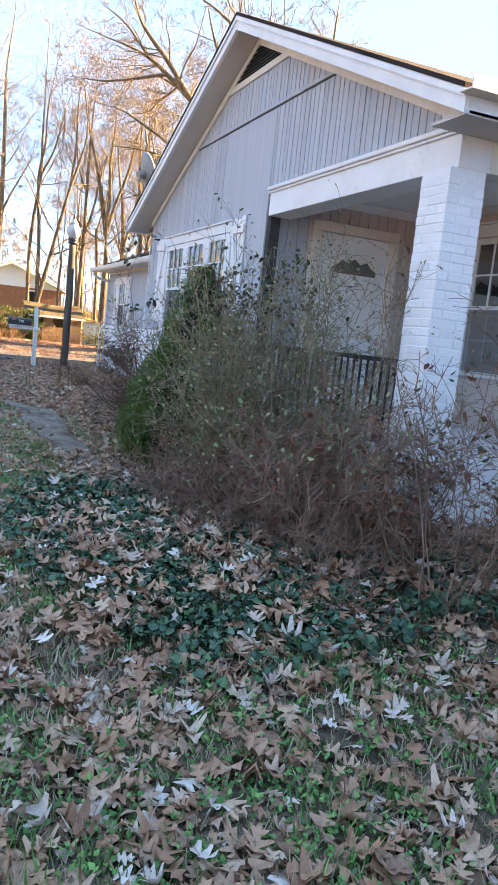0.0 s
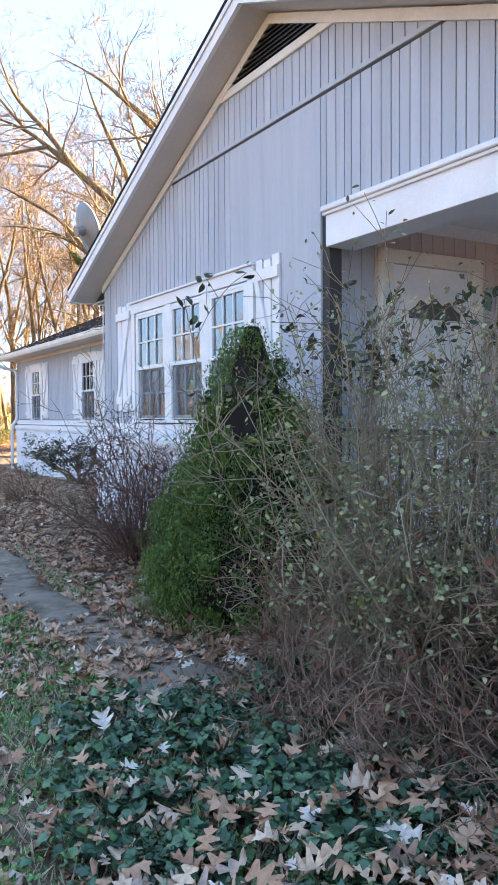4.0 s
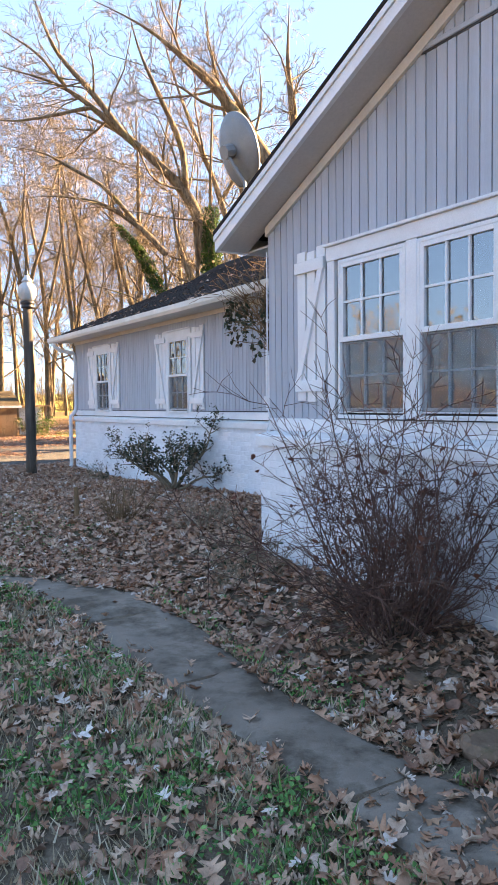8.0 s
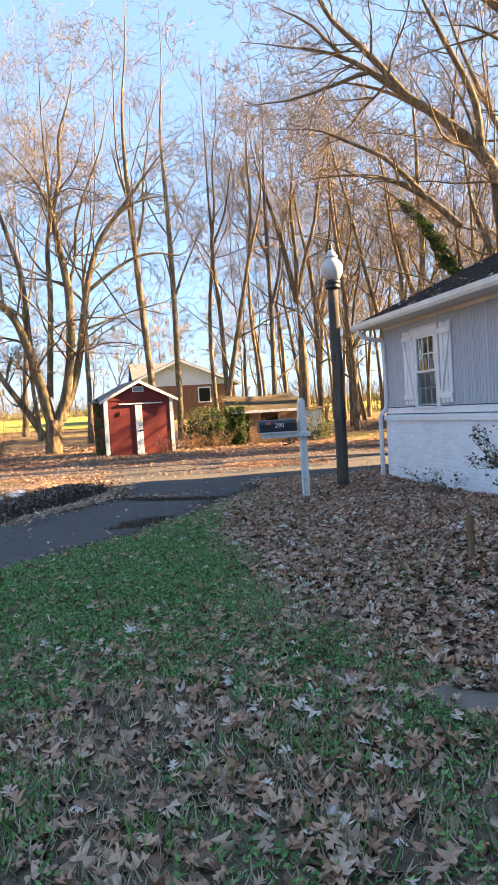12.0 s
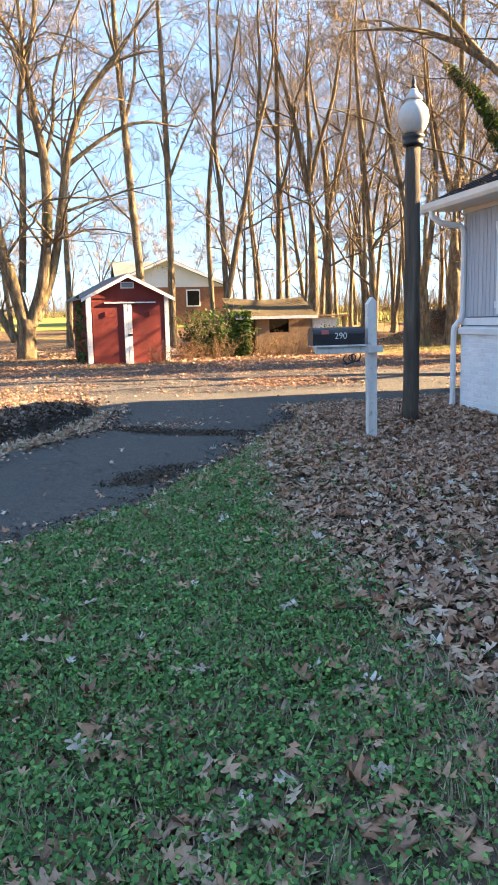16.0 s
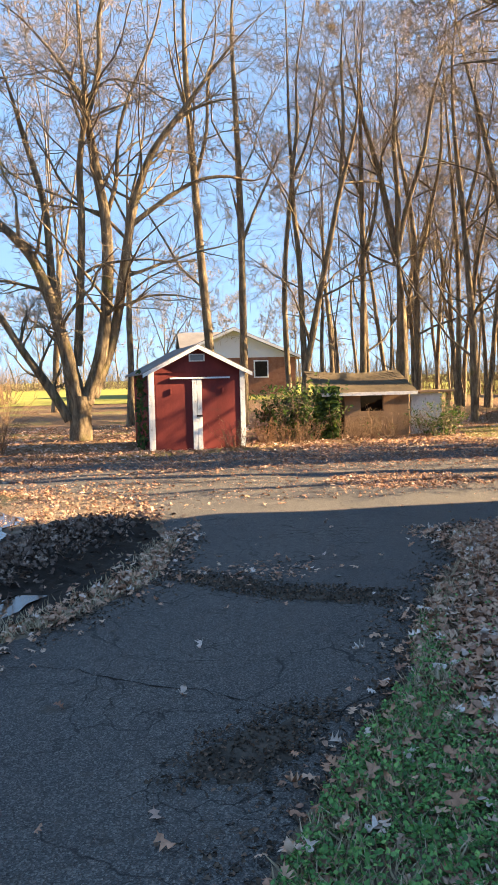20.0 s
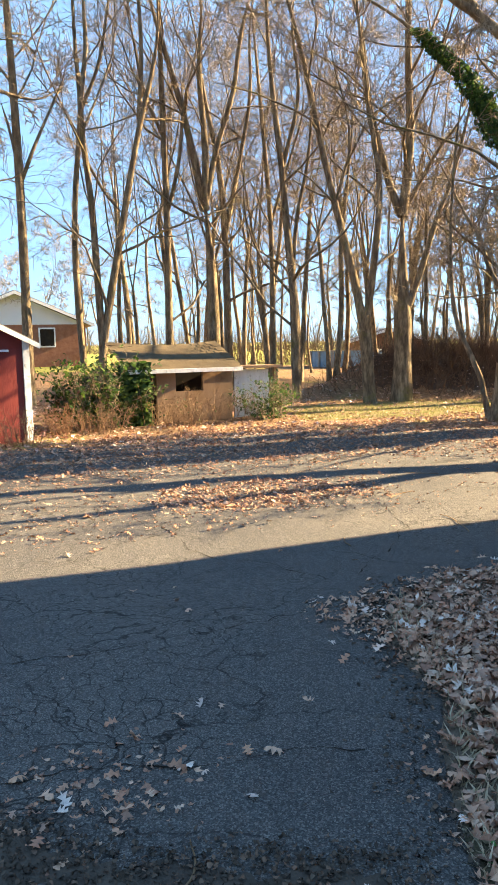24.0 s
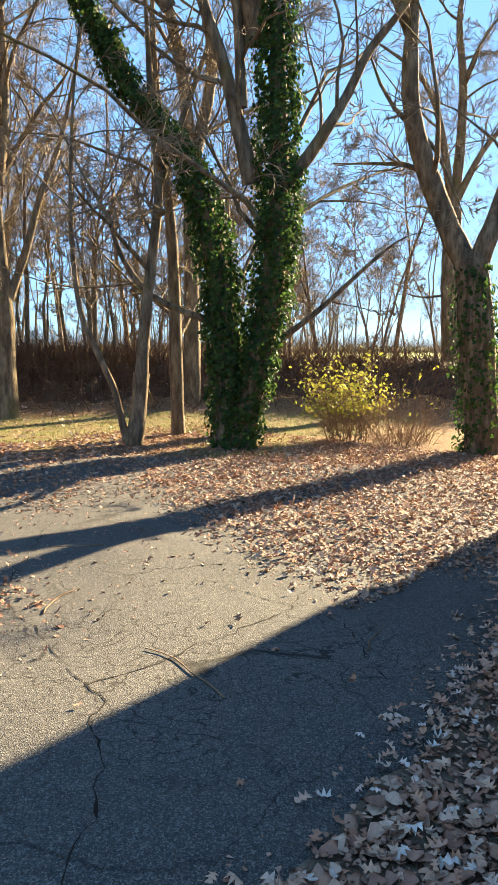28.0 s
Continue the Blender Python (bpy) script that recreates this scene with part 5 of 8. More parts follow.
def hut():
    """Low old outbuilding with a sagging brown roof, half hidden by brush."""
    at = Vector((4.45, 38.45, gz(5.5, 38.5) - 0.03))
    h = thing("outbuilding", tuple(at), "low tan outbuilding with a sagging brown shingle roof", "outbuilding")
    turn = Matrix.Translation(at) @ pose(0, 0, 0, 0, 0, 1.0)

    def put(name, mesh, mat, parent, label=""):
        return part(name, mesh.turned(turn), mat, parent, label)

    put("wall", Mesh().box(0.6, 1.05, 0.1, 0.18, 0, 1.22), TANWALL, h, "tan plywood wall")
    put("wall", Mesh().box(1.7, 2.42, 0.1, 0.18, 0, 1.22), TANWALL, h, "tan plywood wall")
    put("wall", Mesh().box(1.05, 1.7, 0.1, 0.18, 0, 0.72), TANWALL, h)
    # near-black boards stand in for the shade inside the hut
    put("interior", Mesh().box(0.05, 2.45, 1.0, 1.05, 0, 1.7), DARK, h)
    put("interior", Mesh().box(0.0, 0.05, 0.1, 1.0, 0, 1.3), DARK, h)
    put("post", Mesh().box(0.05, 0.15, 0.1, 0.2, 0, 1.27, 0.004), TANWALL, h)
    m = Mesh()
    n = 16
    rows = 9
    for j in range(rows + 1):
        q = j / rows
        for i in range(n + 1):
            p = i / n
            sag = -0.07 * math.sin(math.pi * p) * (0.3 + q)
            m.v.append((-0.2 + 2.72 * p - 0.07 * q, -0.28 + 1.4 * q, 1.24 + 0.62 * q + sag))
    m.f = [(j * (n + 1) + i, j * (n + 1) + i + 1, (j + 1) * (n + 1) + i + 1, (j + 1) * (n + 1) + i) for j in range(rows) for i in range(n)]
    roof = put("roof", m, OLDROOF, h, "worn brown shingle roof")
    rr = random.Random(7)
    for j in range(11):
        q = j / 11
        for i in range(14):
            p = (i + (j % 2) * 0.5) / 14.5
            x0 = -0.2 + 2.72 * p - 0.07 * q
            sag = -0.07 * math.sin(math.pi * p) * (0.3 + q)
            sh = Mesh().box(-0.105, 0.105, -0.075, 0.085, -0.004, 0.006)
            sh.turned(Matrix.Translation((x0 + 0.1, -0.22 + 1.36 * q, 1.272 + 0.60 * q + sag + rr.uniform(0, 0.006))) @ pose(0, 0, 0, 23.5, 0, rr.uniform(-2, 2)))
            put("shingle", sh, OLDROOF, roof)
    put("fascia", Mesh().box(-0.22, 2.53, -0.31, -0.285, 1.15, 1.24, 0.003), OLDWHITEWOOD, h, "pale fascia board")
    put("wall", Mesh().box(2.55, 3.45, 0.25, 0.33, 0, 1.16, 0.004), OLDWHITEWOOD, h, "whitewashed lean-to wall")
    put("roof", Mesh().box(2.5, 3.75, 0.05, 1.2, 1.19, 1.25, 0.006), TANWALL, h, "flat lean-to roof")
    put("post", Mesh().box(3.6, 3.69, 0.25, 0.35, 0, 1.19, 0.004), TANWALL, h)


def far_house(at, turn_deg, w, d, wall_h, rise, wall, gable, label, ):
    h = thing("neighbour_house", at, label, "house", group="houses beyond the woods")
    turn = Matrix.Translation(at) @ pose(0, 0, 0, 0, 0, turn_deg)

    def put(name, mesh, mat, parent, lab=""):
        return part(name, mesh.turned(turn), mat, parent, lab)

    put("wall", Mesh().box(-w / 2, w / 2, 0, d, 0, wall_h), wall, h)
    put("gable", Mesh().prism([(-w / 2, wall_h), (w / 2, wall_h), (0, wall_h + rise)], 1, 0.0, 0.15), gable, h, "pale siding gable")
    for s in (-1, 1):
        e = s * (w / 2 + 0.5)
        put("roof", Mesh().prism([(0, wall_h + rise + 0.22), (e, wall_h + 0.02), (e, wall_h - 0.14), (0, wall_h + rise + 0.06)], 1, -0.5, d + 0.4), FARROOF, h, "grey shingle roof")
        put("fascia", Mesh().prism([(0, wall_h + rise + 0.16), (e, wall_h - 0.02), (e, wall_h - 0.20), (0, wall_h + rise - 0.04)], 1, -0.56, -0.5), WHITE, h)
    for c in (-w * 0.28, w * 0.22):
        win = put("window", Mesh().box(c - 0.55, c + 0.55, -0.06, -0.001, wall_h - 1.5, wall_h - 0.2, 0.01), WHITE, h)
        put("pane", Mesh().box(c - 0.45, c + 0.45, -0.075, -0.061, wall_h - 1.4, wall_h - 0.3), DARK, win)
    return h


street_lamp()
mailbox()
shed()
hut()
far_house((6.9, 75.0, 1.2), 0, 9.2, 11, 3.1, 2.0, FARBRICK, FARSIDING, "brick neighbour house with a pale siding gable")
far_house((7.2, 81.0, 1.3), 90, 8.5, 3.6, 3.0, 2.1, FARSIDING, FARSIDING, "pale neighbour house with a grey roof")
far_house((33.0, 71.0, 1.2), -25, 5, 5, 1.6, 0.7, FARBRICK, FARBRICK, "small brown house among far trees")


def pool():
    at = (24.0, 62.0, gz(24.0, 62))
    p = thing("swimming_pool", at, "round blue above-ground pool half covered with a tarp", "pool")
    part("wall", Mesh().lathe([(2.1, 0), (2.1, 0.9), (2.02, 0.9), (2.0, 0.7)], at, 28), POOLBLUE, p)
    part("rim", Mesh().lathe([(2.02, 0.9), (2.2, 0.9), (2.2, 0.95), (2.02, 0.95)], at, 28), METALGREY, p)
    part("cover", Mesh().lathe([(2.05, 0.91), (1.5, 0.8), (0.7, 0.76), (0.05, 0.75)], at, 28), POOLBLUE, p)
    for k in range(14):
        a = 2 * math.pi * k / 14
        part("upright", Mesh().box(-0.07, 0.07, 2.1, 2.18, 0, 0.91).turned(Matrix.Translation(at) @ pose(0, 0, 0, 0, 0, math.degrees(a))), METALGREY, p)


pool()


def stone(x, y, r, seed):
    rr = random.Random(seed)
    bm = bmesh.new()
    bmesh.ops.create_icosphere(bm, subdivisions=2, radius=1)
    for v in bm.verts:
        n = 1 + 0.25 * noise.noise(v.co * 1.6 + Vector((seed, 0, 0)))
        v.co = Vector((v.co.x * r * 1.3 * n, v.co.y * r * n, min(v.co.z, 0.55) * r * 0.7 * n))
    me = bpy.data.meshes.new("stone")
    bm.to_mesh(me)
    bm.free()
    me.materials.append(STONE)
    ob = new("stone", me)
    ob.matrix_basis = pose(x, y, gz(x, y) + r * 0.25, 0, 0, rr.uniform(0, 180))
    tagged(ob, "mossy brown garden stone among dead leaves", "stone", group="stones along the bed")


for k, (x, y, r) in enumerate(((2.17, 9.33, 0.13), (2.4, 10.1, 0.07), (2.3, 11.6, 0.07))):
    stone(x, y, r, k)


# ---- trees and shrubs ----
class Tubes:
    """Many tapering tubes, gathered as arrays."""

    def __init__(self):
        self.v, self.f, self.n = [], [], 0

    def add(self, pts, radii, sides):
        pts, radii = np.asarray(pts, float), np.asarray(radii, float)
        d = np.gradient(pts, axis=0)
        d /= np.linalg.norm(d, axis=1)[:, None] + 1e-9
        ref = np.array([0.31, 0.87, 0.38]) if abs(d[0] @ [0.31, 0.87, 0.38]) < 0.9 else np.array([1.0, 0, 0])
        u = np.cross(d, ref)
        u /= np.linalg.norm(u, axis=1)[:, None]
        w = np.cross(d, u)
        a = np.arange(sides) * 2 * math.pi / sides
        ring = pts[:, None] + radii[:, None, None] * (np.cos(a)[None, :, None] * u[:, None] + np.sin(a)[None, :, None] * w[:, None])
        self.v.append(ring.reshape(-1, 3))
        k, i = np.meshgrid(np.arange(sides), np.arange(len(pts) - 1))
        k, i = k.ravel(), i.ravel()
        self.f.append(np.stack([i * sides + k, i * sides + (k + 1) % sides, (i + 1) * sides + (k + 1) % sides, (i + 1) * sides + k], 1) + self.n)
        self.n += len(pts) * sides

    def mesh(self, name, mat, smooth=True):
        return raw_mesh(name, np.concatenate(self.v), np.concatenate(self.f), mat, smooth)


def grow(rng, start, way, length, steps, wander, lift=0.0):
    """A wandering line."""
    p, d = np.array(start, float), np.array(way, float)
    d /= np.linalg.norm(d)
    out = [p.copy()]
    for _ in range(steps):
        d = d + rng.normal(0, wander, 3) + np.array([0, 0, lift])
        d /= np.linalg.norm(d)
        p = p + d * (length / steps)
        out.append(p.copy())
    return np.array(out)


def side_way(rng, d, angle):
    """A direction that leaves d by about that angle."""
    d = d / np.linalg.norm(d)
    r = rng.normal(0, 1, 3)
    r -= d * (r @ d)
    r /= np.linalg.norm(r) + 1e-9
    return d * math.cos(angle) + r * math.sin(angle)


def limbs(rng, wood, twigs, line, radii, level, spec, thin=0.0045):
    """Side branches along a line, level by level down to fine twigs."""
    if level >= len(spec):
        return
    count, frac, angle, start, wander, lift, sides = spec[level]
    total = np.linalg.norm(np.diff(line, axis=0), axis=1).sum()
    for _ in range(max(1, int(count * rng.uniform(0.75, 1.25)))):
        q = start + (1 - start) * rng.uniform(0, 1) ** 0.9
        i = min(int(q * (len(line) - 1)), len(line) - 2)
        f = q * (len(line) - 1) - i
        p = line[i] * (1 - f) + line[i + 1] * f
        r = (radii[i] * (1 - f) + radii[i + 1] * f) * (rng.uniform(0.28, 0.5) if level == 0 else rng.uniform(0.42, 0.66))
        r = min(r, 0.055)
        d = side_way(rng, line[i + 1] - line[i], angle * rng.uniform(0.7, 1.25))
        d[2] += 0.25 * lift * 4
        ln = total * frac * rng.uniform(0.55, 1.2) * (1.15 - 0.5 * q)
        steps = (7, 6, 4, 2)[min(level, 3)]
        l2 = grow(rng, p, d, ln, steps, wander, lift)
        r2 = np.linspace(max(r, thin), max(r * 0.22, thin * 0.67), steps + 1)
        (wood if level < 2 else twigs).add(l2, r2, sides)
        limbs(rng, wood, twigs, l2, r2, level + 1, spec, thin)


FOREST = [(17, 0.44, 1.05, 0.2, 0.17, 0.02, 5), (7, 0.46, 0.85, 0.15, 0.19, 0.025, 4), (6, 0.5, 0.85, 0.12, 0.2, 0.0, 3), (2.4, 0.6, 0.85, 0.12, 0.18, -0.01, 3)]
BUSHY = [(10, 0.36, 0.95, 0.12, 0.18, 0.015, 5), (7, 0.44, 0.8, 0.15, 0.19, 0.015, 4), (6, 0.5, 0.85, 0.12, 0.2, 0.0, 3), (2.5, 0.6, 0.85, 0.12, 0.18, -0.01, 3)]
FINE = [(6, 0.40, 1.0, 0.15, 0.16, 0.02, 5), (6, 0.46, 0.8, 0.15, 0.18, 0.02, 4), (6, 0.5, 0.8, 0.12, 0.19, 0.0, 3), (3, 0.6, 0.8, 0.12, 0.18, -0.01, 3)]


def tree_meshes(seed, height, radius, spec, bend=0.03, thin=0.0045):
    """Bare tree at the origin, its stem forked into two or three rising leaders: trunk mesh and crown-of-twigs mesh."""
    rng = np.random.RandomState(seed)
    wood, twigs = Tubes(), Tubes()
    fork = height * rng.uniform(0.22, 0.45)
    line = grow(rng, (0, 0, -0.2), (rng.normal(0, 0.06), rng.normal(0, 0.06), 1), fork, 8, bend * 1.2, 0.02)
    radii = radius * (1 - 0.3 * np.arange(9) / 8)
    radii[0] *= 1.25
    radii[1] *= 1.08
    wood.add(line, radii, 9)
    limbs(rng, wood, twigs, line, radii, 0, [(spec[0][0] * 0.15, spec[0][1] * 1.3, spec[0][2], 0.5, *spec[0][4:]), *spec[1:]], thin)
    for k in range(2 + (seed + rng.randint(0, 2)) % 2):
        way = side_way(rng, line[-1] - line[-2], rng.uniform(0.08, 0.42))
        lead = grow(rng, line[-1], way, (height - fork) * rng.uniform(0.75, 1.05), 14, bend * 1.9, 0.035)
        r2 = radii[-1] * rng.uniform(0.5, 0.72) * (1 - 0.9 * (np.arange(15) / 14) ** 0.75)
        wood.add(lead, np.maximum(r2, 0.012), 7)
        limbs(rng, wood, twigs, lead, r2, 0, [(spec[0][0] * 0.5, *spec[0][1:3], 0.08, *spec[0][4:]), *spec[1:]], thin)
    return wood.mesh("trunk", BARK), twigs.mesh("crown", TWIG)


def formed_tree(seed, way, stems, spec=FINE, rooted=True):
    """A tree of chosen stems: each a line of (sideways, up) metres along the way given, with the radius at both ends."""
    rng = np.random.RandomState(seed)
    wood, twigs = Tubes(), Tubes()
    side, deep = np.array([*way, 0.0]), np.array([-way[1], way[0], 0.0])
    for number, (pts, r0, r1, branchy) in enumerate(stems):
        if rooted and number == 0 and pts[0][1] > -0.1:
            pts = [(pts[0][0], -0.15), *pts]
        q = np.linspace(0, 1, len(pts))
        fine = np.linspace(0, 1, 3 * len(pts))
        u, z = np.interp(fine, q, [p[0] for p in pts]), np.interp(fine, q, [p[1] for p in pts])
        for _ in range(2):
            u[1:-1], z[1:-1] = (u[:-2] + 2 * u[1:-1] + u[2:]) / 4, (z[:-2] + 2 * z[1:-1] + z[2:]) / 4
        w = np.cumsum(rng.normal(0, 0.05, len(fine))) * (fine > 0)
        line = u[:, None] * side + w[:, None] * deep * (0.3 if z[0] < 0.1 else 1.0) + np.stack([0 * z, 0 * z, z], 1)
        radii = r0 + (r1 - r0) * fine ** 0.8
        if z[0] <= 0:
            radii[0] *= 1.25
            radii[1] *= 1.08
        if branchy:
            radii *= 1 - 0.85 * np.clip((fine - 0.6) / 0.4, 0, 1)
        radii *= rng.uniform(0.95, 1.07, len(radii))
        wood.add(line, radii, 10)
        if branchy:
            limbs(rng, wood, twigs, line, radii, 0, [(spec[0][0] * branchy, *spec[0][1:]), *spec[1:]], 0.0075)
    return wood.mesh("trunk", BARK), twigs.mesh("crown", TWIG)


def grown_limbs(seed, form):
    """High limbs of a tree, as bough and crown meshes."""
    return formed_tree(seed, form[1], form[2], rooted=False)


def tree(meshes, x, y, label, group="", turn=0.0, scale=1.0, sink=0.0, name="tree"):
    t = new(name)
    t.empty_display_size = 0.2
    t.matrix_basis = pose(x, y, gz(x, y) - sink, 0, 0, turn) @ Matrix.Scale(scale, 4)
    for n, me in zip(("trunk", "crown", "bough", "crown"), meshes):
        new(n, me).parent = t
    return tagged(t, label, "tree", group)


KINDS = [tree_meshes(11 + k, 19 + k % 3 * 2, 0.115 + 0.018 * (k % 3), FOREST, bend=0.035, thin=0.007) for k in range(6)]
FARSPEC = [(18, 0.30, 0.95, 0.22, 0.14, 0.04, 4), (8, 0.46, 0.85, 0.15, 0.17, 0.025, 3), (9, 0.5, 0.85, 0.12, 0.19, 0.0, 3)]
EDGESPEC = [(16, 0.30, 0.95, 0.18, 0.14, 0.04, 3), (7, 0.46, 0.85, 0.15, 0.17, 0.025, 3), (7, 0.5, 0.85, 0.12, 0.19, 0.0, 3)]
FARKINDS = [tree_meshes(21 + k, 19 + k % 3 * 2, 0.125 + 0.02 * (k % 3), FARSPEC, bend=0.035, thin=0.010) for k in range(6)]
EDGEKINDS = [tree_meshes(31 + k, 19 + k % 3 * 2, 0.155 + 0.02 * (k % 3), EDGESPEC, bend=0.045, thin=0.03) for k in range(6)]
GROUP = "bare trees of the wood"
# trees of the wood behind the sheds
for k, (x, y, sc, tn) in enumerate(((7.6, 51.0, 0.9, 140), (0.75, 52.0, 0.5, 330), (-0.7, 46.5, 0.85, 100),
                                    (10.6, 54.0, 1.1, 40), (14.5, 47.0, 0.9, 190), (-4.4, 58.0, 1.2, 280), (-3.2, 52.5, 1.1, 90), (17.5, 49.0, 0.9, 10), (16.0, 43.5, 0.5, 250),
                                    (15.5, 52.0, 0.9, 310), (9.8, 58.0, 1.0, 240), (13.3, 50.0, 0.85, 75), (8.8, 52.6, 0.8, 20), (11.8, 51.6, 0.95, 160), (12.3, 56.0, 0.8, 215), (14.2, 54.5, 1.0, 128), (16.4, 56.5, 0.9, 66), (9.9, 49.6, 0.6, 301), (17.0, 46.4, 0.75, 350), (18.6, 53.2, 0.95, 181), (12.9, 44.6, 0.55, 98), (14.9, 58.8, 1.0, 12), (10.9, 61.0, 0.9, 255), (19.4, 50.2, 0.8, 140))):
    tree(KINDS[k % 6], x, y, "tall bare deciduous tree with grey-brown bark", GROUP, tn, sc)
wood_rng = random.Random(21)
placed = 0
while placed < 46:
    x, y = wood_rng.uniform(-40, 70), wood_rng.uniform(50, 74)
    if y < 58 and not 14 < x < 24 or -9 < x < 13 and y < 78 or x < -4 and wood_rng.random() < 0.75:
        continue
    tree(FARKINDS[placed % 6], x, y, "tall bare tree in the distant wood", "far wood trees", wood_rng.uniform(0, 360), wood_rng.uniform(0.5, 1.0))
    placed += 1
for k in range(150):
    x = -120 + 1.85 * k + wood_rng.uniform(-1, 1)
    tree(EDGEKINDS[k % 6], x, 128 + wood_rng.uniform(-8, 14) - 0.18 * abs(x), "bare tree in the woodland edge across the field", "trees beyond the field", wood_rng.uniform(0, 360), wood_rng.uniform(0.5, 0.85))
for x, y in ((17.5, 43.5), (19.5, 46), (22.5, 41), (25, 43), (27, 39.5), (29, 45), (33, 41), (38, 40), (23, 48), (28, 52), (36, 50), (44, 56), (52, 54), (60, 60), (68, 56), (76, 62), (84, 58), (92, 64), (72, 50), (88, 50), (64, 46), (100, 58)):
    tree(FARKINDS[(int(x) + int(y)) % 6], x + wood_rng.uniform(-1, 1), y + wood_rng.uniform(-1, 1), "slender bare tree beyond the drive", "far wood trees", wood_rng.uniform(0, 360), wood_rng.uniform(0.45, 0.8))

sapling_rng = random.Random(8)
for k in range(50):
    q = sapling_rng.uniform(0.6, 3.6)
    i = min(int(q), 3)
    x = BERM[i][0] * (1 - q + i) + BERM[i + 1][0] * (q - i) + sapling_rng.uniform(0.5, 14)
    y = BERM[i][1] * (1 - q + i) + BERM[i + 1][1] * (q - i) + sapling_rng.uniform(1.0, 9)
    tree(EDGEKINDS[k % 6], x, y, "thin bare sapling beyond the bank", "saplings beyond the bank", 61 * k, sapling_rng.uniform(0.26, 0.48), name="sapling")

# trees across the street, that the windows mirror
for k, (x, y) in enumerate(((-17, 6), (-21, 11), (-19, 17), (-24, 22), (-16, 24), (-27, 14), (-22, 2), (-28, 28), (-18, 30), (-25, 7))):
    tree(FARKINDS[k % 6], x, y, "bare tree across the street from the house", "street trees", 47 * k, 0.75 + 0.03 * k)

# trees of known form: where they stand, the way their spread faces, and stems of (sideways, up), radius at both ends, branchiness
BIG = ((-2.08, 40.6), (0.999, 0.051), [
    ([(-0.01, -0.17), (0.01, 0.73), (0.06, 1.25)], 0.32, 0.302, 0),
    ([(-0.0, 1.08), (-0.35, 2.65), (-0.65, 3.86), (-1.06, 5.05), (-1.59, 5.65), (-2.19, 6.24), (-3.21, 7.39), (-4.04, 8.68)], 0.213, 0.071, 2.0),
    ([(-0.6, 3.77), (-0.66, 4.87), (-0.7, 6.55), (-1.22, 8.37), (-1.59, 9.83), (-1.98, 10.94)], 0.133, 0.053, 1.6),
    ([(-0.02, 2.12), (0.13, 4.17), (0.27, 6.2), (0.2, 7.54), (0.51, 9.03), (0.36, 10.84), (0.33, 12.79), (0.39, 14.71)], 0.133, 0.044, 1.8),
    ([(0.18, 1.07), (0.69, 2.43), (0.92, 4.49), (0.92, 6.19), (0.69, 7.37), (0.48, 9.03), (0.05, 10.02), (-1.0, 11.29), (-1.91, 11.82)], 0.222, 0.053, 1.6),
    ([(0.37, 1.23), (1.07, 2.93), (1.44, 5.33), (1.7, 6.68), (2.19, 8.04), (3.03, 9.05), (4.18, 10.59), (4.94, 11.45), (6.07, 12.5)], 0.169, 0.044, 2.0),
    ([(1.59, 6.01), (2.53, 6.76), (3.45, 7.35), (4.52, 7.55), (5.41, 7.34), (6.19, 8.12)], 0.08, 0.027, 1.2),
    ([(2.75, 8.71), (3.4, 9.31), (4.29, 9.57), (5.37, 9.67)], 0.053, 0.018, 0.8),
    ([(0.51, 9.03), (0.95, 10.52), (0.87, 11.83), (1.44, 13.32), (1.73, 15.11)], 0.098, 0.036, 1.5),
    ([(0.96, 6.36), (1.27, 7.2), (1.28, 8.54), (1.8, 9.88), (2.49, 11.39), (2.76, 12.88), (3.37, 14.39)], 0.071, 0.027, 1.4),
    ([(-0.3, 0.58), (-0.89, 1.65), (-1.49, 2.53), (-2.07, 3.57), (-2.95, 4.77), (-4.0, 5.45)], 0.151, 0.053, 1.4)])
POPLAR_A = ((2.1, 45.0), (0.995, -0.1), [
    ([(0.05, 0.95), (-0.0, 2.83), (-0.21, 5.51), (-0.36, 8.35), (-0.48, 10.35), (-0.59, 12.53), (-0.56, 14.87), (-0.21, 17.17), (-0.15, 19.64)], 0.2, 0.063, 0.9),
    ([(-0.36, 8.35), (0.14, 9.93), (0.13, 11.32), (0.54, 13.08), (0.45, 14.84)], 0.074, 0.032, 0.8),
    ([(-0.51, 10.55), (-0.95, 11.95), (-1.24, 13.73)], 0.063, 0.021, 0.6)])
POPLAR_B = ((3.32, 45.5), (0.99, -0.139), [
    ([(0.01, 0.22), (0.03, 2.78), (0.05, 6.14), (0.01, 9.04), (-0.06, 11.49), (-0.16, 13.91), (0.14, 16.27), (0.14, 19.01)], 0.183, 0.054, 0.8),
    ([(0.06, 6.35), (0.75, 7.97), (1.41, 9.27), (1.59, 9.98)], 0.064, 0.021, 0.7),
    ([(0.01, 6.98), (-0.2, 8.02), (-0.37, 8.65)], 0.054, 0.021, 0.4)])
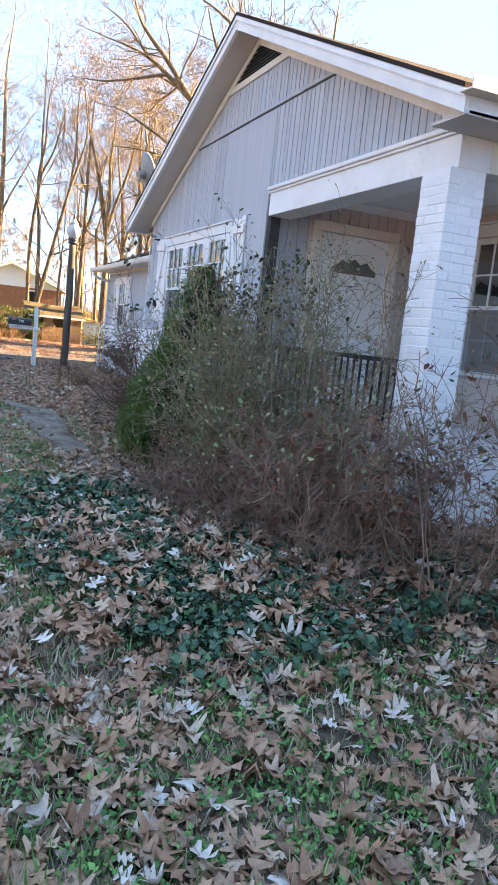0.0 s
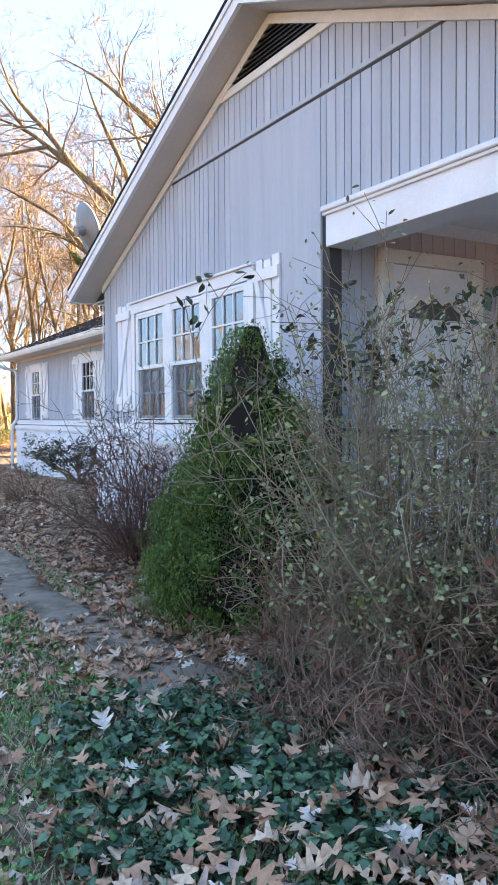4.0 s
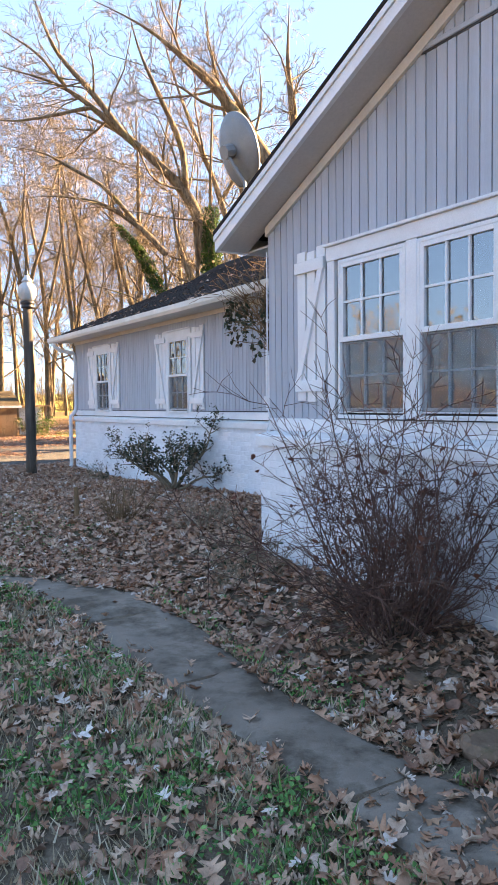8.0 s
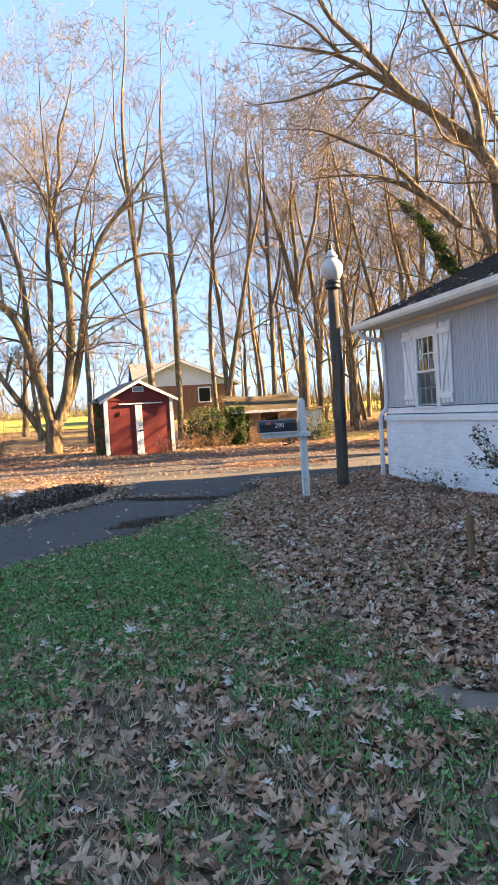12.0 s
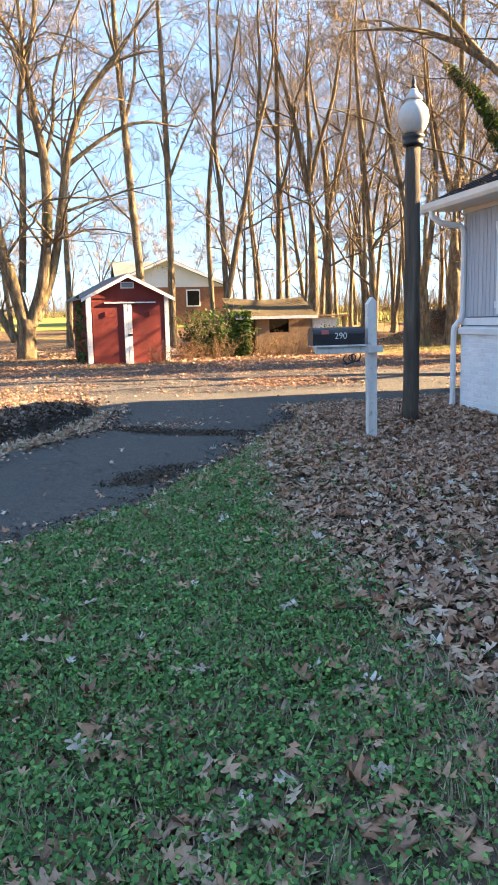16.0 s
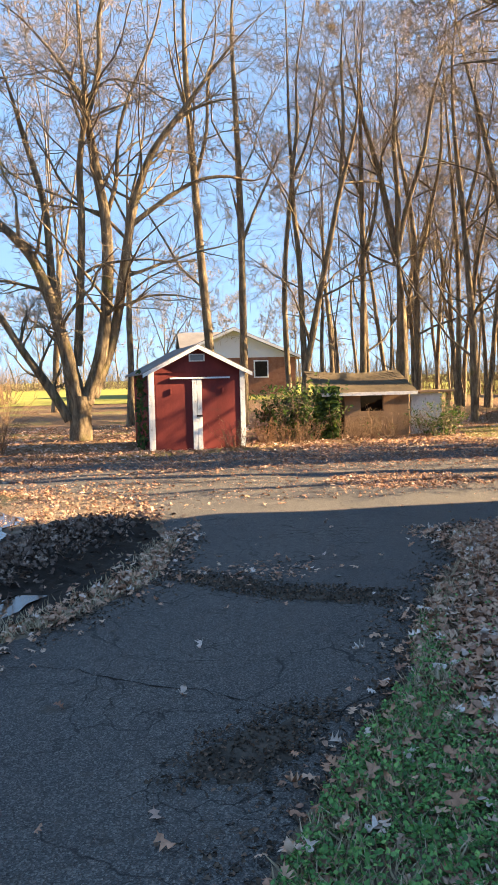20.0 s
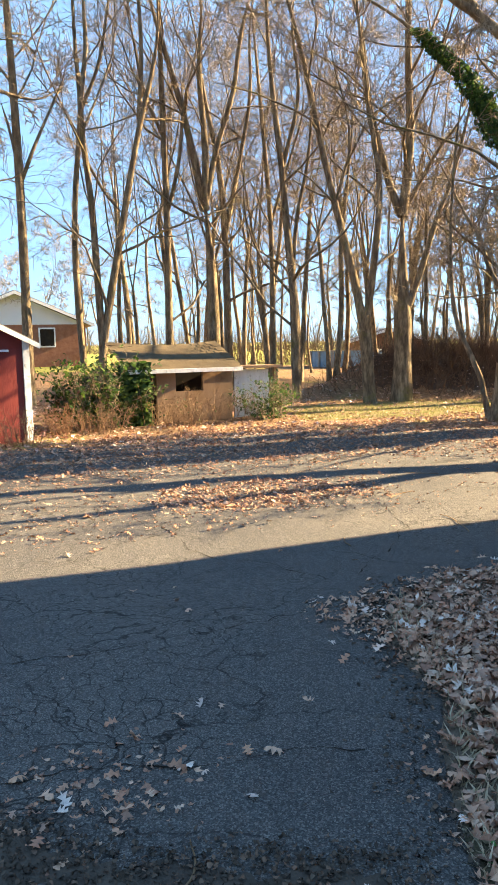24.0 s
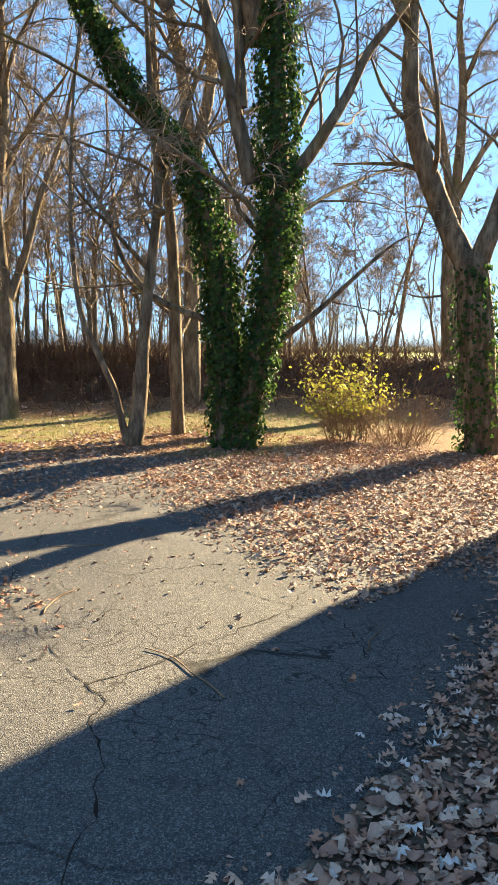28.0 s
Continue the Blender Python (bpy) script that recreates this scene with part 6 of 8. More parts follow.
FORKED_PAIR = ((5.74, 45.6), (0.976, -0.217), [
    ([(-0.22, 1.39), (0.16, 3.31), (0.64, 5.62), (1.04, 7.49), (1.28, 8.52), (1.65, 9.73), (1.93, 11.15), (1.82, 13.2), (2.14, 15.59)], 0.142, 0.044, 1.2),
    ([(-0.16, 1.6), (-0.24, 3.98), (-0.29, 5.9), (-0.47, 7.6), (-0.51, 8.86), (-0.21, 10.5), (-0.34, 12.15), (0.1, 14.36), (0.12, 16.77)], 0.12, 0.044, 1.2),
    ([(-0.39, 7.17), (0.2, 6.07), (0.64, 5.62)], 0.044, 0.044, 0.2),
    ([(1.2, 8.31), (1.38, 10.58), (1.28, 12.84), (1.49, 15.04)], 0.076, 0.033, 0.9)])
SLENDER = ((5.22, 47.0), (0.981, -0.192), [
    ([(0.06, 0.94), (-0.05, 2.98), (-0.07, 5.21), (0.1, 7.18), (0.35, 8.92), (0.22, 10.66), (0.23, 13.23), (0.19, 15.77), (0.2, 17.87)], 0.125, 0.046, 1.0),
    ([(0.31, 8.92), (1.01, 10.39), (1.34, 12.51), (1.87, 14.38)], 0.068, 0.023, 0.8)])
MID_A = ((8.0, 46.5), (0.952, -0.305), [
    ([(0.01, 1.52), (0.02, 3.1), (0.07, 5.24), (0.04, 8.11), (0.03, 10.36), (0.04, 12.58), (0.22, 14.75), (0.09, 17.25)], 0.15, 0.05, 1.6),
    ([(0.06, 5.82), (0.55, 7.53), (0.68, 9.23), (1.2, 10.9), (1.42, 12.56)], 0.07, 0.03, 1.0),
    ([(0.02, 8.3), (-0.57, 9.62), (-0.81, 11.49), (-1.24, 13.32)], 0.06, 0.03, 0.8)])
MID_B = ((9.35, 46.0), (0.935, -0.354), [
    ([(0.02, 1.51), (0.01, 4.25), (-0.13, 6.19)], 0.23, 0.18, 0.2),
    ([(-0.14, 5.99), (-0.58, 8.29), (-0.94, 9.8), (-1.39, 11.3), (-1.83, 12.97), (-2.06, 15.16)], 0.14, 0.04, 1.5),
    ([(-0.14, 5.99), (-0.06, 8.09), (-0.25, 10.34), (-0.03, 12.18), (-0.17, 14.73)], 0.13, 0.04, 1.5),
    ([(-0.13, 6.19), (0.29, 8.08), (0.89, 9.56), (1.11, 11.41), (1.7, 13.21), (1.91, 15.01)], 0.11, 0.04, 1.4),
    ([(-0.08, 5.61), (-1.12, 6.02), (-2.27, 7.2), (-2.85, 7.41)], 0.05, 0.02, 0.9),
    ([(-0.07, 5.41), (1.05, 6.73), (2.22, 7.45)], 0.05, 0.02, 0.9)])
MID_C = ((10.72, 48.0), (0.928, -0.372), [
    ([(0.01, 1.02), (-0.02, 3.58), (-0.01, 5.48), (-0.16, 7.97), (-0.65, 10.23), (-0.83, 12.26), (-1.4, 14.66)], 0.174, 0.054, 1.8),
    ([(-0.01, 5.48), (0.58, 8.15), (1.02, 10.17), (0.95, 12.58), (1.48, 14.53)], 0.098, 0.033, 1.2)])
MID_D = ((12.0, 47.0), (0.907, -0.42), [
    ([(-0.03, 0.81), (0.03, 3.12), (0.02, 5.81), (-0.16, 8.45), (-0.34, 10.86), (-0.52, 13.23), (-0.29, 15.53)], 0.129, 0.043, 1.6),
    ([(0.02, 5.81), (0.66, 7.81), (1.28, 9.58), (1.09, 11.37)], 0.064, 0.021, 1.0)])
EDGE_A = ((11.05, 42.6), (0.89, -0.455), [
    ([(-0.37, 0.02), (-0.39, 2.22), (-0.42, 3.29), (-0.58, 5.05), (-0.71, 6.96), (-0.97, 9.2), (-1.08, 11.56), (-0.85, 13.51), (-0.87, 15.78)], 0.165, 0.046, 1.4),
    ([(-0.45, 3.47), (-0.3, 5.39), (0.1, 6.92), (0.19, 8.45), (0.63, 10.1)], 0.073, 0.027, 1.2),
    ([(-0.67, 6.79), (-0.07, 8.8), (-0.4, 10.67), (-0.04, 12.46)], 0.073, 0.027, 1.0)])
EDGE_B = ((11.5, 40.6), (0.864, -0.503), [
    ([(0.35, -0.19), (0.27, 1.32), (0.21, 1.99)], 0.18, 0.163, 0),
    ([(0.21, 1.9), (-0.06, 3.48), (-0.57, 5.45), (-0.97, 7.25), (-1.37, 9.34), (-1.81, 10.95), (-2.16, 12.54), (-2.46, 14.42)], 0.129, 0.034, 1.6),
    ([(0.21, 1.9), (0.43, 3.46), (0.65, 5.39), (0.6, 6.51), (0.31, 8.1), (0.12, 10.14), (-0.05, 11.7), (0.07, 13.49)], 0.12, 0.034, 1.6),
    ([(-0.57, 5.45), (-1.39, 6.31), (-2.05, 6.51)], 0.034, 0.017, 0.6)])
EDGE_C = ((12.45, 40.3), (0.843, -0.538), [
    ([(0.26, -0.17), (0.3, 1.47), (0.29, 2.79), (0.28, 5.07)], 0.286, 0.217, 0.1),
    ([(0.28, 5.07), (-0.01, 5.73), (-0.33, 7.04), (-0.66, 8.34), (-0.74, 9.92), (-1.14, 11.36), (-1.53, 13.11)], 0.13, 0.035, 1.4),
    ([(0.28, 5.07), (0.46, 6.34), (0.52, 7.29), (0.43, 9.33), (0.48, 11.62), (0.34, 13.75), (0.48, 15.79)], 0.156, 0.043, 1.6),
    ([(0.36, 5.23), (0.86, 6.15), (1.32, 6.91), (1.85, 7.49), (2.36, 8.67)], 0.078, 0.026, 1.2),
    ([(0.44, 2.62), (0.8, 3.59), (1.03, 4.39), (1.21, 5.02), (1.56, 5.79), (1.93, 7.17), (2.28, 9.14), (2.4, 11.38)], 0.104, 0.035, 1.6)])
TWIN = ((11.5, 35.0), (0.702, -0.712), [
    ([(-0.04, -0.07), (0.07, 0.66), (0.12, 1.24)], 0.166, 0.137, 0),
    ([(-0.15, 0.08), (-0.28, 0.67), (-0.32, 0.96), (-0.63, 1.63), (-0.88, 2.19), (-0.99, 3.3), (-0.97, 4.57), (-0.88, 5.9), (-0.7, 7.21), (-0.72, 8.56)], 0.073, 0.024, 1.2),
    ([(0.12, 1.14), (0.2, 2.19), (0.37, 3.41), (0.5, 4.34), (0.37, 5.51), (0.33, 6.74), (0.25, 7.95), (0.23, 9.13)], 0.117, 0.034, 1.4),
    ([(0.5, 4.43), (0.85, 5.39), (1.14, 6.16), (1.43, 6.98), (1.81, 7.87)], 0.073, 0.024, 1.4),
    ([(0.39, 3.41), (0.08, 4.14), (-0.13, 4.95)], 0.029, 0.01, 0.5),
    ([(0.12, 1.14), (0.23, 0.95), (0.35, 0.66)], 0.034, 0.015, 0.1)])
PLUMB = ((13.0, 35.3), (0.66, -0.751), [
    ([(-0.03, -0.07), (-0.06, 1.3), (-0.06, 2.66), (-0.11, 3.88), (-0.21, 4.89), (-0.36, 6.36), (-0.4, 7.8), (-0.34, 9.31), (-0.48, 10.77)], 0.15, 0.054, 1.4),
    ([(-0.14, 4.09), (0.34, 5.3), (0.81, 5.9), (1.12, 6.99)], 0.048, 0.016, 0.9)])
RIGHT = ((15.12, 30.28), (0.339, -0.941), [
    ([(0.07, -0.03), (-0.0, 1.01), (-0.08, 1.98), (-0.17, 2.93), (-0.21, 3.31)], 0.315, 0.285, 0),
    ([(-0.2, 3.12), (-0.49, 3.6), (-0.89, 4.56), (-1.16, 5.33), (-1.27, 5.98), (-1.27, 6.9), (-1.21, 7.61), (-1.35, 8.69), (-1.61, 10.12)], 0.234, 0.081, 1.4),
    ([(-1.19, 5.52), (-0.86, 5.21), (-0.56, 4.54), (-0.27, 3.88)], 0.041, 0.025, 0.2),
    ([(-1.29, 7.08), (-1.76, 8.22), (-2.44, 9.21), (-3.53, 10.1)], 0.112, 0.031, 1.6),
    ([(-0.11, 3.21), (0.06, 3.67), (0.26, 4.31), (0.5, 5.29), (0.79, 6.85), (0.89, 8.62)], 0.203, 0.051, 1.5)])
BROAD = ((22.5, 35.2), (0.425, -0.905), [
    ([(1.33, 0.44), (1.25, 1.93), (1.25, 3.18), (1.26, 4.41)], 0.296, 0.247, 0),
    ([(1.27, 4.25), (0.91, 6.54), (0.74, 7.15), (0.27, 8.07), (-1.12, 9.05), (-2.53, 9.74)], 0.123, 0.033, 1.8),
    ([(1.27, 4.25), (1.45, 6.07), (1.5, 7.99), (1.28, 9.47), (1.54, 10.88), (1.78, 12.55)], 0.165, 0.049, 1.8),
    ([(1.33, 4.56), (1.97, 5.89), (2.47, 6.47), (3.25, 7.16)], 0.115, 0.041, 1.6),
    ([(1.13, 3.49), (0.65, 4.58), (-0.27, 4.45)], 0.049, 0.025, 0.8),
    ([(1.48, 7.7), (1.89, 8.7), (2.59, 9.66)], 0.074, 0.025, 1.2),
    ([(1.26, 2.08), (0.39, 2.01), (-0.24, 2.26)], 0.041, 0.016, 0.6)])
FORMED = [
    (BIG, "large spreading bare tree with many stems beside the shed", 5), (POPLAR_A, "tall slender bare tree leaning behind the shed", 51), (POPLAR_B, "tall straight bare tree behind the shed", 52),
    (FORKED_PAIR, "bare tree with two leaning stems behind the outbuilding", 53), (SLENDER, "slender winding bare tree behind the brush", 54), (MID_A, "bare tree with a straight trunk behind the outbuilding", 55),
    (MID_B, "broad bare tree forked into three stems", 56), (MID_C, "bare forked tree in the wood", 57), (MID_D, "thin bare tree in the wood", 58), (EDGE_A, "bare tree with pale bark beside the lean-to", 59),
    (EDGE_B, "bare tree forked low into two leaning stems", 60), (EDGE_C, "thick mossy tree with a low side stem", 61), (TWIN, "bare tree with two leaning stems at the edge of the drive", 8),
    (PLUMB, "tall bare tree with a straight grey trunk", 62), (BROAD, "broad bare oak with crooked limbs beyond the bank", 45)]
OVERHANG = ((12.4, 33.6), (0.888, -0.461), [
    ([(0.48, 6.62), (0.3, 7.78), (0.03, 8.85), (-0.67, 9.73), (-1.76, 10.73), (-2.66, 11.54), (-3.66, 12.35), (-4.67, 13.17), (-6.3, 13.68), (-8.15, 14.33)], 0.245, 0.071, 2.6),
    ([(-2.66, 11.54), (-3.67, 12.93), (-4.47, 13.73), (-5.08, 14.53), (-5.49, 15.7), (-6.1, 17.25)], 0.133, 0.041, 1.8),
    ([(-1.02, 6.95), (-1.82, 7.84), (-2.63, 8.45), (-3.64, 8.97), (-5.06, 9.22), (-6.51, 9.07)], 0.133, 0.041, 1.8),
    ([(-2.13, 8.14), (-3.24, 9.44), (-4.25, 9.97), (-5.48, 10.7), (-7.13, 10.96)], 0.092, 0.031, 1.4),
    ([(-3.66, 12.35), (-5.07, 12.04), (-6.5, 11.82), (-8.59, 12.01)], 0.082, 0.031, 1.4),
    ([(-0.27, 9.24), (-0.3, 10.86), (-1.1, 12.6), (-1.91, 14.34), (-2.32, 16.04)], 0.143, 0.051, 1.6),
    ([(-4.67, 13.17), (-5.69, 14.38), (-7.12, 15.23)], 0.071, 0.031, 1.0)])
CROWN_LIMBS = ((15.12, 30.28), (0.81, -0.586), [
    ([(-0.26, 7.61), (-0.79, 9.25), (-1.53, 10.55), (-2.46, 11.88), (-3.21, 12.85), (-4.34, 13.88), (-5.49, 14.93), (-7.45, 15.93)], 0.31, 0.087, 2.4),
    ([(-0.2, 8.14), (-0.19, 9.9), (-0.32, 11.99), (-0.53, 13.4), (-0.42, 15.42)], 0.213, 0.087, 1.4),
    ([(-1.53, 10.55), (-2.01, 11.83), (-2.85, 13.16), (-3.43, 14.65)], 0.116, 0.039, 1.4),
    ([(-2.46, 11.88), (-3.56, 12.18), (-4.32, 12.8), (-5.46, 13.12)], 0.078, 0.029, 1.2),
    ([(-0.42, 8.33), (-1.29, 8.22), (-1.45, 7.51)], 0.058, 0.029, 0.6)])
FAR_CROWN = ((17.2, 38.2), (0.857, -0.515), [
    ([(-0.28, 5.77), (-0.4, 7.85), (-1.24, 10.75), (-2.03, 12.66), (-2.78, 14.56), (-3.54, 17.16), (-4.06, 19.95)], 0.187, 0.062, 1.8),
    ([(-0.12, 6.0), (0.46, 8.1), (-0.24, 11.16), (-0.76, 13.73), (-1.4, 16.06), (-1.65, 19.24)], 0.162, 0.05, 1.6),
    ([(-1.04, 10.04), (0.31, 12.28), (0.94, 14.51), (0.66, 16.78)], 0.1, 0.037, 1.2)])
FORMED += [(FAR_CROWN, "tall bare tree with pale limbs beyond the bank", 63)]
for (spot, way, stem_list), words, seed in FORMED:
    tree(formed_tree(seed, way, stem_list, BUSHY if seed == 5 else FINE), *spot, words)
VIEW = (0.574, -0.819)
# ivy tree: an upright stem and a leaning one
IVY_UP = [(0.10, -0.1), (0.28, 0.9), (0.55, 1.9), (0.72, 2.9), (0.80, 3.9), (0.80, 4.9), (0.78, 6.0), (0.76, 7.5), (0.78, 9.5), (0.9, 12.0), (1.0, 15.0)]
IVY_LEAN = [(-0.06, -0.1), (-0.10, 0.9), (-0.12, 1.9), (-0.18, 2.85), (-0.38, 3.8), (-0.65, 4.7), (-1.1, 5.3), (-1.65, 5.9), (-2.0, 6.6), (-2.4, 7.3), (-3.3, 8.3), (-4.8, 9.6), (-6.8, 10.6)]
ivytree = formed_tree(31, VIEW, [
    (IVY_UP, 0.27, 0.07, 1.0), (IVY_LEAN, 0.25, 0.06, 1.0),
    ([(0.78, 7.4), (-0.6, 9.6), (-2.6, 11.6), (-5.0, 13.0), (-7.5, 13.8)], 0.13, 0.04, 2.0),
    ([(0.95, 4.4), (1.3, 4.8), (1.85, 5.6), (2.25, 6.5), (2.8, 7.0), (3.6, 8.6), (4.2, 11.0)], 0.12, 0.03, 1.6),
    ([(0.35, 4.4), (0.12, 5.4), (-0.1, 6.3), (-0.45, 7.2), (-0.7, 8.4), (-0.9, 11.0)], 0.15, 0.05, 1.6),
    ([(0.2, 5.6), (0.15, 6.8), (0.05, 8.0), (0.2, 11.0)], 0.10, 0.04, 1.2),
    ([(-0.2, 2.1), (-0.85, 2.35), (-1.35, 2.55), (-1.85, 3.15), (-2.1, 4.0), (-2.6, 4.8), (-3.1, 6.0), (-4.0, 6.5)], 0.075, 0.02, 1.2),
    ([(0.9, 1.9), (1.5, 2.35), (2.25, 3.05), (2.85, 3.55), (3.45, 3.65)], 0.06, 0.012, 0.9)])
IVYAT = (12.4, 33.6)
ivy_tree = tree(ivytree + grown_limbs(91, OVERHANG), *IVYAT, "bare tree with two trunks wrapped in green ivy")
right_tree = tree(formed_tree(44, RIGHT[1], RIGHT[2]) + grown_limbs(92, CROWN_LIMBS), *RIGHT[0], "bare forked tree with ivy on its lower trunk")
RIGHT_LOW = RIGHT[2][0][0]


# leaves as small meshes, many to one object
LOBES = [(0.0, 0.0), (0.025, 0.16), (0.22, 0.16), (0.27, 0.24), (0.07, 0.36), (0.34, 0.50), (0.31, 0.58), (0.07, 0.60), (0.22, 0.80), (0.07, 0.81), (0.0, 1.0)]


def leaf_shape(lobes):
    """Half outline to a folded leaf: midrib points and both sides. Returns verts (n, 3) on unit length and triangles."""
    n = len(lobes)
    v = [(0, y - 0.5, 0) for _, y in lobes] + [(x, y - 0.5, 0) for x, y in lobes] + [(-x, y - 0.5, 0) for x, y in lobes]
    f = []
    for i in range(n - 1):
        for o in (n, 2 * n):
            a, b, c, d = i, i + 1, o + i + 1, o + i
            tri = [(a, c, d), (a, b, c)] if o == n else [(a, d, c), (a, c, b)]
            f += tri
    return np.array(v, float), np.array(f)


OAK = leaf_shape(LOBES)
SIMPLE = leaf_shape([(0, 0), (0.24, 0.25), (0.27, 0.5), (0.15, 0.8), (0, 1.0)])
IVYLEAF = leaf_shape([(0, 0.1), (0.22, 0.0), (0.46, 0.22), (0.30, 0.42), (0.30, 0.62), (0, 1.0)])
BLADE = (np.array([(-0.5, 0, 0), (0.5, 0, 0), (0.0, 0, 1)], float), np.array([(0, 1, 2)]))
ROUND = leaf_shape([(0, 0), (0.34, 0.28), (0.36, 0.62), (0, 1.0)])


def scatter(name, shape, at, size, mat, rng, tilt=0.35, curl=0.25, normals=None, upright=False):
    """One mesh of many leaves: each turned, tilted and curled by chance."""
    v, f = shape
    n = len(at)
    at, size = np.asarray(at, float), np.asarray(size, float).reshape(-1, 1)
    if n == 0:
        return None
    yaw = rng.uniform(0, 2 * math.pi, n)
    cu = rng.normal(0, curl, (n, 1))
    cv = rng.normal(0, curl, (n, 1))
    x, y = v[None, :, 0] * size, v[None, :, 1] * size
    if upright:
        z = v[None, :, 2] * size * rng.uniform(0.6, 1.3, (n, 1))
        x = x * 0.16
    else:
        z = (cu * (v[None, :, 0] ** 2) * 1.6 + cv * (v[None, :, 1] ** 2) + 0.12 * np.abs(v[None, :, 0])) * size
    if normals is None:
        nx, ny = rng.normal(0, tilt, n), rng.normal(0, tilt, n)
        nr = np.stack([nx, ny, np.ones(n)], 1)
    else:
        nr = np.asarray(normals, float) + rng.normal(0, tilt, (n, 3))
    nr /= np.linalg.norm(nr, axis=1)[:, None]
    t = np.stack([np.cos(yaw), np.sin(yaw), 0 * yaw], 1)
    t += 0.01
    t -= nr * (t * nr).sum(1)[:, None]
    t /= np.linalg.norm(t, axis=1)[:, None] + 1e-9
    b = np.cross(nr, t)
    co = at[:, None] + x[..., None] * t[:, None] + y[..., None] * b[:, None] + z[..., None] * nr[:, None]
    faces = (f[None] + (np.arange(n) * len(v))[:, None, None]).reshape(-1, 3)
    return raw_mesh(name, co.reshape(-1, 3), faces, mat, False)


def on_ground(rng, n, x0, x1, y0, y1, weight, lift=0.012):
    """Points laid by chance on the ground, kept where weight(x, y) is high."""
    x, y = rng.uniform(x0, x1, n), rng.uniform(y0, y1, n)
    keep = rng.uniform(0, 1, n) < weight(x, y)
    x, y = x[keep], y[keep]
    return np.stack([x, y, ground_z(x, y) + lift], 1)


# ---- leaves, weeds and shrubs ----
QUAD = (np.array([(0, -0.5, 0), (0.33, 0.05, 0), (0, 0.5, 0), (-0.33, 0.05, 0)], float), np.array([(0, 1, 2), (0, 2, 3)]))
SPRIG = (np.array([(0, -0.5, 0), (0.17, 0.1, 0), (0, 0.5, 0), (-0.17, 0.1, 0)], float), np.array([(0, 1, 2), (0, 2, 3)]))
OAKFAR = leaf_shape([(0.0, 0.0), (0.04, 0.16), (0.28, 0.2), (0.08, 0.37), (0.33, 0.53), (0.08, 0.62), (0.2, 0.8), (0.0, 1.0)])
CRUMB = leaf_shape([(0, 0), (0.34, 0.22), (0.2, 0.6), (0, 1.0)])
SLABPOLY = [(1.33, 7.3), (2.05, 7.5), (1.98, 8.6), (1.84, 9.4), (1.74, 10.3), (1.80, 11.0), (1.90, 11.8), (1.90, 12.5), (1.82, 13.1), (1.55, 13.6), (1.3, 14.15), (0.95, 14.4), (0.85, 14.3), (1.02, 13.9), (1.2, 12.9), (1.2, 11.8), (1.24, 10.2), (1.3, 8.3)]


def hills(x, y, size, seed):
    """Smooth waves between 0 and 1 for patches."""
    r = np.random.RandomState(seed)
    s = 0
    for k in range(7):
        a, f, p = r.uniform(0, math.pi * 2), r.uniform(0.6, 2.2) / size, r.uniform(0, 6.3)
        s = s + np.sin((x * math.cos(a) + y * math.sin(a)) * f * 2 * math.pi + p)
    return 0.5 + 0.5 * np.tanh(s / 2.2)


def on_drive(x, y):
    return inside(DRIVE, x, y)


def on_path(x, y):
    return inside(SLABPOLY, x, y)


def in_bed(x, y):
    """The leaf-deep bed between the path and the house, and on to the lamp."""
    edge = np.interp(y, [7, 9, 12.5, 14.3, 17, 20, 23, 25], [2.0, 1.9, 1.95, 1.1, 0.75, 0.7, 1.2, 2.3])
    return smooth_step(-0.25, 0.25, x - edge) * (y > 7.2) * (y < 27.2)


def outside_house(x, y):
    return ~((x > 3.05) & (y > 4.7) & (y < 13.05)) & ~((x > 5.15) & (y > 12.9) & (y < 25.6))


def greens(x, y):
    """Where the green weeds grow."""
    g = smooth_step(0.22, 0.46, hills(x, y, 1.6, 3)) * (0.35 + 0.65 * smooth_step(0.35, 0.6, hills(x, y, 0.5, 9)))
    lush = smooth_step(14.5, 17.5, y) * smooth_step(0.95, 0.25, x - 0.08 * (y - 17))
    fore = smooth_step(3.5, 3.0, y) * smooth_step(0.5, 0.75, hills(x, y, 0.45, 37))
    g = np.maximum(np.maximum(g * 0.8, fore), lush * (0.55 + 0.45 * hills(x, y, 0.7, 5)))
    return g * (1 - 0.92 * in_bed(x, y)) * ~on_drive(x, y) * ~on_path(x, y) * ~inside(MUDPOLY, x, y) * (1 - smooth_step(20.8, 22.2, y) * smooth_step(0.0, -0.8, x))


def stuff(name, mesh, label, category):
    return tagged(new(name, mesh), label, category, kind="stuff")


R = np.random.RandomState(77)
YARD = (-4.5, 5.2, 0.2, 26.0)


def ivy_patch(x, y):
    """Where the ivy carpet lies thick between the leaf drifts."""
    return smooth_step(0.36, 0.56, hills(x, y, 0.75, 17)) * (0.25 + 0.75 * smooth_step(0.3, 0.5, hills(x, y, 0.3, 19)))


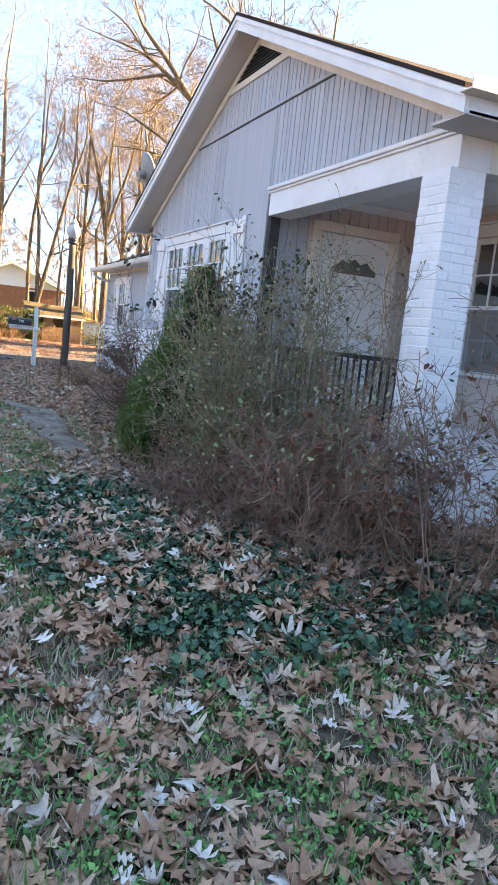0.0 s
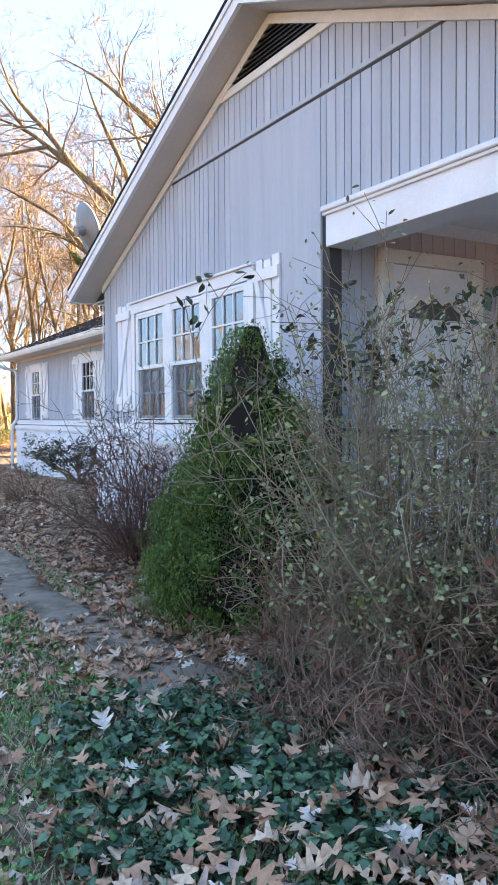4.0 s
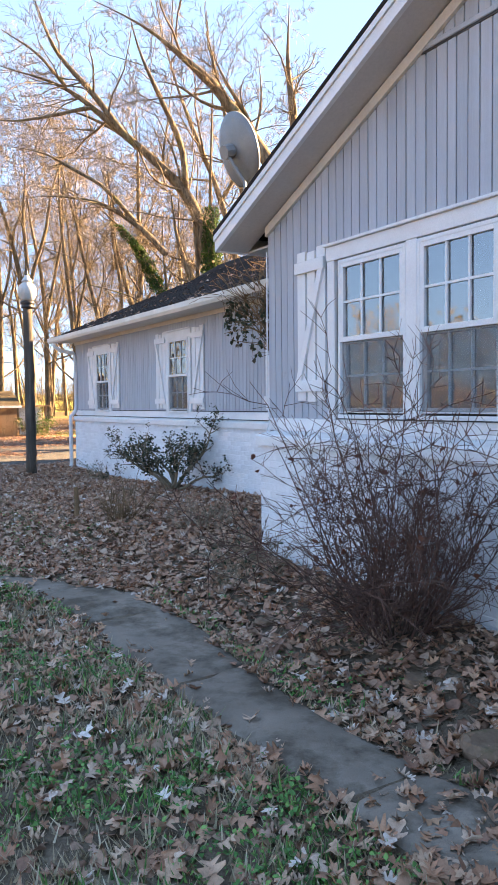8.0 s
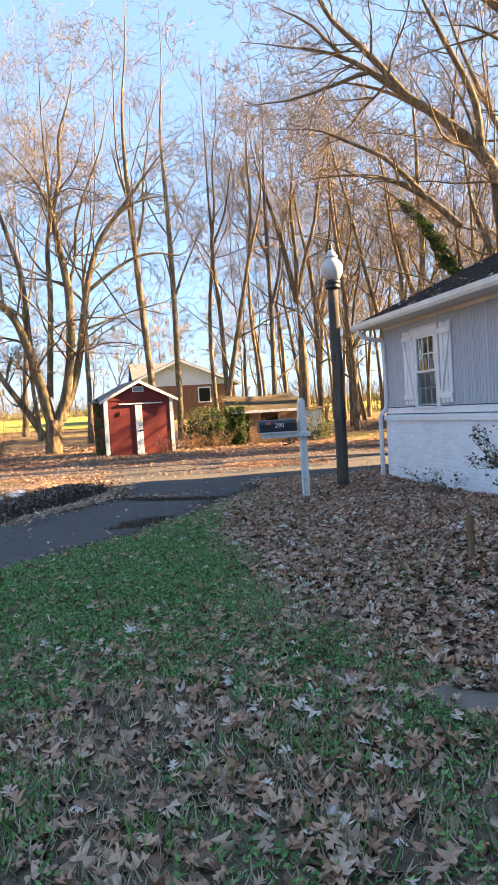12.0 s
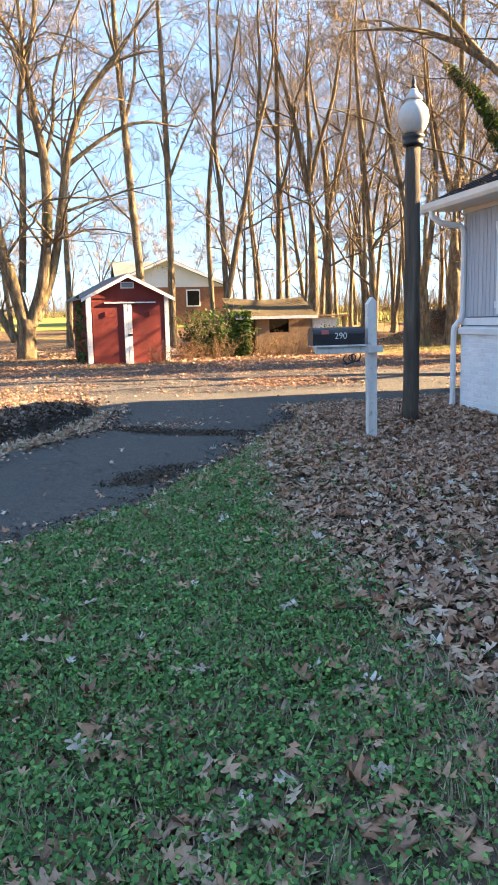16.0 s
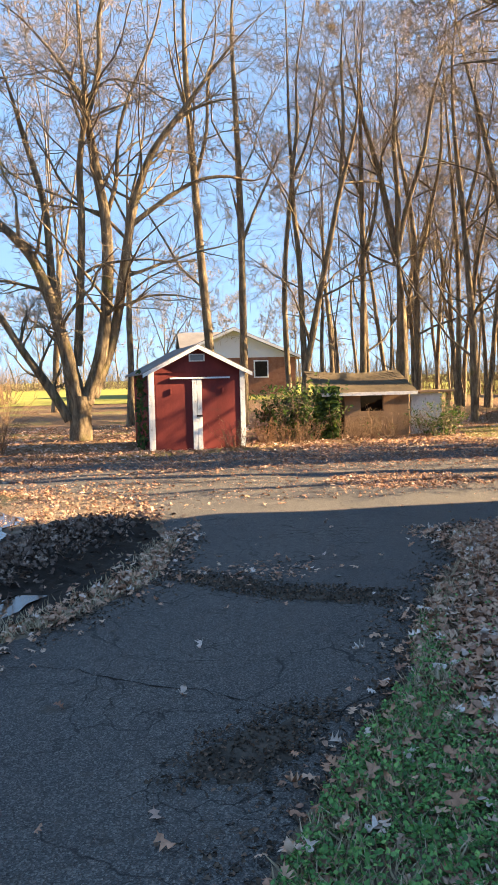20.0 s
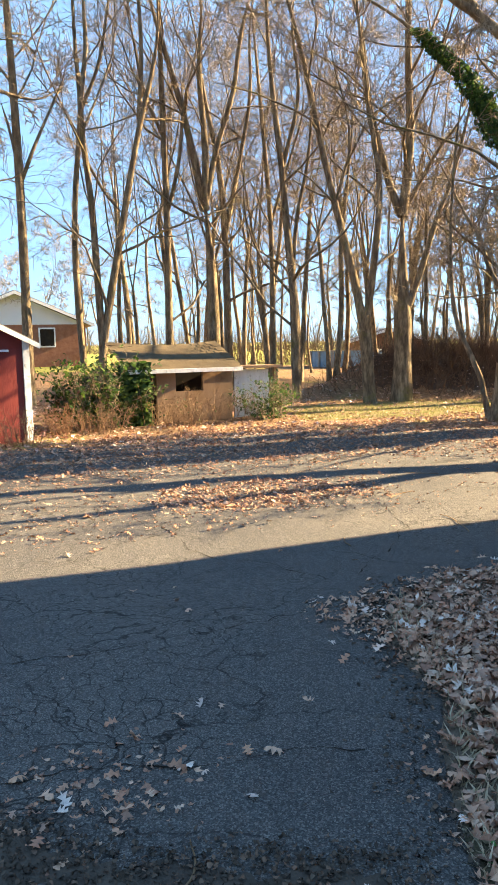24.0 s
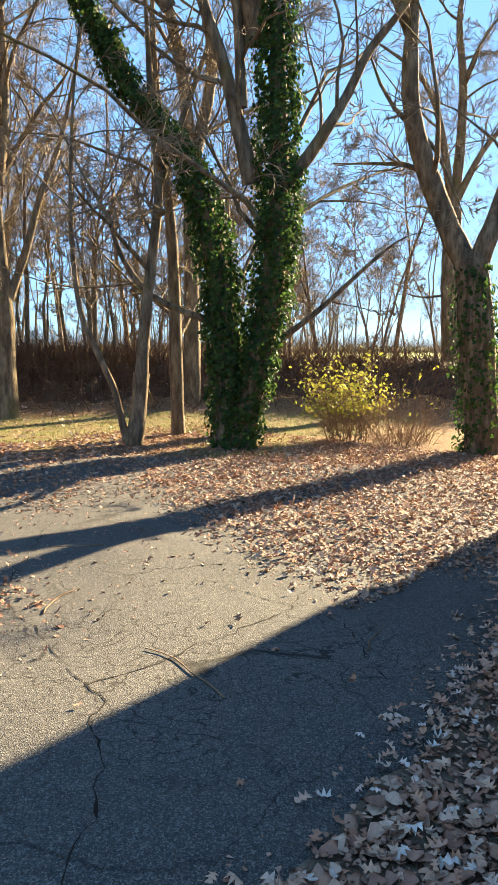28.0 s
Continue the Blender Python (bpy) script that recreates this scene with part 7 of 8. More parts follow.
def yard_leaves(x, y):
    w = 0.30 + 0.56 * smooth_step(0.38, 0.72, hills(x, y, 1.1, 12)) + 0.3 * smooth_step(9, 4, y)
    w = w * (1 - 0.5 * greens(x, y)) * (1 - 0.6 * smooth_step(14.5, 18, y) * smooth_step(0.9, -0.1, x))
    w = np.maximum(w, in_bed(x, y) * (0.62 + 0.3 * hills(x, y, 0.8, 2)))
    w = np.where(on_path(x, y), 0.03 + 0.55 * np.exp(-(nearest_on(SLABPOLY, x, y)[0] / 0.07) ** 2) + 0.75 * smooth_step(9.5, 8.9, y) * smooth_step(7.5, 8.1, y), w)
    w = np.where(on_drive(x, y), 0.0, w)
    ivy = smooth_step(-0.2, 0.5, x) * smooth_step(2.4, 3.2, y) * smooth_step(8.2, 7.2, y)
    w = w * (1 - ivy) + ivy * (0.10 + 0.95 * (1 - ivy_patch(x, y)) * smooth_step(7.0, 4.6, y + 0.2 * x))
    return w * (1 - 0.9 * inside(MUDPOLY, x, y)) * outside_house(x, y)


def ivy_lift(x, y):
    return 0.11 * smooth_step(0.2, 0.7, x) * smooth_step(3.0, 3.8, y) * smooth_step(8.2, 7.2, y)


at = on_ground(R, 78000, *YARD, yard_leaves, 0.0)
at[:, 2] += R.uniform(0.008, 0.04, len(at)) + 0.02 * greens(at[:, 0], at[:, 1]) + ivy_lift(at[:, 0], at[:, 1]) * R.uniform(0.5, 1.1, len(at))
close = (at[:, 0] > -2.2) & (at[:, 0] < 2.6) & (at[:, 1] < 21)
for group_at, shape in ((at[close], OAK), (at[~close], OAKFAR)):
    stuff("fallen_leaves", scatter("fallen_leaves", shape, group_at, R.uniform(0.065, 0.165, len(group_at)) * np.interp(group_at[:, 1], [3, 8, 10], [1.12, 1.0, 0.88]), LEAF, R, 0.32, 1.1), "curled tan and grey fallen oak leaves over the yard", "leaves")
at = on_ground(R, 90000, -4.5, 5.2, 0.2, 27.2, lambda x, y: np.maximum(0.35 * ~on_drive(x, y), in_bed(x, y) * 0.75) * (1 - 0.97 * on_path(x, y)) * (1 - 0.9 * inside(MUDPOLY, x, y)) * outside_house(x, y) * ~on_drive(x, y), 0.006)
at[:, 2] += R.uniform(0, 0.03, len(at)) * in_bed(at[:, 0], at[:, 1])
stuff("leaf_litter", scatter("leaf_litter", CRUMB, at, R.uniform(0.05, 0.13, len(at)), LITTER, R, 0.4, 0.5), "dark brown broken leaf litter", "leaves")
at = on_ground(R, 480000, -5.0, 2.5, 0.2, 24.0, lambda x, y: greens(x, y) * np.interp(y, [0, 18, 24], [1, 1, 0.6]), 0.0)
at[:, 2] += R.uniform(0.005, 0.06, len(at)) * (0.4 + 0.9 * hills(at[:, 0], at[:, 1], 0.25, 6))
thick = on_ground(R, 330000, -5.0, 2.2, 14.0, 23.5, lambda x, y: greens(x, y) * smooth_step(13.5, 16.5, y), 0.0)
thick[:, 2] += R.uniform(0.01, 0.075, len(thick)) * (0.35 + 1.0 * hills(thick[:, 0], thick[:, 1], 0.22, 16))
stuff("clover", scatter("clover", QUAD, thick, R.uniform(0.016, 0.032, len(thick)), CLOVER, R, 0.7, 0.5), "thick bright green clover mat", "weeds")
stuff("ground_weeds", scatter("ground_weeds", QUAD, at, R.uniform(0.016, 0.036, len(at)), CLOVER, R, 0.6, 0.5), "low green clover and chickweed in the lawn", "weeds")
at = on_ground(R, 380000, -5.0, 3.0, 0.2, 24.0, lambda x, y: (0.4 + 0.75 * smooth_step(0.5, 0.75, hills(x, y, 0.9, 31))) * (1 - in_bed(x, y)) * ~on_drive(x, y) * ~on_path(x, y), -0.003)
stuff("dry_grass", scatter("dry_grass", BLADE, at, R.uniform(0.04, 0.09, len(at)), STRAW, R, 0.55, upright=True), "short dry winter grass", "grass")
at = on_ground(R, 110000, -5.0, 2.0, 0.2, 24.0, lambda x, y: smooth_step(0.55, 0.8, hills(x, y, 0.8, 41)) * smooth_step(18, 13, y) * (1 - in_bed(x, y)) * ~on_drive(x, y) * ~on_path(x, y), -0.003)
stuff("grass", scatter("grass", BLADE, at, R.uniform(0.05, 0.11, len(at)), CLOVER, R, 0.4, upright=True), "tufts of green grass", "grass")


def edge_near(x, y, reach):
    d, _, _ = nearest_on(DRIVE, x, y)
    return np.exp(-(d / reach) ** 2)


rim = on_ground(R, 260000, -6, 3.2, 13, 26.8, lambda x, y: edge_near(x, y, 0.28) * ~on_drive(x, y) * (0.35 + 0.65 * hills(x, y, 0.6, 33)), -0.003)
stuff("dry_grass", scatter("dry_grass", BLADE, rim, R.uniform(0.04, 0.10, len(rim)), STRAW, R, 0.8, upright=True), "bleached dry grass along the edge of the asphalt", "grass")


def drive_leaves(x, y):
    w = 0.007 + 0.0 * x
    w = np.maximum(w, 0.95 * smooth_step(0.15, 0.75, np.exp(-(((x - 3.9) / 1.7) ** 2 + ((y - 30.6) / 0.95) ** 2)) * (0.6 + 0.5 * hills(x, y, 0.8, 3))))
    w = np.maximum(w, 0.10 * smooth_step(28.8, 29.6, y) * smooth_step(6.5, 4.5, x) * smooth_step(-4, -2, x) * (0.4 + 0.6 * hills(x, y, 1.2, 23)))
    w = np.maximum(w, 0.5 * smooth_step(31.3, 33.2, y) * (0.25 + 0.75 * hills(x, y * 3, 1.6, 8)) * (y < 36.4))
    right = smooth_step(7.4, 8.6, x + 0.5 * (30.5 - y) * (y > 28)) * smooth_step(26.4, 27.2, y) * smooth_step(33.5, 32.3, y)
    w = np.maximum(w, right * 0.9)
    w = np.maximum(w, 0.75 * edge_near(x, y, 0.17) * (y < 29.5) * hills(x, y, 0.5, 14))
    corner = smooth_step(2.2, 2.7, x) * smooth_step(24.3, 25, y) * smooth_step(27.1, 26.6, y - 0.12 * (x - 4)) 
    w = np.maximum(w, corner * 0.9)
    side = 0.92 * (x + 1.5) - 0.39 * (y - 25.4)
    left = smooth_step(-0.1, -0.6, x + 0.25 * (26 - y) * (y < 26)) * smooth_step(22.4, 23.0, y) * smooth_step(31.9, 31.2, y)
    w = np.maximum(w, 0.6 * left * smooth_step(27.6, 28.4, y) * (0.35 + 0.65 * hills(x, y, 0.5, 15)))
    w = np.maximum(w, 0.9 * np.exp(-((side - 0.75) / 0.25) ** 2) * (y > 22.4) * (y < 29) * (x < 0.1) * (0.3 + 0.7 * hills(x, y, 0.4, 13)))
    w = np.maximum(w, 0.35 * np.exp(-(((x - 0.3) / 0.7) ** 2 + ((y - 25.0) / 0.35) ** 2)))
    wet = inside(PUDDLES[0], x, y) | inside(PUDDLES[1], x, y)
    return w * (1 - 0.6 * inside(MUDPOLY, x, y)) * (1 - 0.72 * wet) * outside_house(x, y)


at = on_ground(R, 110000, -9, 14.5, 19.5, 37.2, lambda x, y: drive_leaves(x, y) * (on_drive(x, y) | (y > 24.6) & (x > 2.0) | (y > 26.4) | (x < 0)), 0.022)
at[:, 2] += R.uniform(0.0, 0.035, len(at))
far_side = at[:, 1] > 27.3
for group_at, mat, words in ((at[far_side], DRIFTLEAF, "russet fallen leaves drifted over the sunlit driveway"), (at[~far_side], LEAF, "tan fallen leaves drifted along the driveway edge")):
    stuff("fallen_leaves", scatter("fallen_leaves", OAKFAR, group_at, R.uniform(0.045, 0.11, len(group_at)), mat, R, 0.3, 1.0), words, "leaves")
at = on_ground(R, 200000, -6, 14.5, 21, 36.5, lambda x, y: np.clip(1.3 * drive_leaves(x, y) - 0.03 + 0.16 * smooth_step(28.6, 30.0, y) * hills(x, y, 0.7, 29), 0, 1) * (on_drive(x, y) | (y > 24.6) & (x > 2.0) | (y > 26.4) | (x < 0)) * (np.abs(x + 1.2) > 0.6), 0.021)
stuff("leaf_litter", scatter("leaf_litter", CRUMB, at, R.uniform(0.02, 0.055, len(at)), LITTER, R, 0.4, 0.7), "broken brown leaf bits among the drifts", "leaves")
heap = on_ground(R, 26000, -5, 0, 22, 29.5, lambda x, y: np.exp(-((0.92 * (x + 1.5) - 0.39 * (y - 25.4) + 0.72) / 0.42) ** 2) * smooth_step(29.2, 28.2, y), 0.02)
heap[:, 2] += R.uniform(0.0, 0.045, len(heap))
stuff("leaf_heap", scatter("leaf_heap", OAKFAR, heap, R.uniform(0.05, 0.12, len(heap)), WETLEAF, R, 0.7, 1.0), "heap of sodden dark leaves thrown up beside the rut", "leaves")


def on_dirt(x, y):
    return sum(np.exp(-(np.where(inside(poly, x, y), 0, nearest_on(poly, x, y)[0]) / 0.1) ** 2) for poly in DIRTPOLYS)


grit = on_ground(R, 60000, -1.2, 2.4, 20.8, 25.6, lambda x, y: on_dirt(x, y) * (0.3 + 0.7 * hills(x, y, 0.25, 71)) * on_drive(x, y), 0.028)
grit[:, 2] += R.uniform(0, 0.012, len(grit))
stuff("grit", scatter("grit", CRUMB, grit, R.uniform(0.012, 0.035, len(grit)), GRIT, R, 0.6, 0.8), "dark grit and rotted leaf bits on the asphalt", "grit")
edge = on_ground(R, 90000, -1.4, 3.4, 19.5, 26.9, lambda x, y: edge_near(x, y, 0.22) * on_drive(x, y) * (0.15 + 0.85 * hills(x, y, 0.35, 72)), 0.024)
stuff("grit", scatter("grit", CRUMB, edge, R.uniform(0.012, 0.04, len(edge)), GRIT, R, 0.5, 0.8), "crumbled soil and leaf bits along the asphalt edge", "grit")
at = on_ground(R, 30000, -12, 17, 34.5, 47, lambda x, y: 0.8 * (0.3 + 0.7 * hills(x, y, 2.0, 4)) * (1 - 0.5 * inside(GRASSY, x, y)), 0.02)
blades = on_ground(R, 36000, 7.5, 18, 32.5, 41, lambda x, y: inside(GRASSY, x, y) * (0.4 + 0.6 * hills(x, y, 1.0, 7)), 0.015)
stuff("grass", scatter("grass", BLADE, blades, R.uniform(0.03, 0.085, len(blades)), GRASSBLADE, R, 0.5, upright=True), "short yellow-green grass before the bank", "grass")
stuff("fallen_leaves", scatter("fallen_leaves", OAKFAR, at, R.uniform(0.07, 0.15, len(at)), LEAF, R, 0.5, 0.5), "tan leaves over the woodland floor", "leaves")

# ivy over the ground in front of the porch
at = on_ground(R, 82000, -0.6, 3.3, 2.4, 8.4, lambda x, y: smooth_step(0.15, 0.55, x - 0.25 * np.abs(y - 5.4)) * (0.10 + 0.90 * ivy_patch(x, y)) * smooth_step(2.9, 3.7, y) * smooth_step(7.7, 6.9, y) * ~on_path(x, y) * outside_house(x, y), 0.0)
at[:, 2] += R.uniform(0.02, 0.13, len(at))
stuff("ground_ivy", scatter("ground_ivy", IVYLEAF, at, R.uniform(0.03, 0.075, len(at)), IVY, R, 0.6, 0.5), "dark green ivy carpet under the shrubs", "ivy")


def bush_mesh(seed, base, spread, height, stems, lean, subs, r0=0.008, wander=0.09, twiggy=5, short=1.0):
    """Upright stems from a patch of ground that fork into fine twigs. Returns stems mesh data and the twig ends."""
    rng = np.random.RandomState(seed)
    wood, ends = Tubes(), []
    for _ in range(stems):
        a, q = rng.uniform(0, 2 * math.pi), math.sqrt(rng.uniform(0, 1))
        x, y = base[0] + spread[0] * q * math.cos(a), base[1] + spread[1] * q * math.sin(a)
        d = np.array([lean[0] + 0.30 * math.cos(a) * q * spread[2], lean[1] + 0.30 * math.sin(a) * q * spread[2], 1.0]) + rng.normal(0, 0.12, 3)
        ln = height * rng.uniform(0.55, 1.1)
        line = grow(rng, (x, y, gz(x, y) - 0.03), d, ln, 10, wander, 0.02)
        radii = np.linspace(r0 * rng.uniform(0.6, 1.3), 0.002, 11)
        wood.add(line, radii, 4)
        ends.append(line[-1])
        for _ in range(subs):
            i = rng.randint(1, 10)
            l2 = grow(rng, line[i], side_way(rng, line[i] - line[i - 1], rng.uniform(0.4, 1.25)), ln * short * rng.uniform(0.12, 0.42), 5, 0.22)
            wood.add(l2, np.linspace(max(radii[i] * 0.65, 0.003), 0.002, 6), 3)
            ends.append(l2[-1])
            for _ in range(twiggy):
                j = rng.randint(1, 5)
                l3 = grow(rng, l2[j], side_way(rng, l2[j] - l2[j - 1], rng.uniform(0.4, 1.1)), ln * short * rng.uniform(0.05, 0.17), 2, 0.2)
                wood.add(l3, np.linspace(0.0026, 0.0016, 3), 3)
                ends.append(l3[-1])
    return wood, np.array(ends), rng


def shrub(name, label, seed, base, spread, height, stems, lean=(0, 0), subs=7, r0=0.008, mat=SHRUBTWIG, leaves=None, wander=0.09, twiggy=5, short=1.0, category="shrub"):
    t = thing(name, (base[0], base[1], gz(*base)), label, category)
    wood, ends, rng = bush_mesh(seed, base, spread, height, stems, lean, subs, r0, wander, twiggy, short)
    part("branchwork", wood.mesh("branchwork", mat), mat, t)
    for share, size, lmat, low, high in leaves or ():
        every = np.repeat(ends, max(1, math.ceil(share)), axis=0)
        pick = every[(rng.uniform(0, 1, len(every)) < share / max(1, math.ceil(share))) & (every[:, 2] > low) & (every[:, 2] < high)]
        if len(pick):
            me = scatter("foliage", SIMPLE, pick + rng.normal(0, 0.028, pick.shape), rng.uniform(0.6, 1.3, len(pick)) * size, lmat, rng, 0.9, 0.5)
            part("foliage", me, lmat, t)
    return t


# the tangle before the porch
shrub("overgrown_shrub", "tall overgrown privet thick with small olive leaves before the conifer", 3, (2.55, 6.2), (0.4, 0.35, 1.0), 2.0, 30, (-0.03, -0.03), 12, 0.007, SHRUBTWIG, [(1.8, 0.034, PRIVETLEAF, 0.75, 9), (0.03, 0.05, YELLOWLEAF, 0.7, 2.2)], 0.10, 5, 0.85)
shrub("overgrown_shrub", "tall overgrown privet with sparse grey-green leaves", 4, (2.7, 6.0), (0.5, 0.65, 1.0), 2.3, 52, (-0.03, 0), 12, 0.007, SHRUBTWIG, [(1.5, 0.034, PRIVETLEAF, 0.8, 9), (0.02, 0.055, DEADLEAF, 0.8, 9)], 0.085, 5, 0.85)
shrub("overgrown_shrub", "reddish-brown twiggy shrub in front of the porch pillar", 6, (2.6, 4.75), (0.45, 0.75, 1.5), 1.3, 74, (-0.05, -0.05), 13, 0.005, BRAMBLE, [(0.06, 0.065, DEADLEAF, 0.6, 9), (0.2, 0.045, PRIVETLEAF, 0.9, 9)], 0.2, 6, 0.62)
shrub("overgrown_shrub", "reddish bare shrub with rusty leaves at the porch corner", 8, (2.9, 3.75), (0.45, 0.5, 1.5), 1.8, 56, (-0.05, -0.05), 11, 0.0055, BRAMBLE, [(0.07, 0.065, DEADLEAF, 0.8, 1.9), (0.15, 0.05, SHRUBLEAF, 0.6, 9)], 0.17, 6, 0.62)
shrub("bramble", "dense low tangle of reddish-brown bramble stems", 10, (2.45, 6.2), (0.55, 1.5, 1.0), 0.95, 130, (-0.02, 0), 10, 0.005, BRAMBLE, [(0.04, 0.06, DEADLEAF, 0.3, 9), (0.08, 0.04, PRIVETLEAF, 0.5, 9)], 0.26, 4, 1.0, category="shrub")
shrub("dry_weeds", "dead brown weed stems and brambles over the ivy", 7, (2.1, 5.4), (0.5, 1.9, 1.0), 0.75, 110, (0.05, 0), 8, 0.0035, BRAMBLE, [(0.03, 0.06, DEADLEAF, 0.2, 9)], 0.30, 3, category="weeds")
shrub("rose_cane", "tall arching canes with dark rounded leaves", 9, (2.35, 6.7), (0.14, 0.16, 1.2), 2.25, 16, (-0.06, -0.12), 12, 0.007, SHRUBTWIG, [(3.5, 0.06, SHRUBLEAF, 1.9, 9)], 0.09, 3, 0.5)
# bare dark bush under the front window
shrub("bare_bush", "bare dark twiggy bush holding rusty dead leaves by the brick base", 12, (2.74, 10.7), (0.2, 0.24, 3.2), 1.75, 60, (0, 0), 12, 0.006, DARKTWIG, [(0.05, 0.06, DEADLEAF, 0.8, 1.6)], 0.11, 5)
shrub("low_weeds", "low dark weeds at the foundation corner", 13, (2.75, 12.6), (0.3, 0.45, 1.5), 0.4, 40, (0, 0), 5, 0.004, SHRUBTWIG, [(0.15, 0.04, SHRUBLEAF, 0.2, 9)], 0.15, 3, category="weeds")
shrub("low_weeds", "brown dead perennial stems in the leaf bed", 14, (2.85, 15.9), (0.2, 0.25, 1.8), 0.5, 40, (0, 0), 4, 0.006, DRYSTEM, None, 0.1, 2, category="weeds")
shrub("low_weeds", "brown dead perennial stems in the leaf bed", 15, (3.3, 14.6), (0.35, 0.3, 1.8), 0.4, 36, (0, 0), 4, 0.005, SHRUBTWIG, None, 0.12, 2, category="weeds")
shrub("small_azalea", "small open shrub with sparse leaves by the wing wall", 16, (4.9, 22.3), (0.06, 0.08, 6.0), 0.65, 12, (0, 0), 7, 0.008, SHRUBTWIG, [(0.45, 0.05, SHRUBLEAF, 0.4, 9)], 0.1, 3)
part_stick = thing("stake", (2.5, 16.8, gz(2.5, 16.8)), "short weathered wooden stake in the leaf bed", "stake")
part("stick", Mesh().tube([(2.5, 16.8, gz(2.5, 16.8) - 0.05), (2.51, 16.81, gz(2.5, 16.8) + 0.2), (2.50, 16.80, gz(2.5, 16.8) + 0.42)], [0.035, 0.033, 0.028], 8), DRYSTEM, part_stick)


def azalea():
    base = (4.65, 18.5)
    g = gz(*base)
    t = thing("azalea", (*base, g), "old azalea with crooked limbs and dark leathery leaves", "shrub")
    rng = np.random.RandomState(52)
    wood, ends = Tubes(), []
    for k in range(9):
        a = k * 0.7 + rng.uniform(-0.2, 0.2)
        line = grow(rng, (*base, g - 0.03), (0.55 * math.cos(a), 0.95 * math.sin(a), 0.75), rng.uniform(0.8, 1.35), 7, 0.22, 0.05)
        radii = np.linspace(0.035, 0.010, 8)
        wood.add(line, radii, 6)
        for _ in range(9):
            i = rng.randint(3, 8)
            l2 = grow(rng, line[i], side_way(rng, line[i] - line[i - 1], 0.7), rng.uniform(0.2, 0.5), 4, 0.2, 0.08)
            wood.add(l2, np.linspace(0.009, 0.003, 5), 4)
            for _ in range(5):
                l3 = grow(rng, l2[rng.randint(1, 5)], rng.normal(0, 1, 3) + (0, 0, 0.6), rng.uniform(0.06, 0.16), 3, 0.2, 0.1)
                wood.add(l3, np.linspace(0.003, 0.002, 4), 3)
                ends.append(l3[-1])
    ends = np.array(ends)
    at = np.repeat(ends, 9, axis=0) + rng.normal(0, 0.035, (len(ends) * 9, 3))
    part("branchwork", wood.mesh("branchwork", SHRUBTWIG), SHRUBTWIG, t)
    part("foliage", scatter("foliage", SIMPLE, at, rng.uniform(0.03, 0.065, len(at)), SHRUBLEAF, rng, 0.8, 0.4), SHRUBLEAF, t)


azalea()


def conifer():
    c = Vector((2.68, 8.36, gz(2.3, 8.36) - 0.02))
    H, W = 2.57 - c.z, 0.80
    t = thing("conifer", tuple(c), "dense dark green dwarf conifer of cone shape", "conifer")
    rng = np.random.RandomState(61)

    def width(q):
        return W * np.minimum(1.0, (q / 0.12) ** 0.5) * (1 - np.clip((q - 0.18) / 0.84, 0, 1) ** 1.25) + 0.02
    part("trunk", Mesh().tube([(c.x, c.y, c.z - 0.1), (c.x, c.y, c.z + H * 0.9)], [0.07, 0.02], 8), BARK, t)
    # solid near-black cone: the shade in the foliage gaps is its colour
    part("core", Mesh().lathe([(float(width(q)) * 0.66, H * q) for q in np.linspace(0.02, 0.97, 14)], tuple(c), 18), DARK, t, "near-black cone painted as the shade between the sprigs")
    n = 440
    q = 1 - np.sqrt(rng.uniform(0.0, 1.0, n) * 0.995)
    a = rng.uniform(0, 2 * math.pi, n)
    r = width(q) * rng.uniform(0.76, 1.02, n)
    lobes = np.stack([c.x + r * np.cos(a), c.y + r * np.sin(a), c.z + q * H], 1)
    out = np.stack([np.cos(a), np.sin(a), 0.55 + 0 * a], 1)
    k = 290
    at = np.repeat(lobes, k, axis=0)
    dirs = rng.normal(0, 1, at.shape)
    dirs /= np.linalg.norm(dirs, axis=1)[:, None]
    at = at + dirs * (0.125 * rng.uniform(0.45, 1, (len(at), 1)) ** 0.5) * np.repeat(rng.uniform(0.6, 1.35, (n, 1)), k, axis=0)
    part("foliage", scatter("foliage", SPRIG, at, rng.uniform(0.018, 0.036, len(at)), CONIFER, rng, 0.8, 0.2, normals=np.repeat(out, k, axis=0) * 0.3 + dirs), CONIFER, t)


conifer()


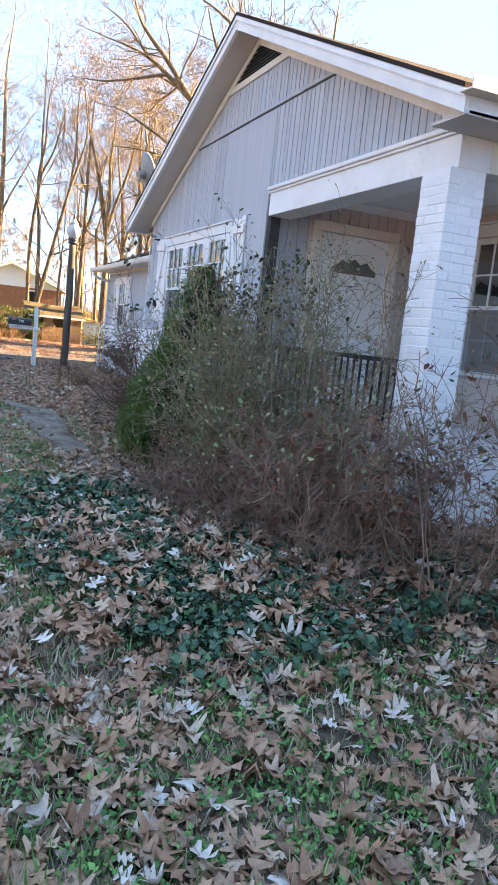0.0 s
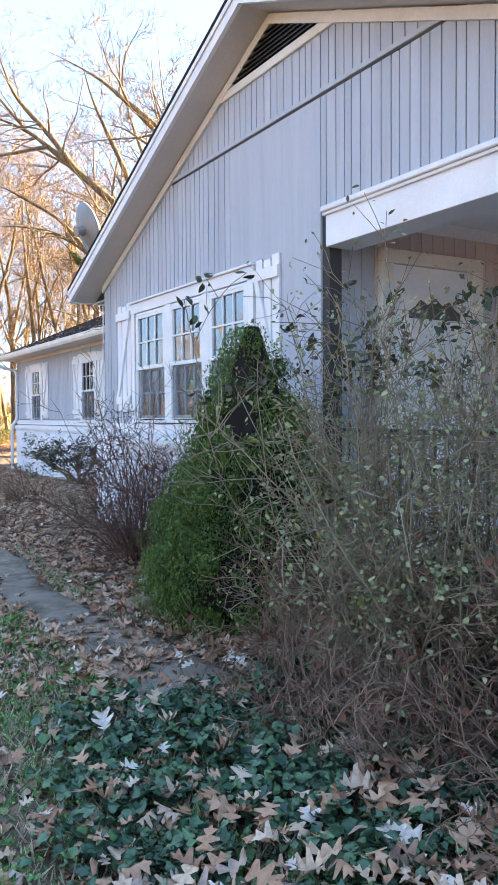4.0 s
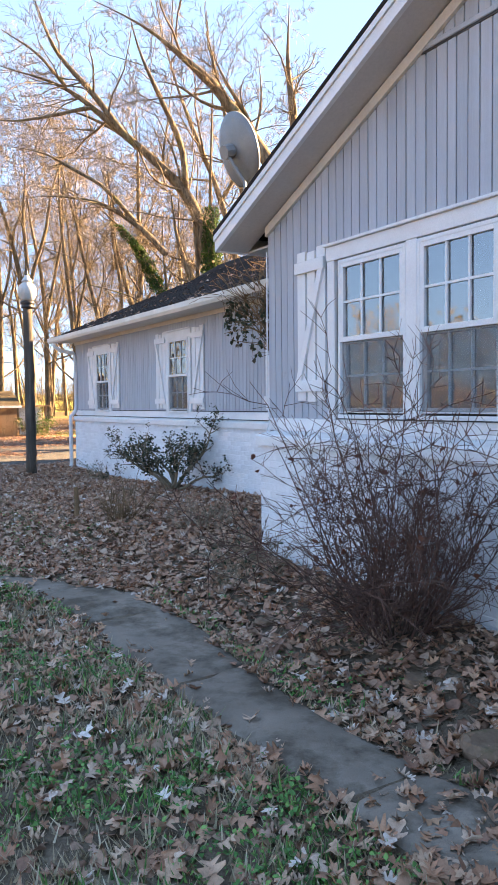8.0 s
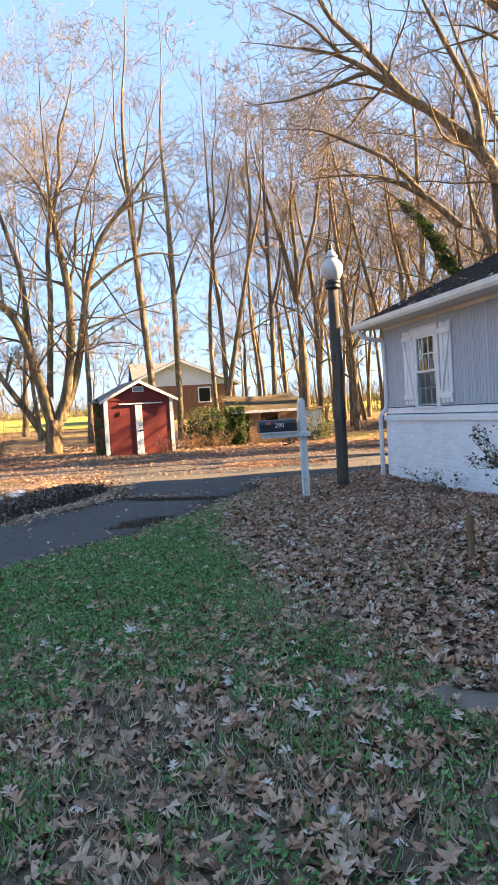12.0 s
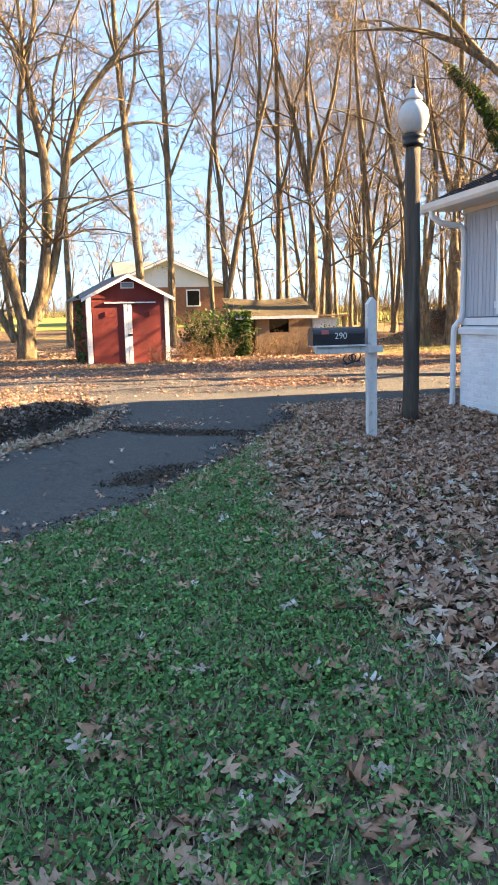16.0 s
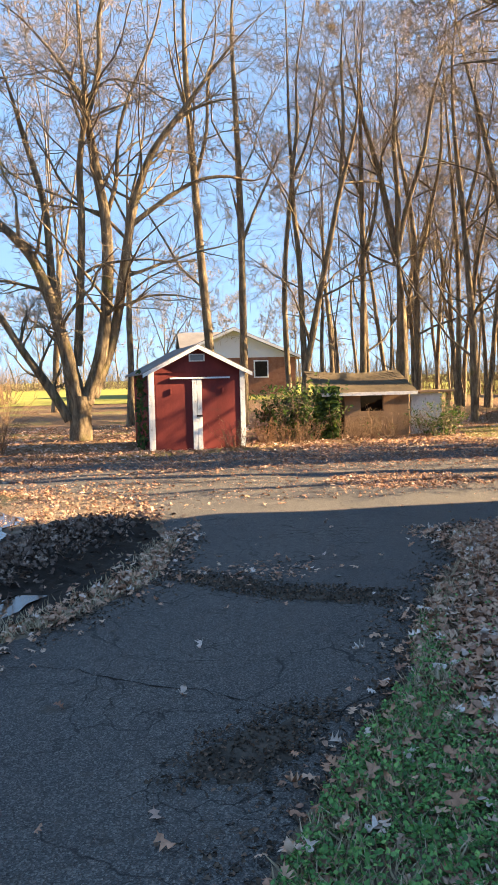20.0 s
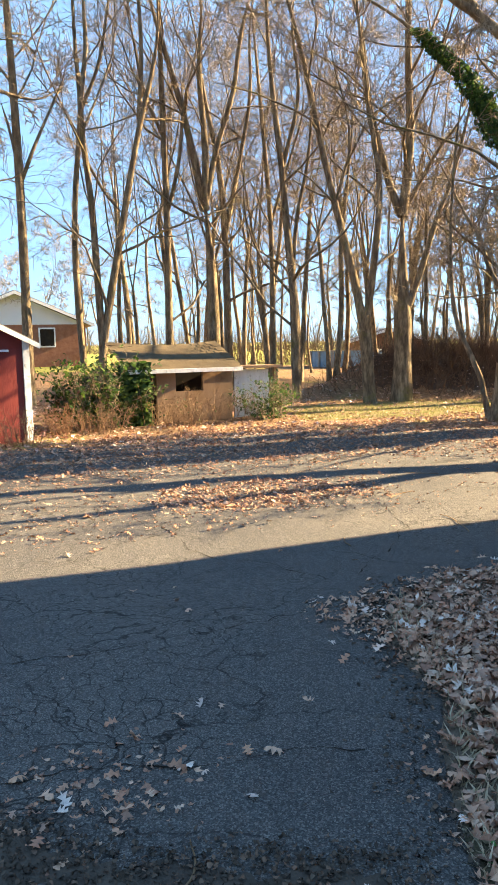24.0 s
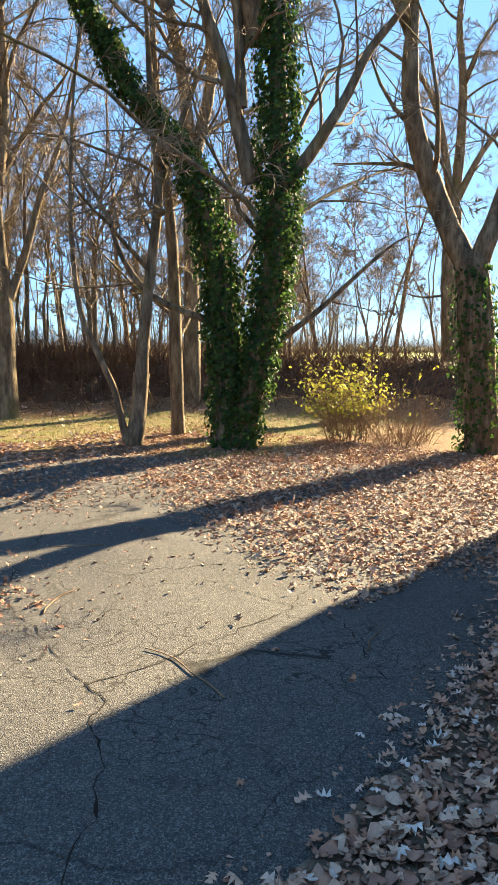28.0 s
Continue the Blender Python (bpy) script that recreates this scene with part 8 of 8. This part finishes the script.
def eave_vine():
    t = thing("climbing_vine", (4.85, 14.6, gz(4.85, 14.6)), "wiry vine climbing over the gutter with dark hanging leaves", "vine")
    rng = np.random.RandomState(71)
    wood, ends = Tubes(), []
    for k in range(16):
        top = np.array([4.80 + rng.uniform(-0.12, 0.1), 15.5 + rng.uniform(-0.6, 1.3), 3.40 + rng.uniform(-0.2, 0.2)])
        foot = np.array([4.88, 14.6 + rng.uniform(-0.06, 0.06), gz(4.88, 14.6)])
        mid = np.array([4.9, 14.75 + rng.uniform(-0.05, 0.05), 2.1])
        q = np.linspace(0, 1, 10)[:, None]
        line = (1 - q) ** 2 * foot + 2 * q * (1 - q) * mid + q * q * top + rng.normal(0, 0.012, (10, 3))
        wood.add(line, np.linspace(0.011, 0.004, 10), 4)
        for _ in range(14):
            l2 = grow(rng, line[rng.randint(6, 10)], (rng.normal(-0.2, 0.5), rng.normal(0.3, 0.7), 0.75), rng.uniform(0.25, 0.75), 6, 0.12, -0.05)
            wood.add(l2, np.linspace(0.007, 0.0035, 7), 3)
    for k in range(15):
        p = np.array([4.72, 15.9 + rng.uniform(-0.4, 1.1), 3.38])
        line = grow(rng, p, (rng.normal(0, 0.1), rng.normal(0, 0.15), -1), rng.uniform(0.3, 0.95), 6, 0.1, -0.05)
        wood.add(line, np.linspace(0.004, 0.002, 7), 3)
        ends += [line[j] + rng.normal(0, 0.02, 3) for j in range(2, 7) for _ in range(5)]
    part("branchwork", wood.mesh("branchwork", DRYSTEM), DRYSTEM, t)
    at = np.array(ends)
    part("foliage", scatter("foliage", SIMPLE, at, rng.uniform(0.05, 0.09, len(at)), SHRUBLEAF, rng, 1.0, 0.4, normals=np.tile((-1.0, -0.3, 0.2), (len(at), 1))), SHRUBLEAF, t)


eave_vine()


# ivy up the trunks
def climbing_ivy(ob, line, radius, low, high, n, seed, label, scale=1.0):
    rng = np.random.RandomState(seed)
    base = np.array(ob.location)
    side, deep = np.array([*VIEW, 0.0]), np.array([-VIEW[1], VIEW[0], 0.0])
    z = rng.uniform(low, high, n)
    zs = [p[1] for p in line]
    u = np.interp(z, zs, [p[0] for p in line])
    a = rng.uniform(0, 2 * math.pi, n)
    clump = 0.75 + 0.5 * hills(z * 1.0, a * 0.8, 0.9, seed)
    r = np.interp(z, [low, (low + high) / 2, high], [radius * 0.9, radius * 1.1, radius * 0.75]) * clump * rng.uniform(0.75, 1.12, n)
    at = base + (u + r * np.cos(a))[:, None] * side + (r * np.sin(a))[:, None] * deep + np.stack([0 * z, 0 * z, z], 1)
    nr = np.cos(a)[:, None] * side + np.sin(a)[:, None] * deep + np.array([0, 0, 0.35])
    me = scatter("ivy", IVYLEAF, at, rng.uniform(0.045, 0.10, n) * scale, IVYSUN, rng, 0.45, 0.3, normals=nr)
    o = new("ivy", me)
    o.parent = ob
    o.matrix_parent_inverse = Matrix.Translation(-Vector(ob.location))
    return tagged(o, label)


climbing_ivy(ivy_tree, IVY_UP, 0.35, 0.0, 8.6, 11000, 81, "glossy ivy leaves wrapping the upright trunk")
climbing_ivy(ivy_tree, IVY_LEAN[:9], 0.31, 0.0, 6.9, 8500, 82, "glossy ivy leaves wrapping the leaning trunk")
climbing_ivy(ivy_tree, IVY_LEAN[7:12], 0.2, 6.5, 8.4, 2000, 84, "thinner ivy trailing up the leaning limb")
climbing_ivy(right_tree, [(0.0, -0.1), *RIGHT_LOW[1:]], 0.40, 0.0, 3.2, 1600, 83, "thin ivy on the lower trunk")

# brush round the sheds and along the far bank
shrub("brush", "tangle of dry brown brush in front of the outbuilding", 31, (5.7, 37.9), (1.2, 0.35, 1.2), 0.8, 55, (0, -0.1), 7, 0.007, DRYSTEM, [(0.05, 0.06, IVYSUN, 0.8, 9)], 0.14, 3, category="brush")
shrub("brush", "dry brown weeds heaped beside the shed", 32, (3.3, 37.6), (0.8, 0.5, 1.2), 0.7, 70, (0, -0.1), 6, 0.007, DRYSTEM, None, 0.15, 3, category="brush")
shrub("brush", "dry weeds leaning on the shed front", 33, (1.75, 36.05), (0.35, 0.15, 1.6), 0.75, 30, (-0.1, 0), 5, 0.006, DRYSTEM, None, 0.12, 2, category="weeds")
shrub("evergreen_shrub", "small dark evergreen shrub before the white wall", 34, (7.45, 38.0), (0.4, 0.3, 1.4), 0.95, 40, (0, 0), 7, 0.007, SHRUBTWIG, [(0.5, 0.09, IVYSUN, 0.5, 9)], 0.12, 4)
shrub("ivy_thicket", "leafy green ivy thicket between shed and outbuilding", 35, (3.55, 38.6), (0.7, 0.6, 0.9), 1.45, 60, (0, 0), 9, 0.01, SHRUBTWIG, [(0.65, 0.12, IVYSUN, 0.5, 9)], 0.14, 5)
shrub("yellow_bush", "bush with bright yellow-green leaves over dry stems", 36, (14.6, 32.6), (0.4, 0.35, 1.5), 1.45, 60, (0, 0), 8, 0.007, DRYSTEM, [(0.7, 0.075, YELLOWLEAF, 1.0, 9)], 0.12, 5)
shrub("brush", "dry brown weeds beside the yellow bush", 37, (15.1, 31.7), (0.7, 0.5, 1.5), 0.95, 80, (0, 0), 6, 0.006, DRYSTEM, None, 0.14, 3, category="brush")
shrub("hedge", "dark clipped evergreen by the neighbour house", 38, (0.4, 60.5), (0.8, 0.8, 0.6), 1.1, 70, (0, 0), 8, 0.01, SHRUBTWIG, [(0.9, 0.16, SHRUBLEAF, 0.6, 9)], 0.1, 5)
shrub("brush", "bare brown thicket at the edge of the drive", 39, (-4.6, 36.9), (1.1, 0.8, 1.3), 1.6, 110, (0, 0), 7, 0.008, DRYSTEM, None, 0.12, 3, category="brush")
R2 = np.random.RandomState(90)
bank = Tubes()
for _ in range(8000):
    k = R2.randint(0, len(BERM) - 2)
    q = R2.uniform(0, 1)
    x = BERM[k][0] * (1 - q) + BERM[k + 1][0] * q + R2.normal(-0.4, 1.0)
    y = BERM[k][1] * (1 - q) + BERM[k + 1][1] * q + R2.normal(-0.4, 1.0)
    bank.add(grow(R2, (x, y, gz(x, y) - 0.05), R2.normal(0, 0.5, 3) + (0, 0, 0.8), R2.uniform(0.3, 1.0), 4, 0.3), np.linspace(0.011, 0.003, 5), 3)
stuff("bank_brush", bank.mesh("bank_brush", BACKLITBRUSH), "dry brown brush over the far bank, coloured darker as backlit", "brush")
hedge_rows = Tubes()
for _ in range(5000):
    x, y = R2.uniform(-60, 70), R2.uniform(66, 72)
    if -8 < x < 12:
        continue
    hedge_rows.add(grow(R2, (x, y, gz(x, y)), R2.normal(0, 0.3, 3) + (0, 0, 1), R2.uniform(0.8, 3.2), 4, 0.15), np.linspace(0.02, 0.006, 5), 3)
far_edge = Tubes()
for _ in range(11000):
    x = R2.uniform(-130, 190)
    y = 122 + R2.uniform(-8, 16) - 0.18 * abs(x)
    far_edge.add(grow(R2, (x, y, gz(x, y)), R2.normal(0, 0.45, 3) + (0, 0, 1), R2.uniform(1.0, 5.0), 3, 0.3), np.linspace(0.035, 0.014, 4), 3)
stuff("woodland_edge", far_edge.mesh("woodland_edge", BARK), "bare understorey along the far woodland edge", "brush")
stuff("undergrowth", hedge_rows.mesh("undergrowth", DRYSTEM), "bare undergrowth at the edge of the field", "brush")
# leaf litter caught on the wing roof
n = 520
rx = WE + 0.02 + (RX - WE) * R2.uniform(0, 1, n) ** 1.6
ry = R2.uniform(13.6, 26.0, n)
keep = hills(rx, ry, 1.1, 19) + 0.5 * np.exp(-(rx - WE) / 0.3) > 0.55
rx, ry = rx[keep], ry[keep]
at = np.stack([rx, ry, 3.545 + (rx - WE + 0.02) * (RZ - 3.535) / (RX - WE + 0.02)], 1)
stuff("roof_litter", scatter("roof_litter", CRUMB, at, R2.uniform(0.06, 0.14, len(at)), LITTER, R2, 0.25, 0.7, normals=np.tile((-0.4, 0, 0.91), (len(at), 1))), "brown leaves caught on the shingles", "leaves")
ivw = np.random.RandomState(95)
n = 260
at = np.stack([-0.28 - 0.2 * ivw.uniform(0, 1, n) + 0 * ivw.uniform(0, 1, n), 36.4 + ivw.uniform(0.0, 2.2, n), gz(-0.3, 37) + ivw.uniform(0.0, 1.9, n)], 1)
at[:, 0] -= (at[:, 1] - 36.4) * 0.03
tagged(new("shed_ivy", scatter("shed_ivy", IVYLEAF, at, ivw.uniform(0.09, 0.16, n), IVYSUN, ivw, 0.5, 0.3, normals=np.tile((-0.9, -0.4, 0.2), (n, 1)))), "ivy climbing the side of the red shed", "ivy", kind="stuff")
n = 900
at = np.stack([4.3 + ivw.uniform(-0.15, 0.5, n), 38.25 + ivw.uniform(-0.15, 0.2, n), gz(4.4, 37.6) + ivw.uniform(0.0, 1.35, n)], 1)
tagged(new("outbuilding_ivy", scatter("outbuilding_ivy", IVYLEAF, at, ivw.uniform(0.09, 0.16, n), IVYSUN, ivw, 0.5, 0.3, normals=np.tile((0, -1, 0.2), (n, 1)))), "ivy hanging over the corner of the outbuilding", "ivy", kind="stuff")
# twigs dropped on the drive
for k, (x, y, ln, a) in enumerate(((4.9, 27.9, 0.9, 0.5), (5.2, 29.7, 0.7, 0.9), (6.6, 30.6, 0.5, 2.2), (3.6, 28.0, 0.4, 1.2), (5.9, 27.6, 0.5, 0.1), (0.6, 24.2, 0.35, 0.6))):
    r3 = np.random.RandomState(200 + k)
    tb = Tubes()
    line = grow(r3, (x, y, 0), (math.cos(a), math.sin(a), 0), ln, 7, 0.25)
    line[:, 2] = ground_z(line[:, 0], line[:, 1]) + 0.03
    tb.add(line, np.linspace(0.006, 0.003, 8), 5)
    tagged(new("fallen_twig", tb.mesh("fallen_twig", DRYSTEM)), "thin fallen twig lying on the asphalt", "twig", group="twigs on the drive")
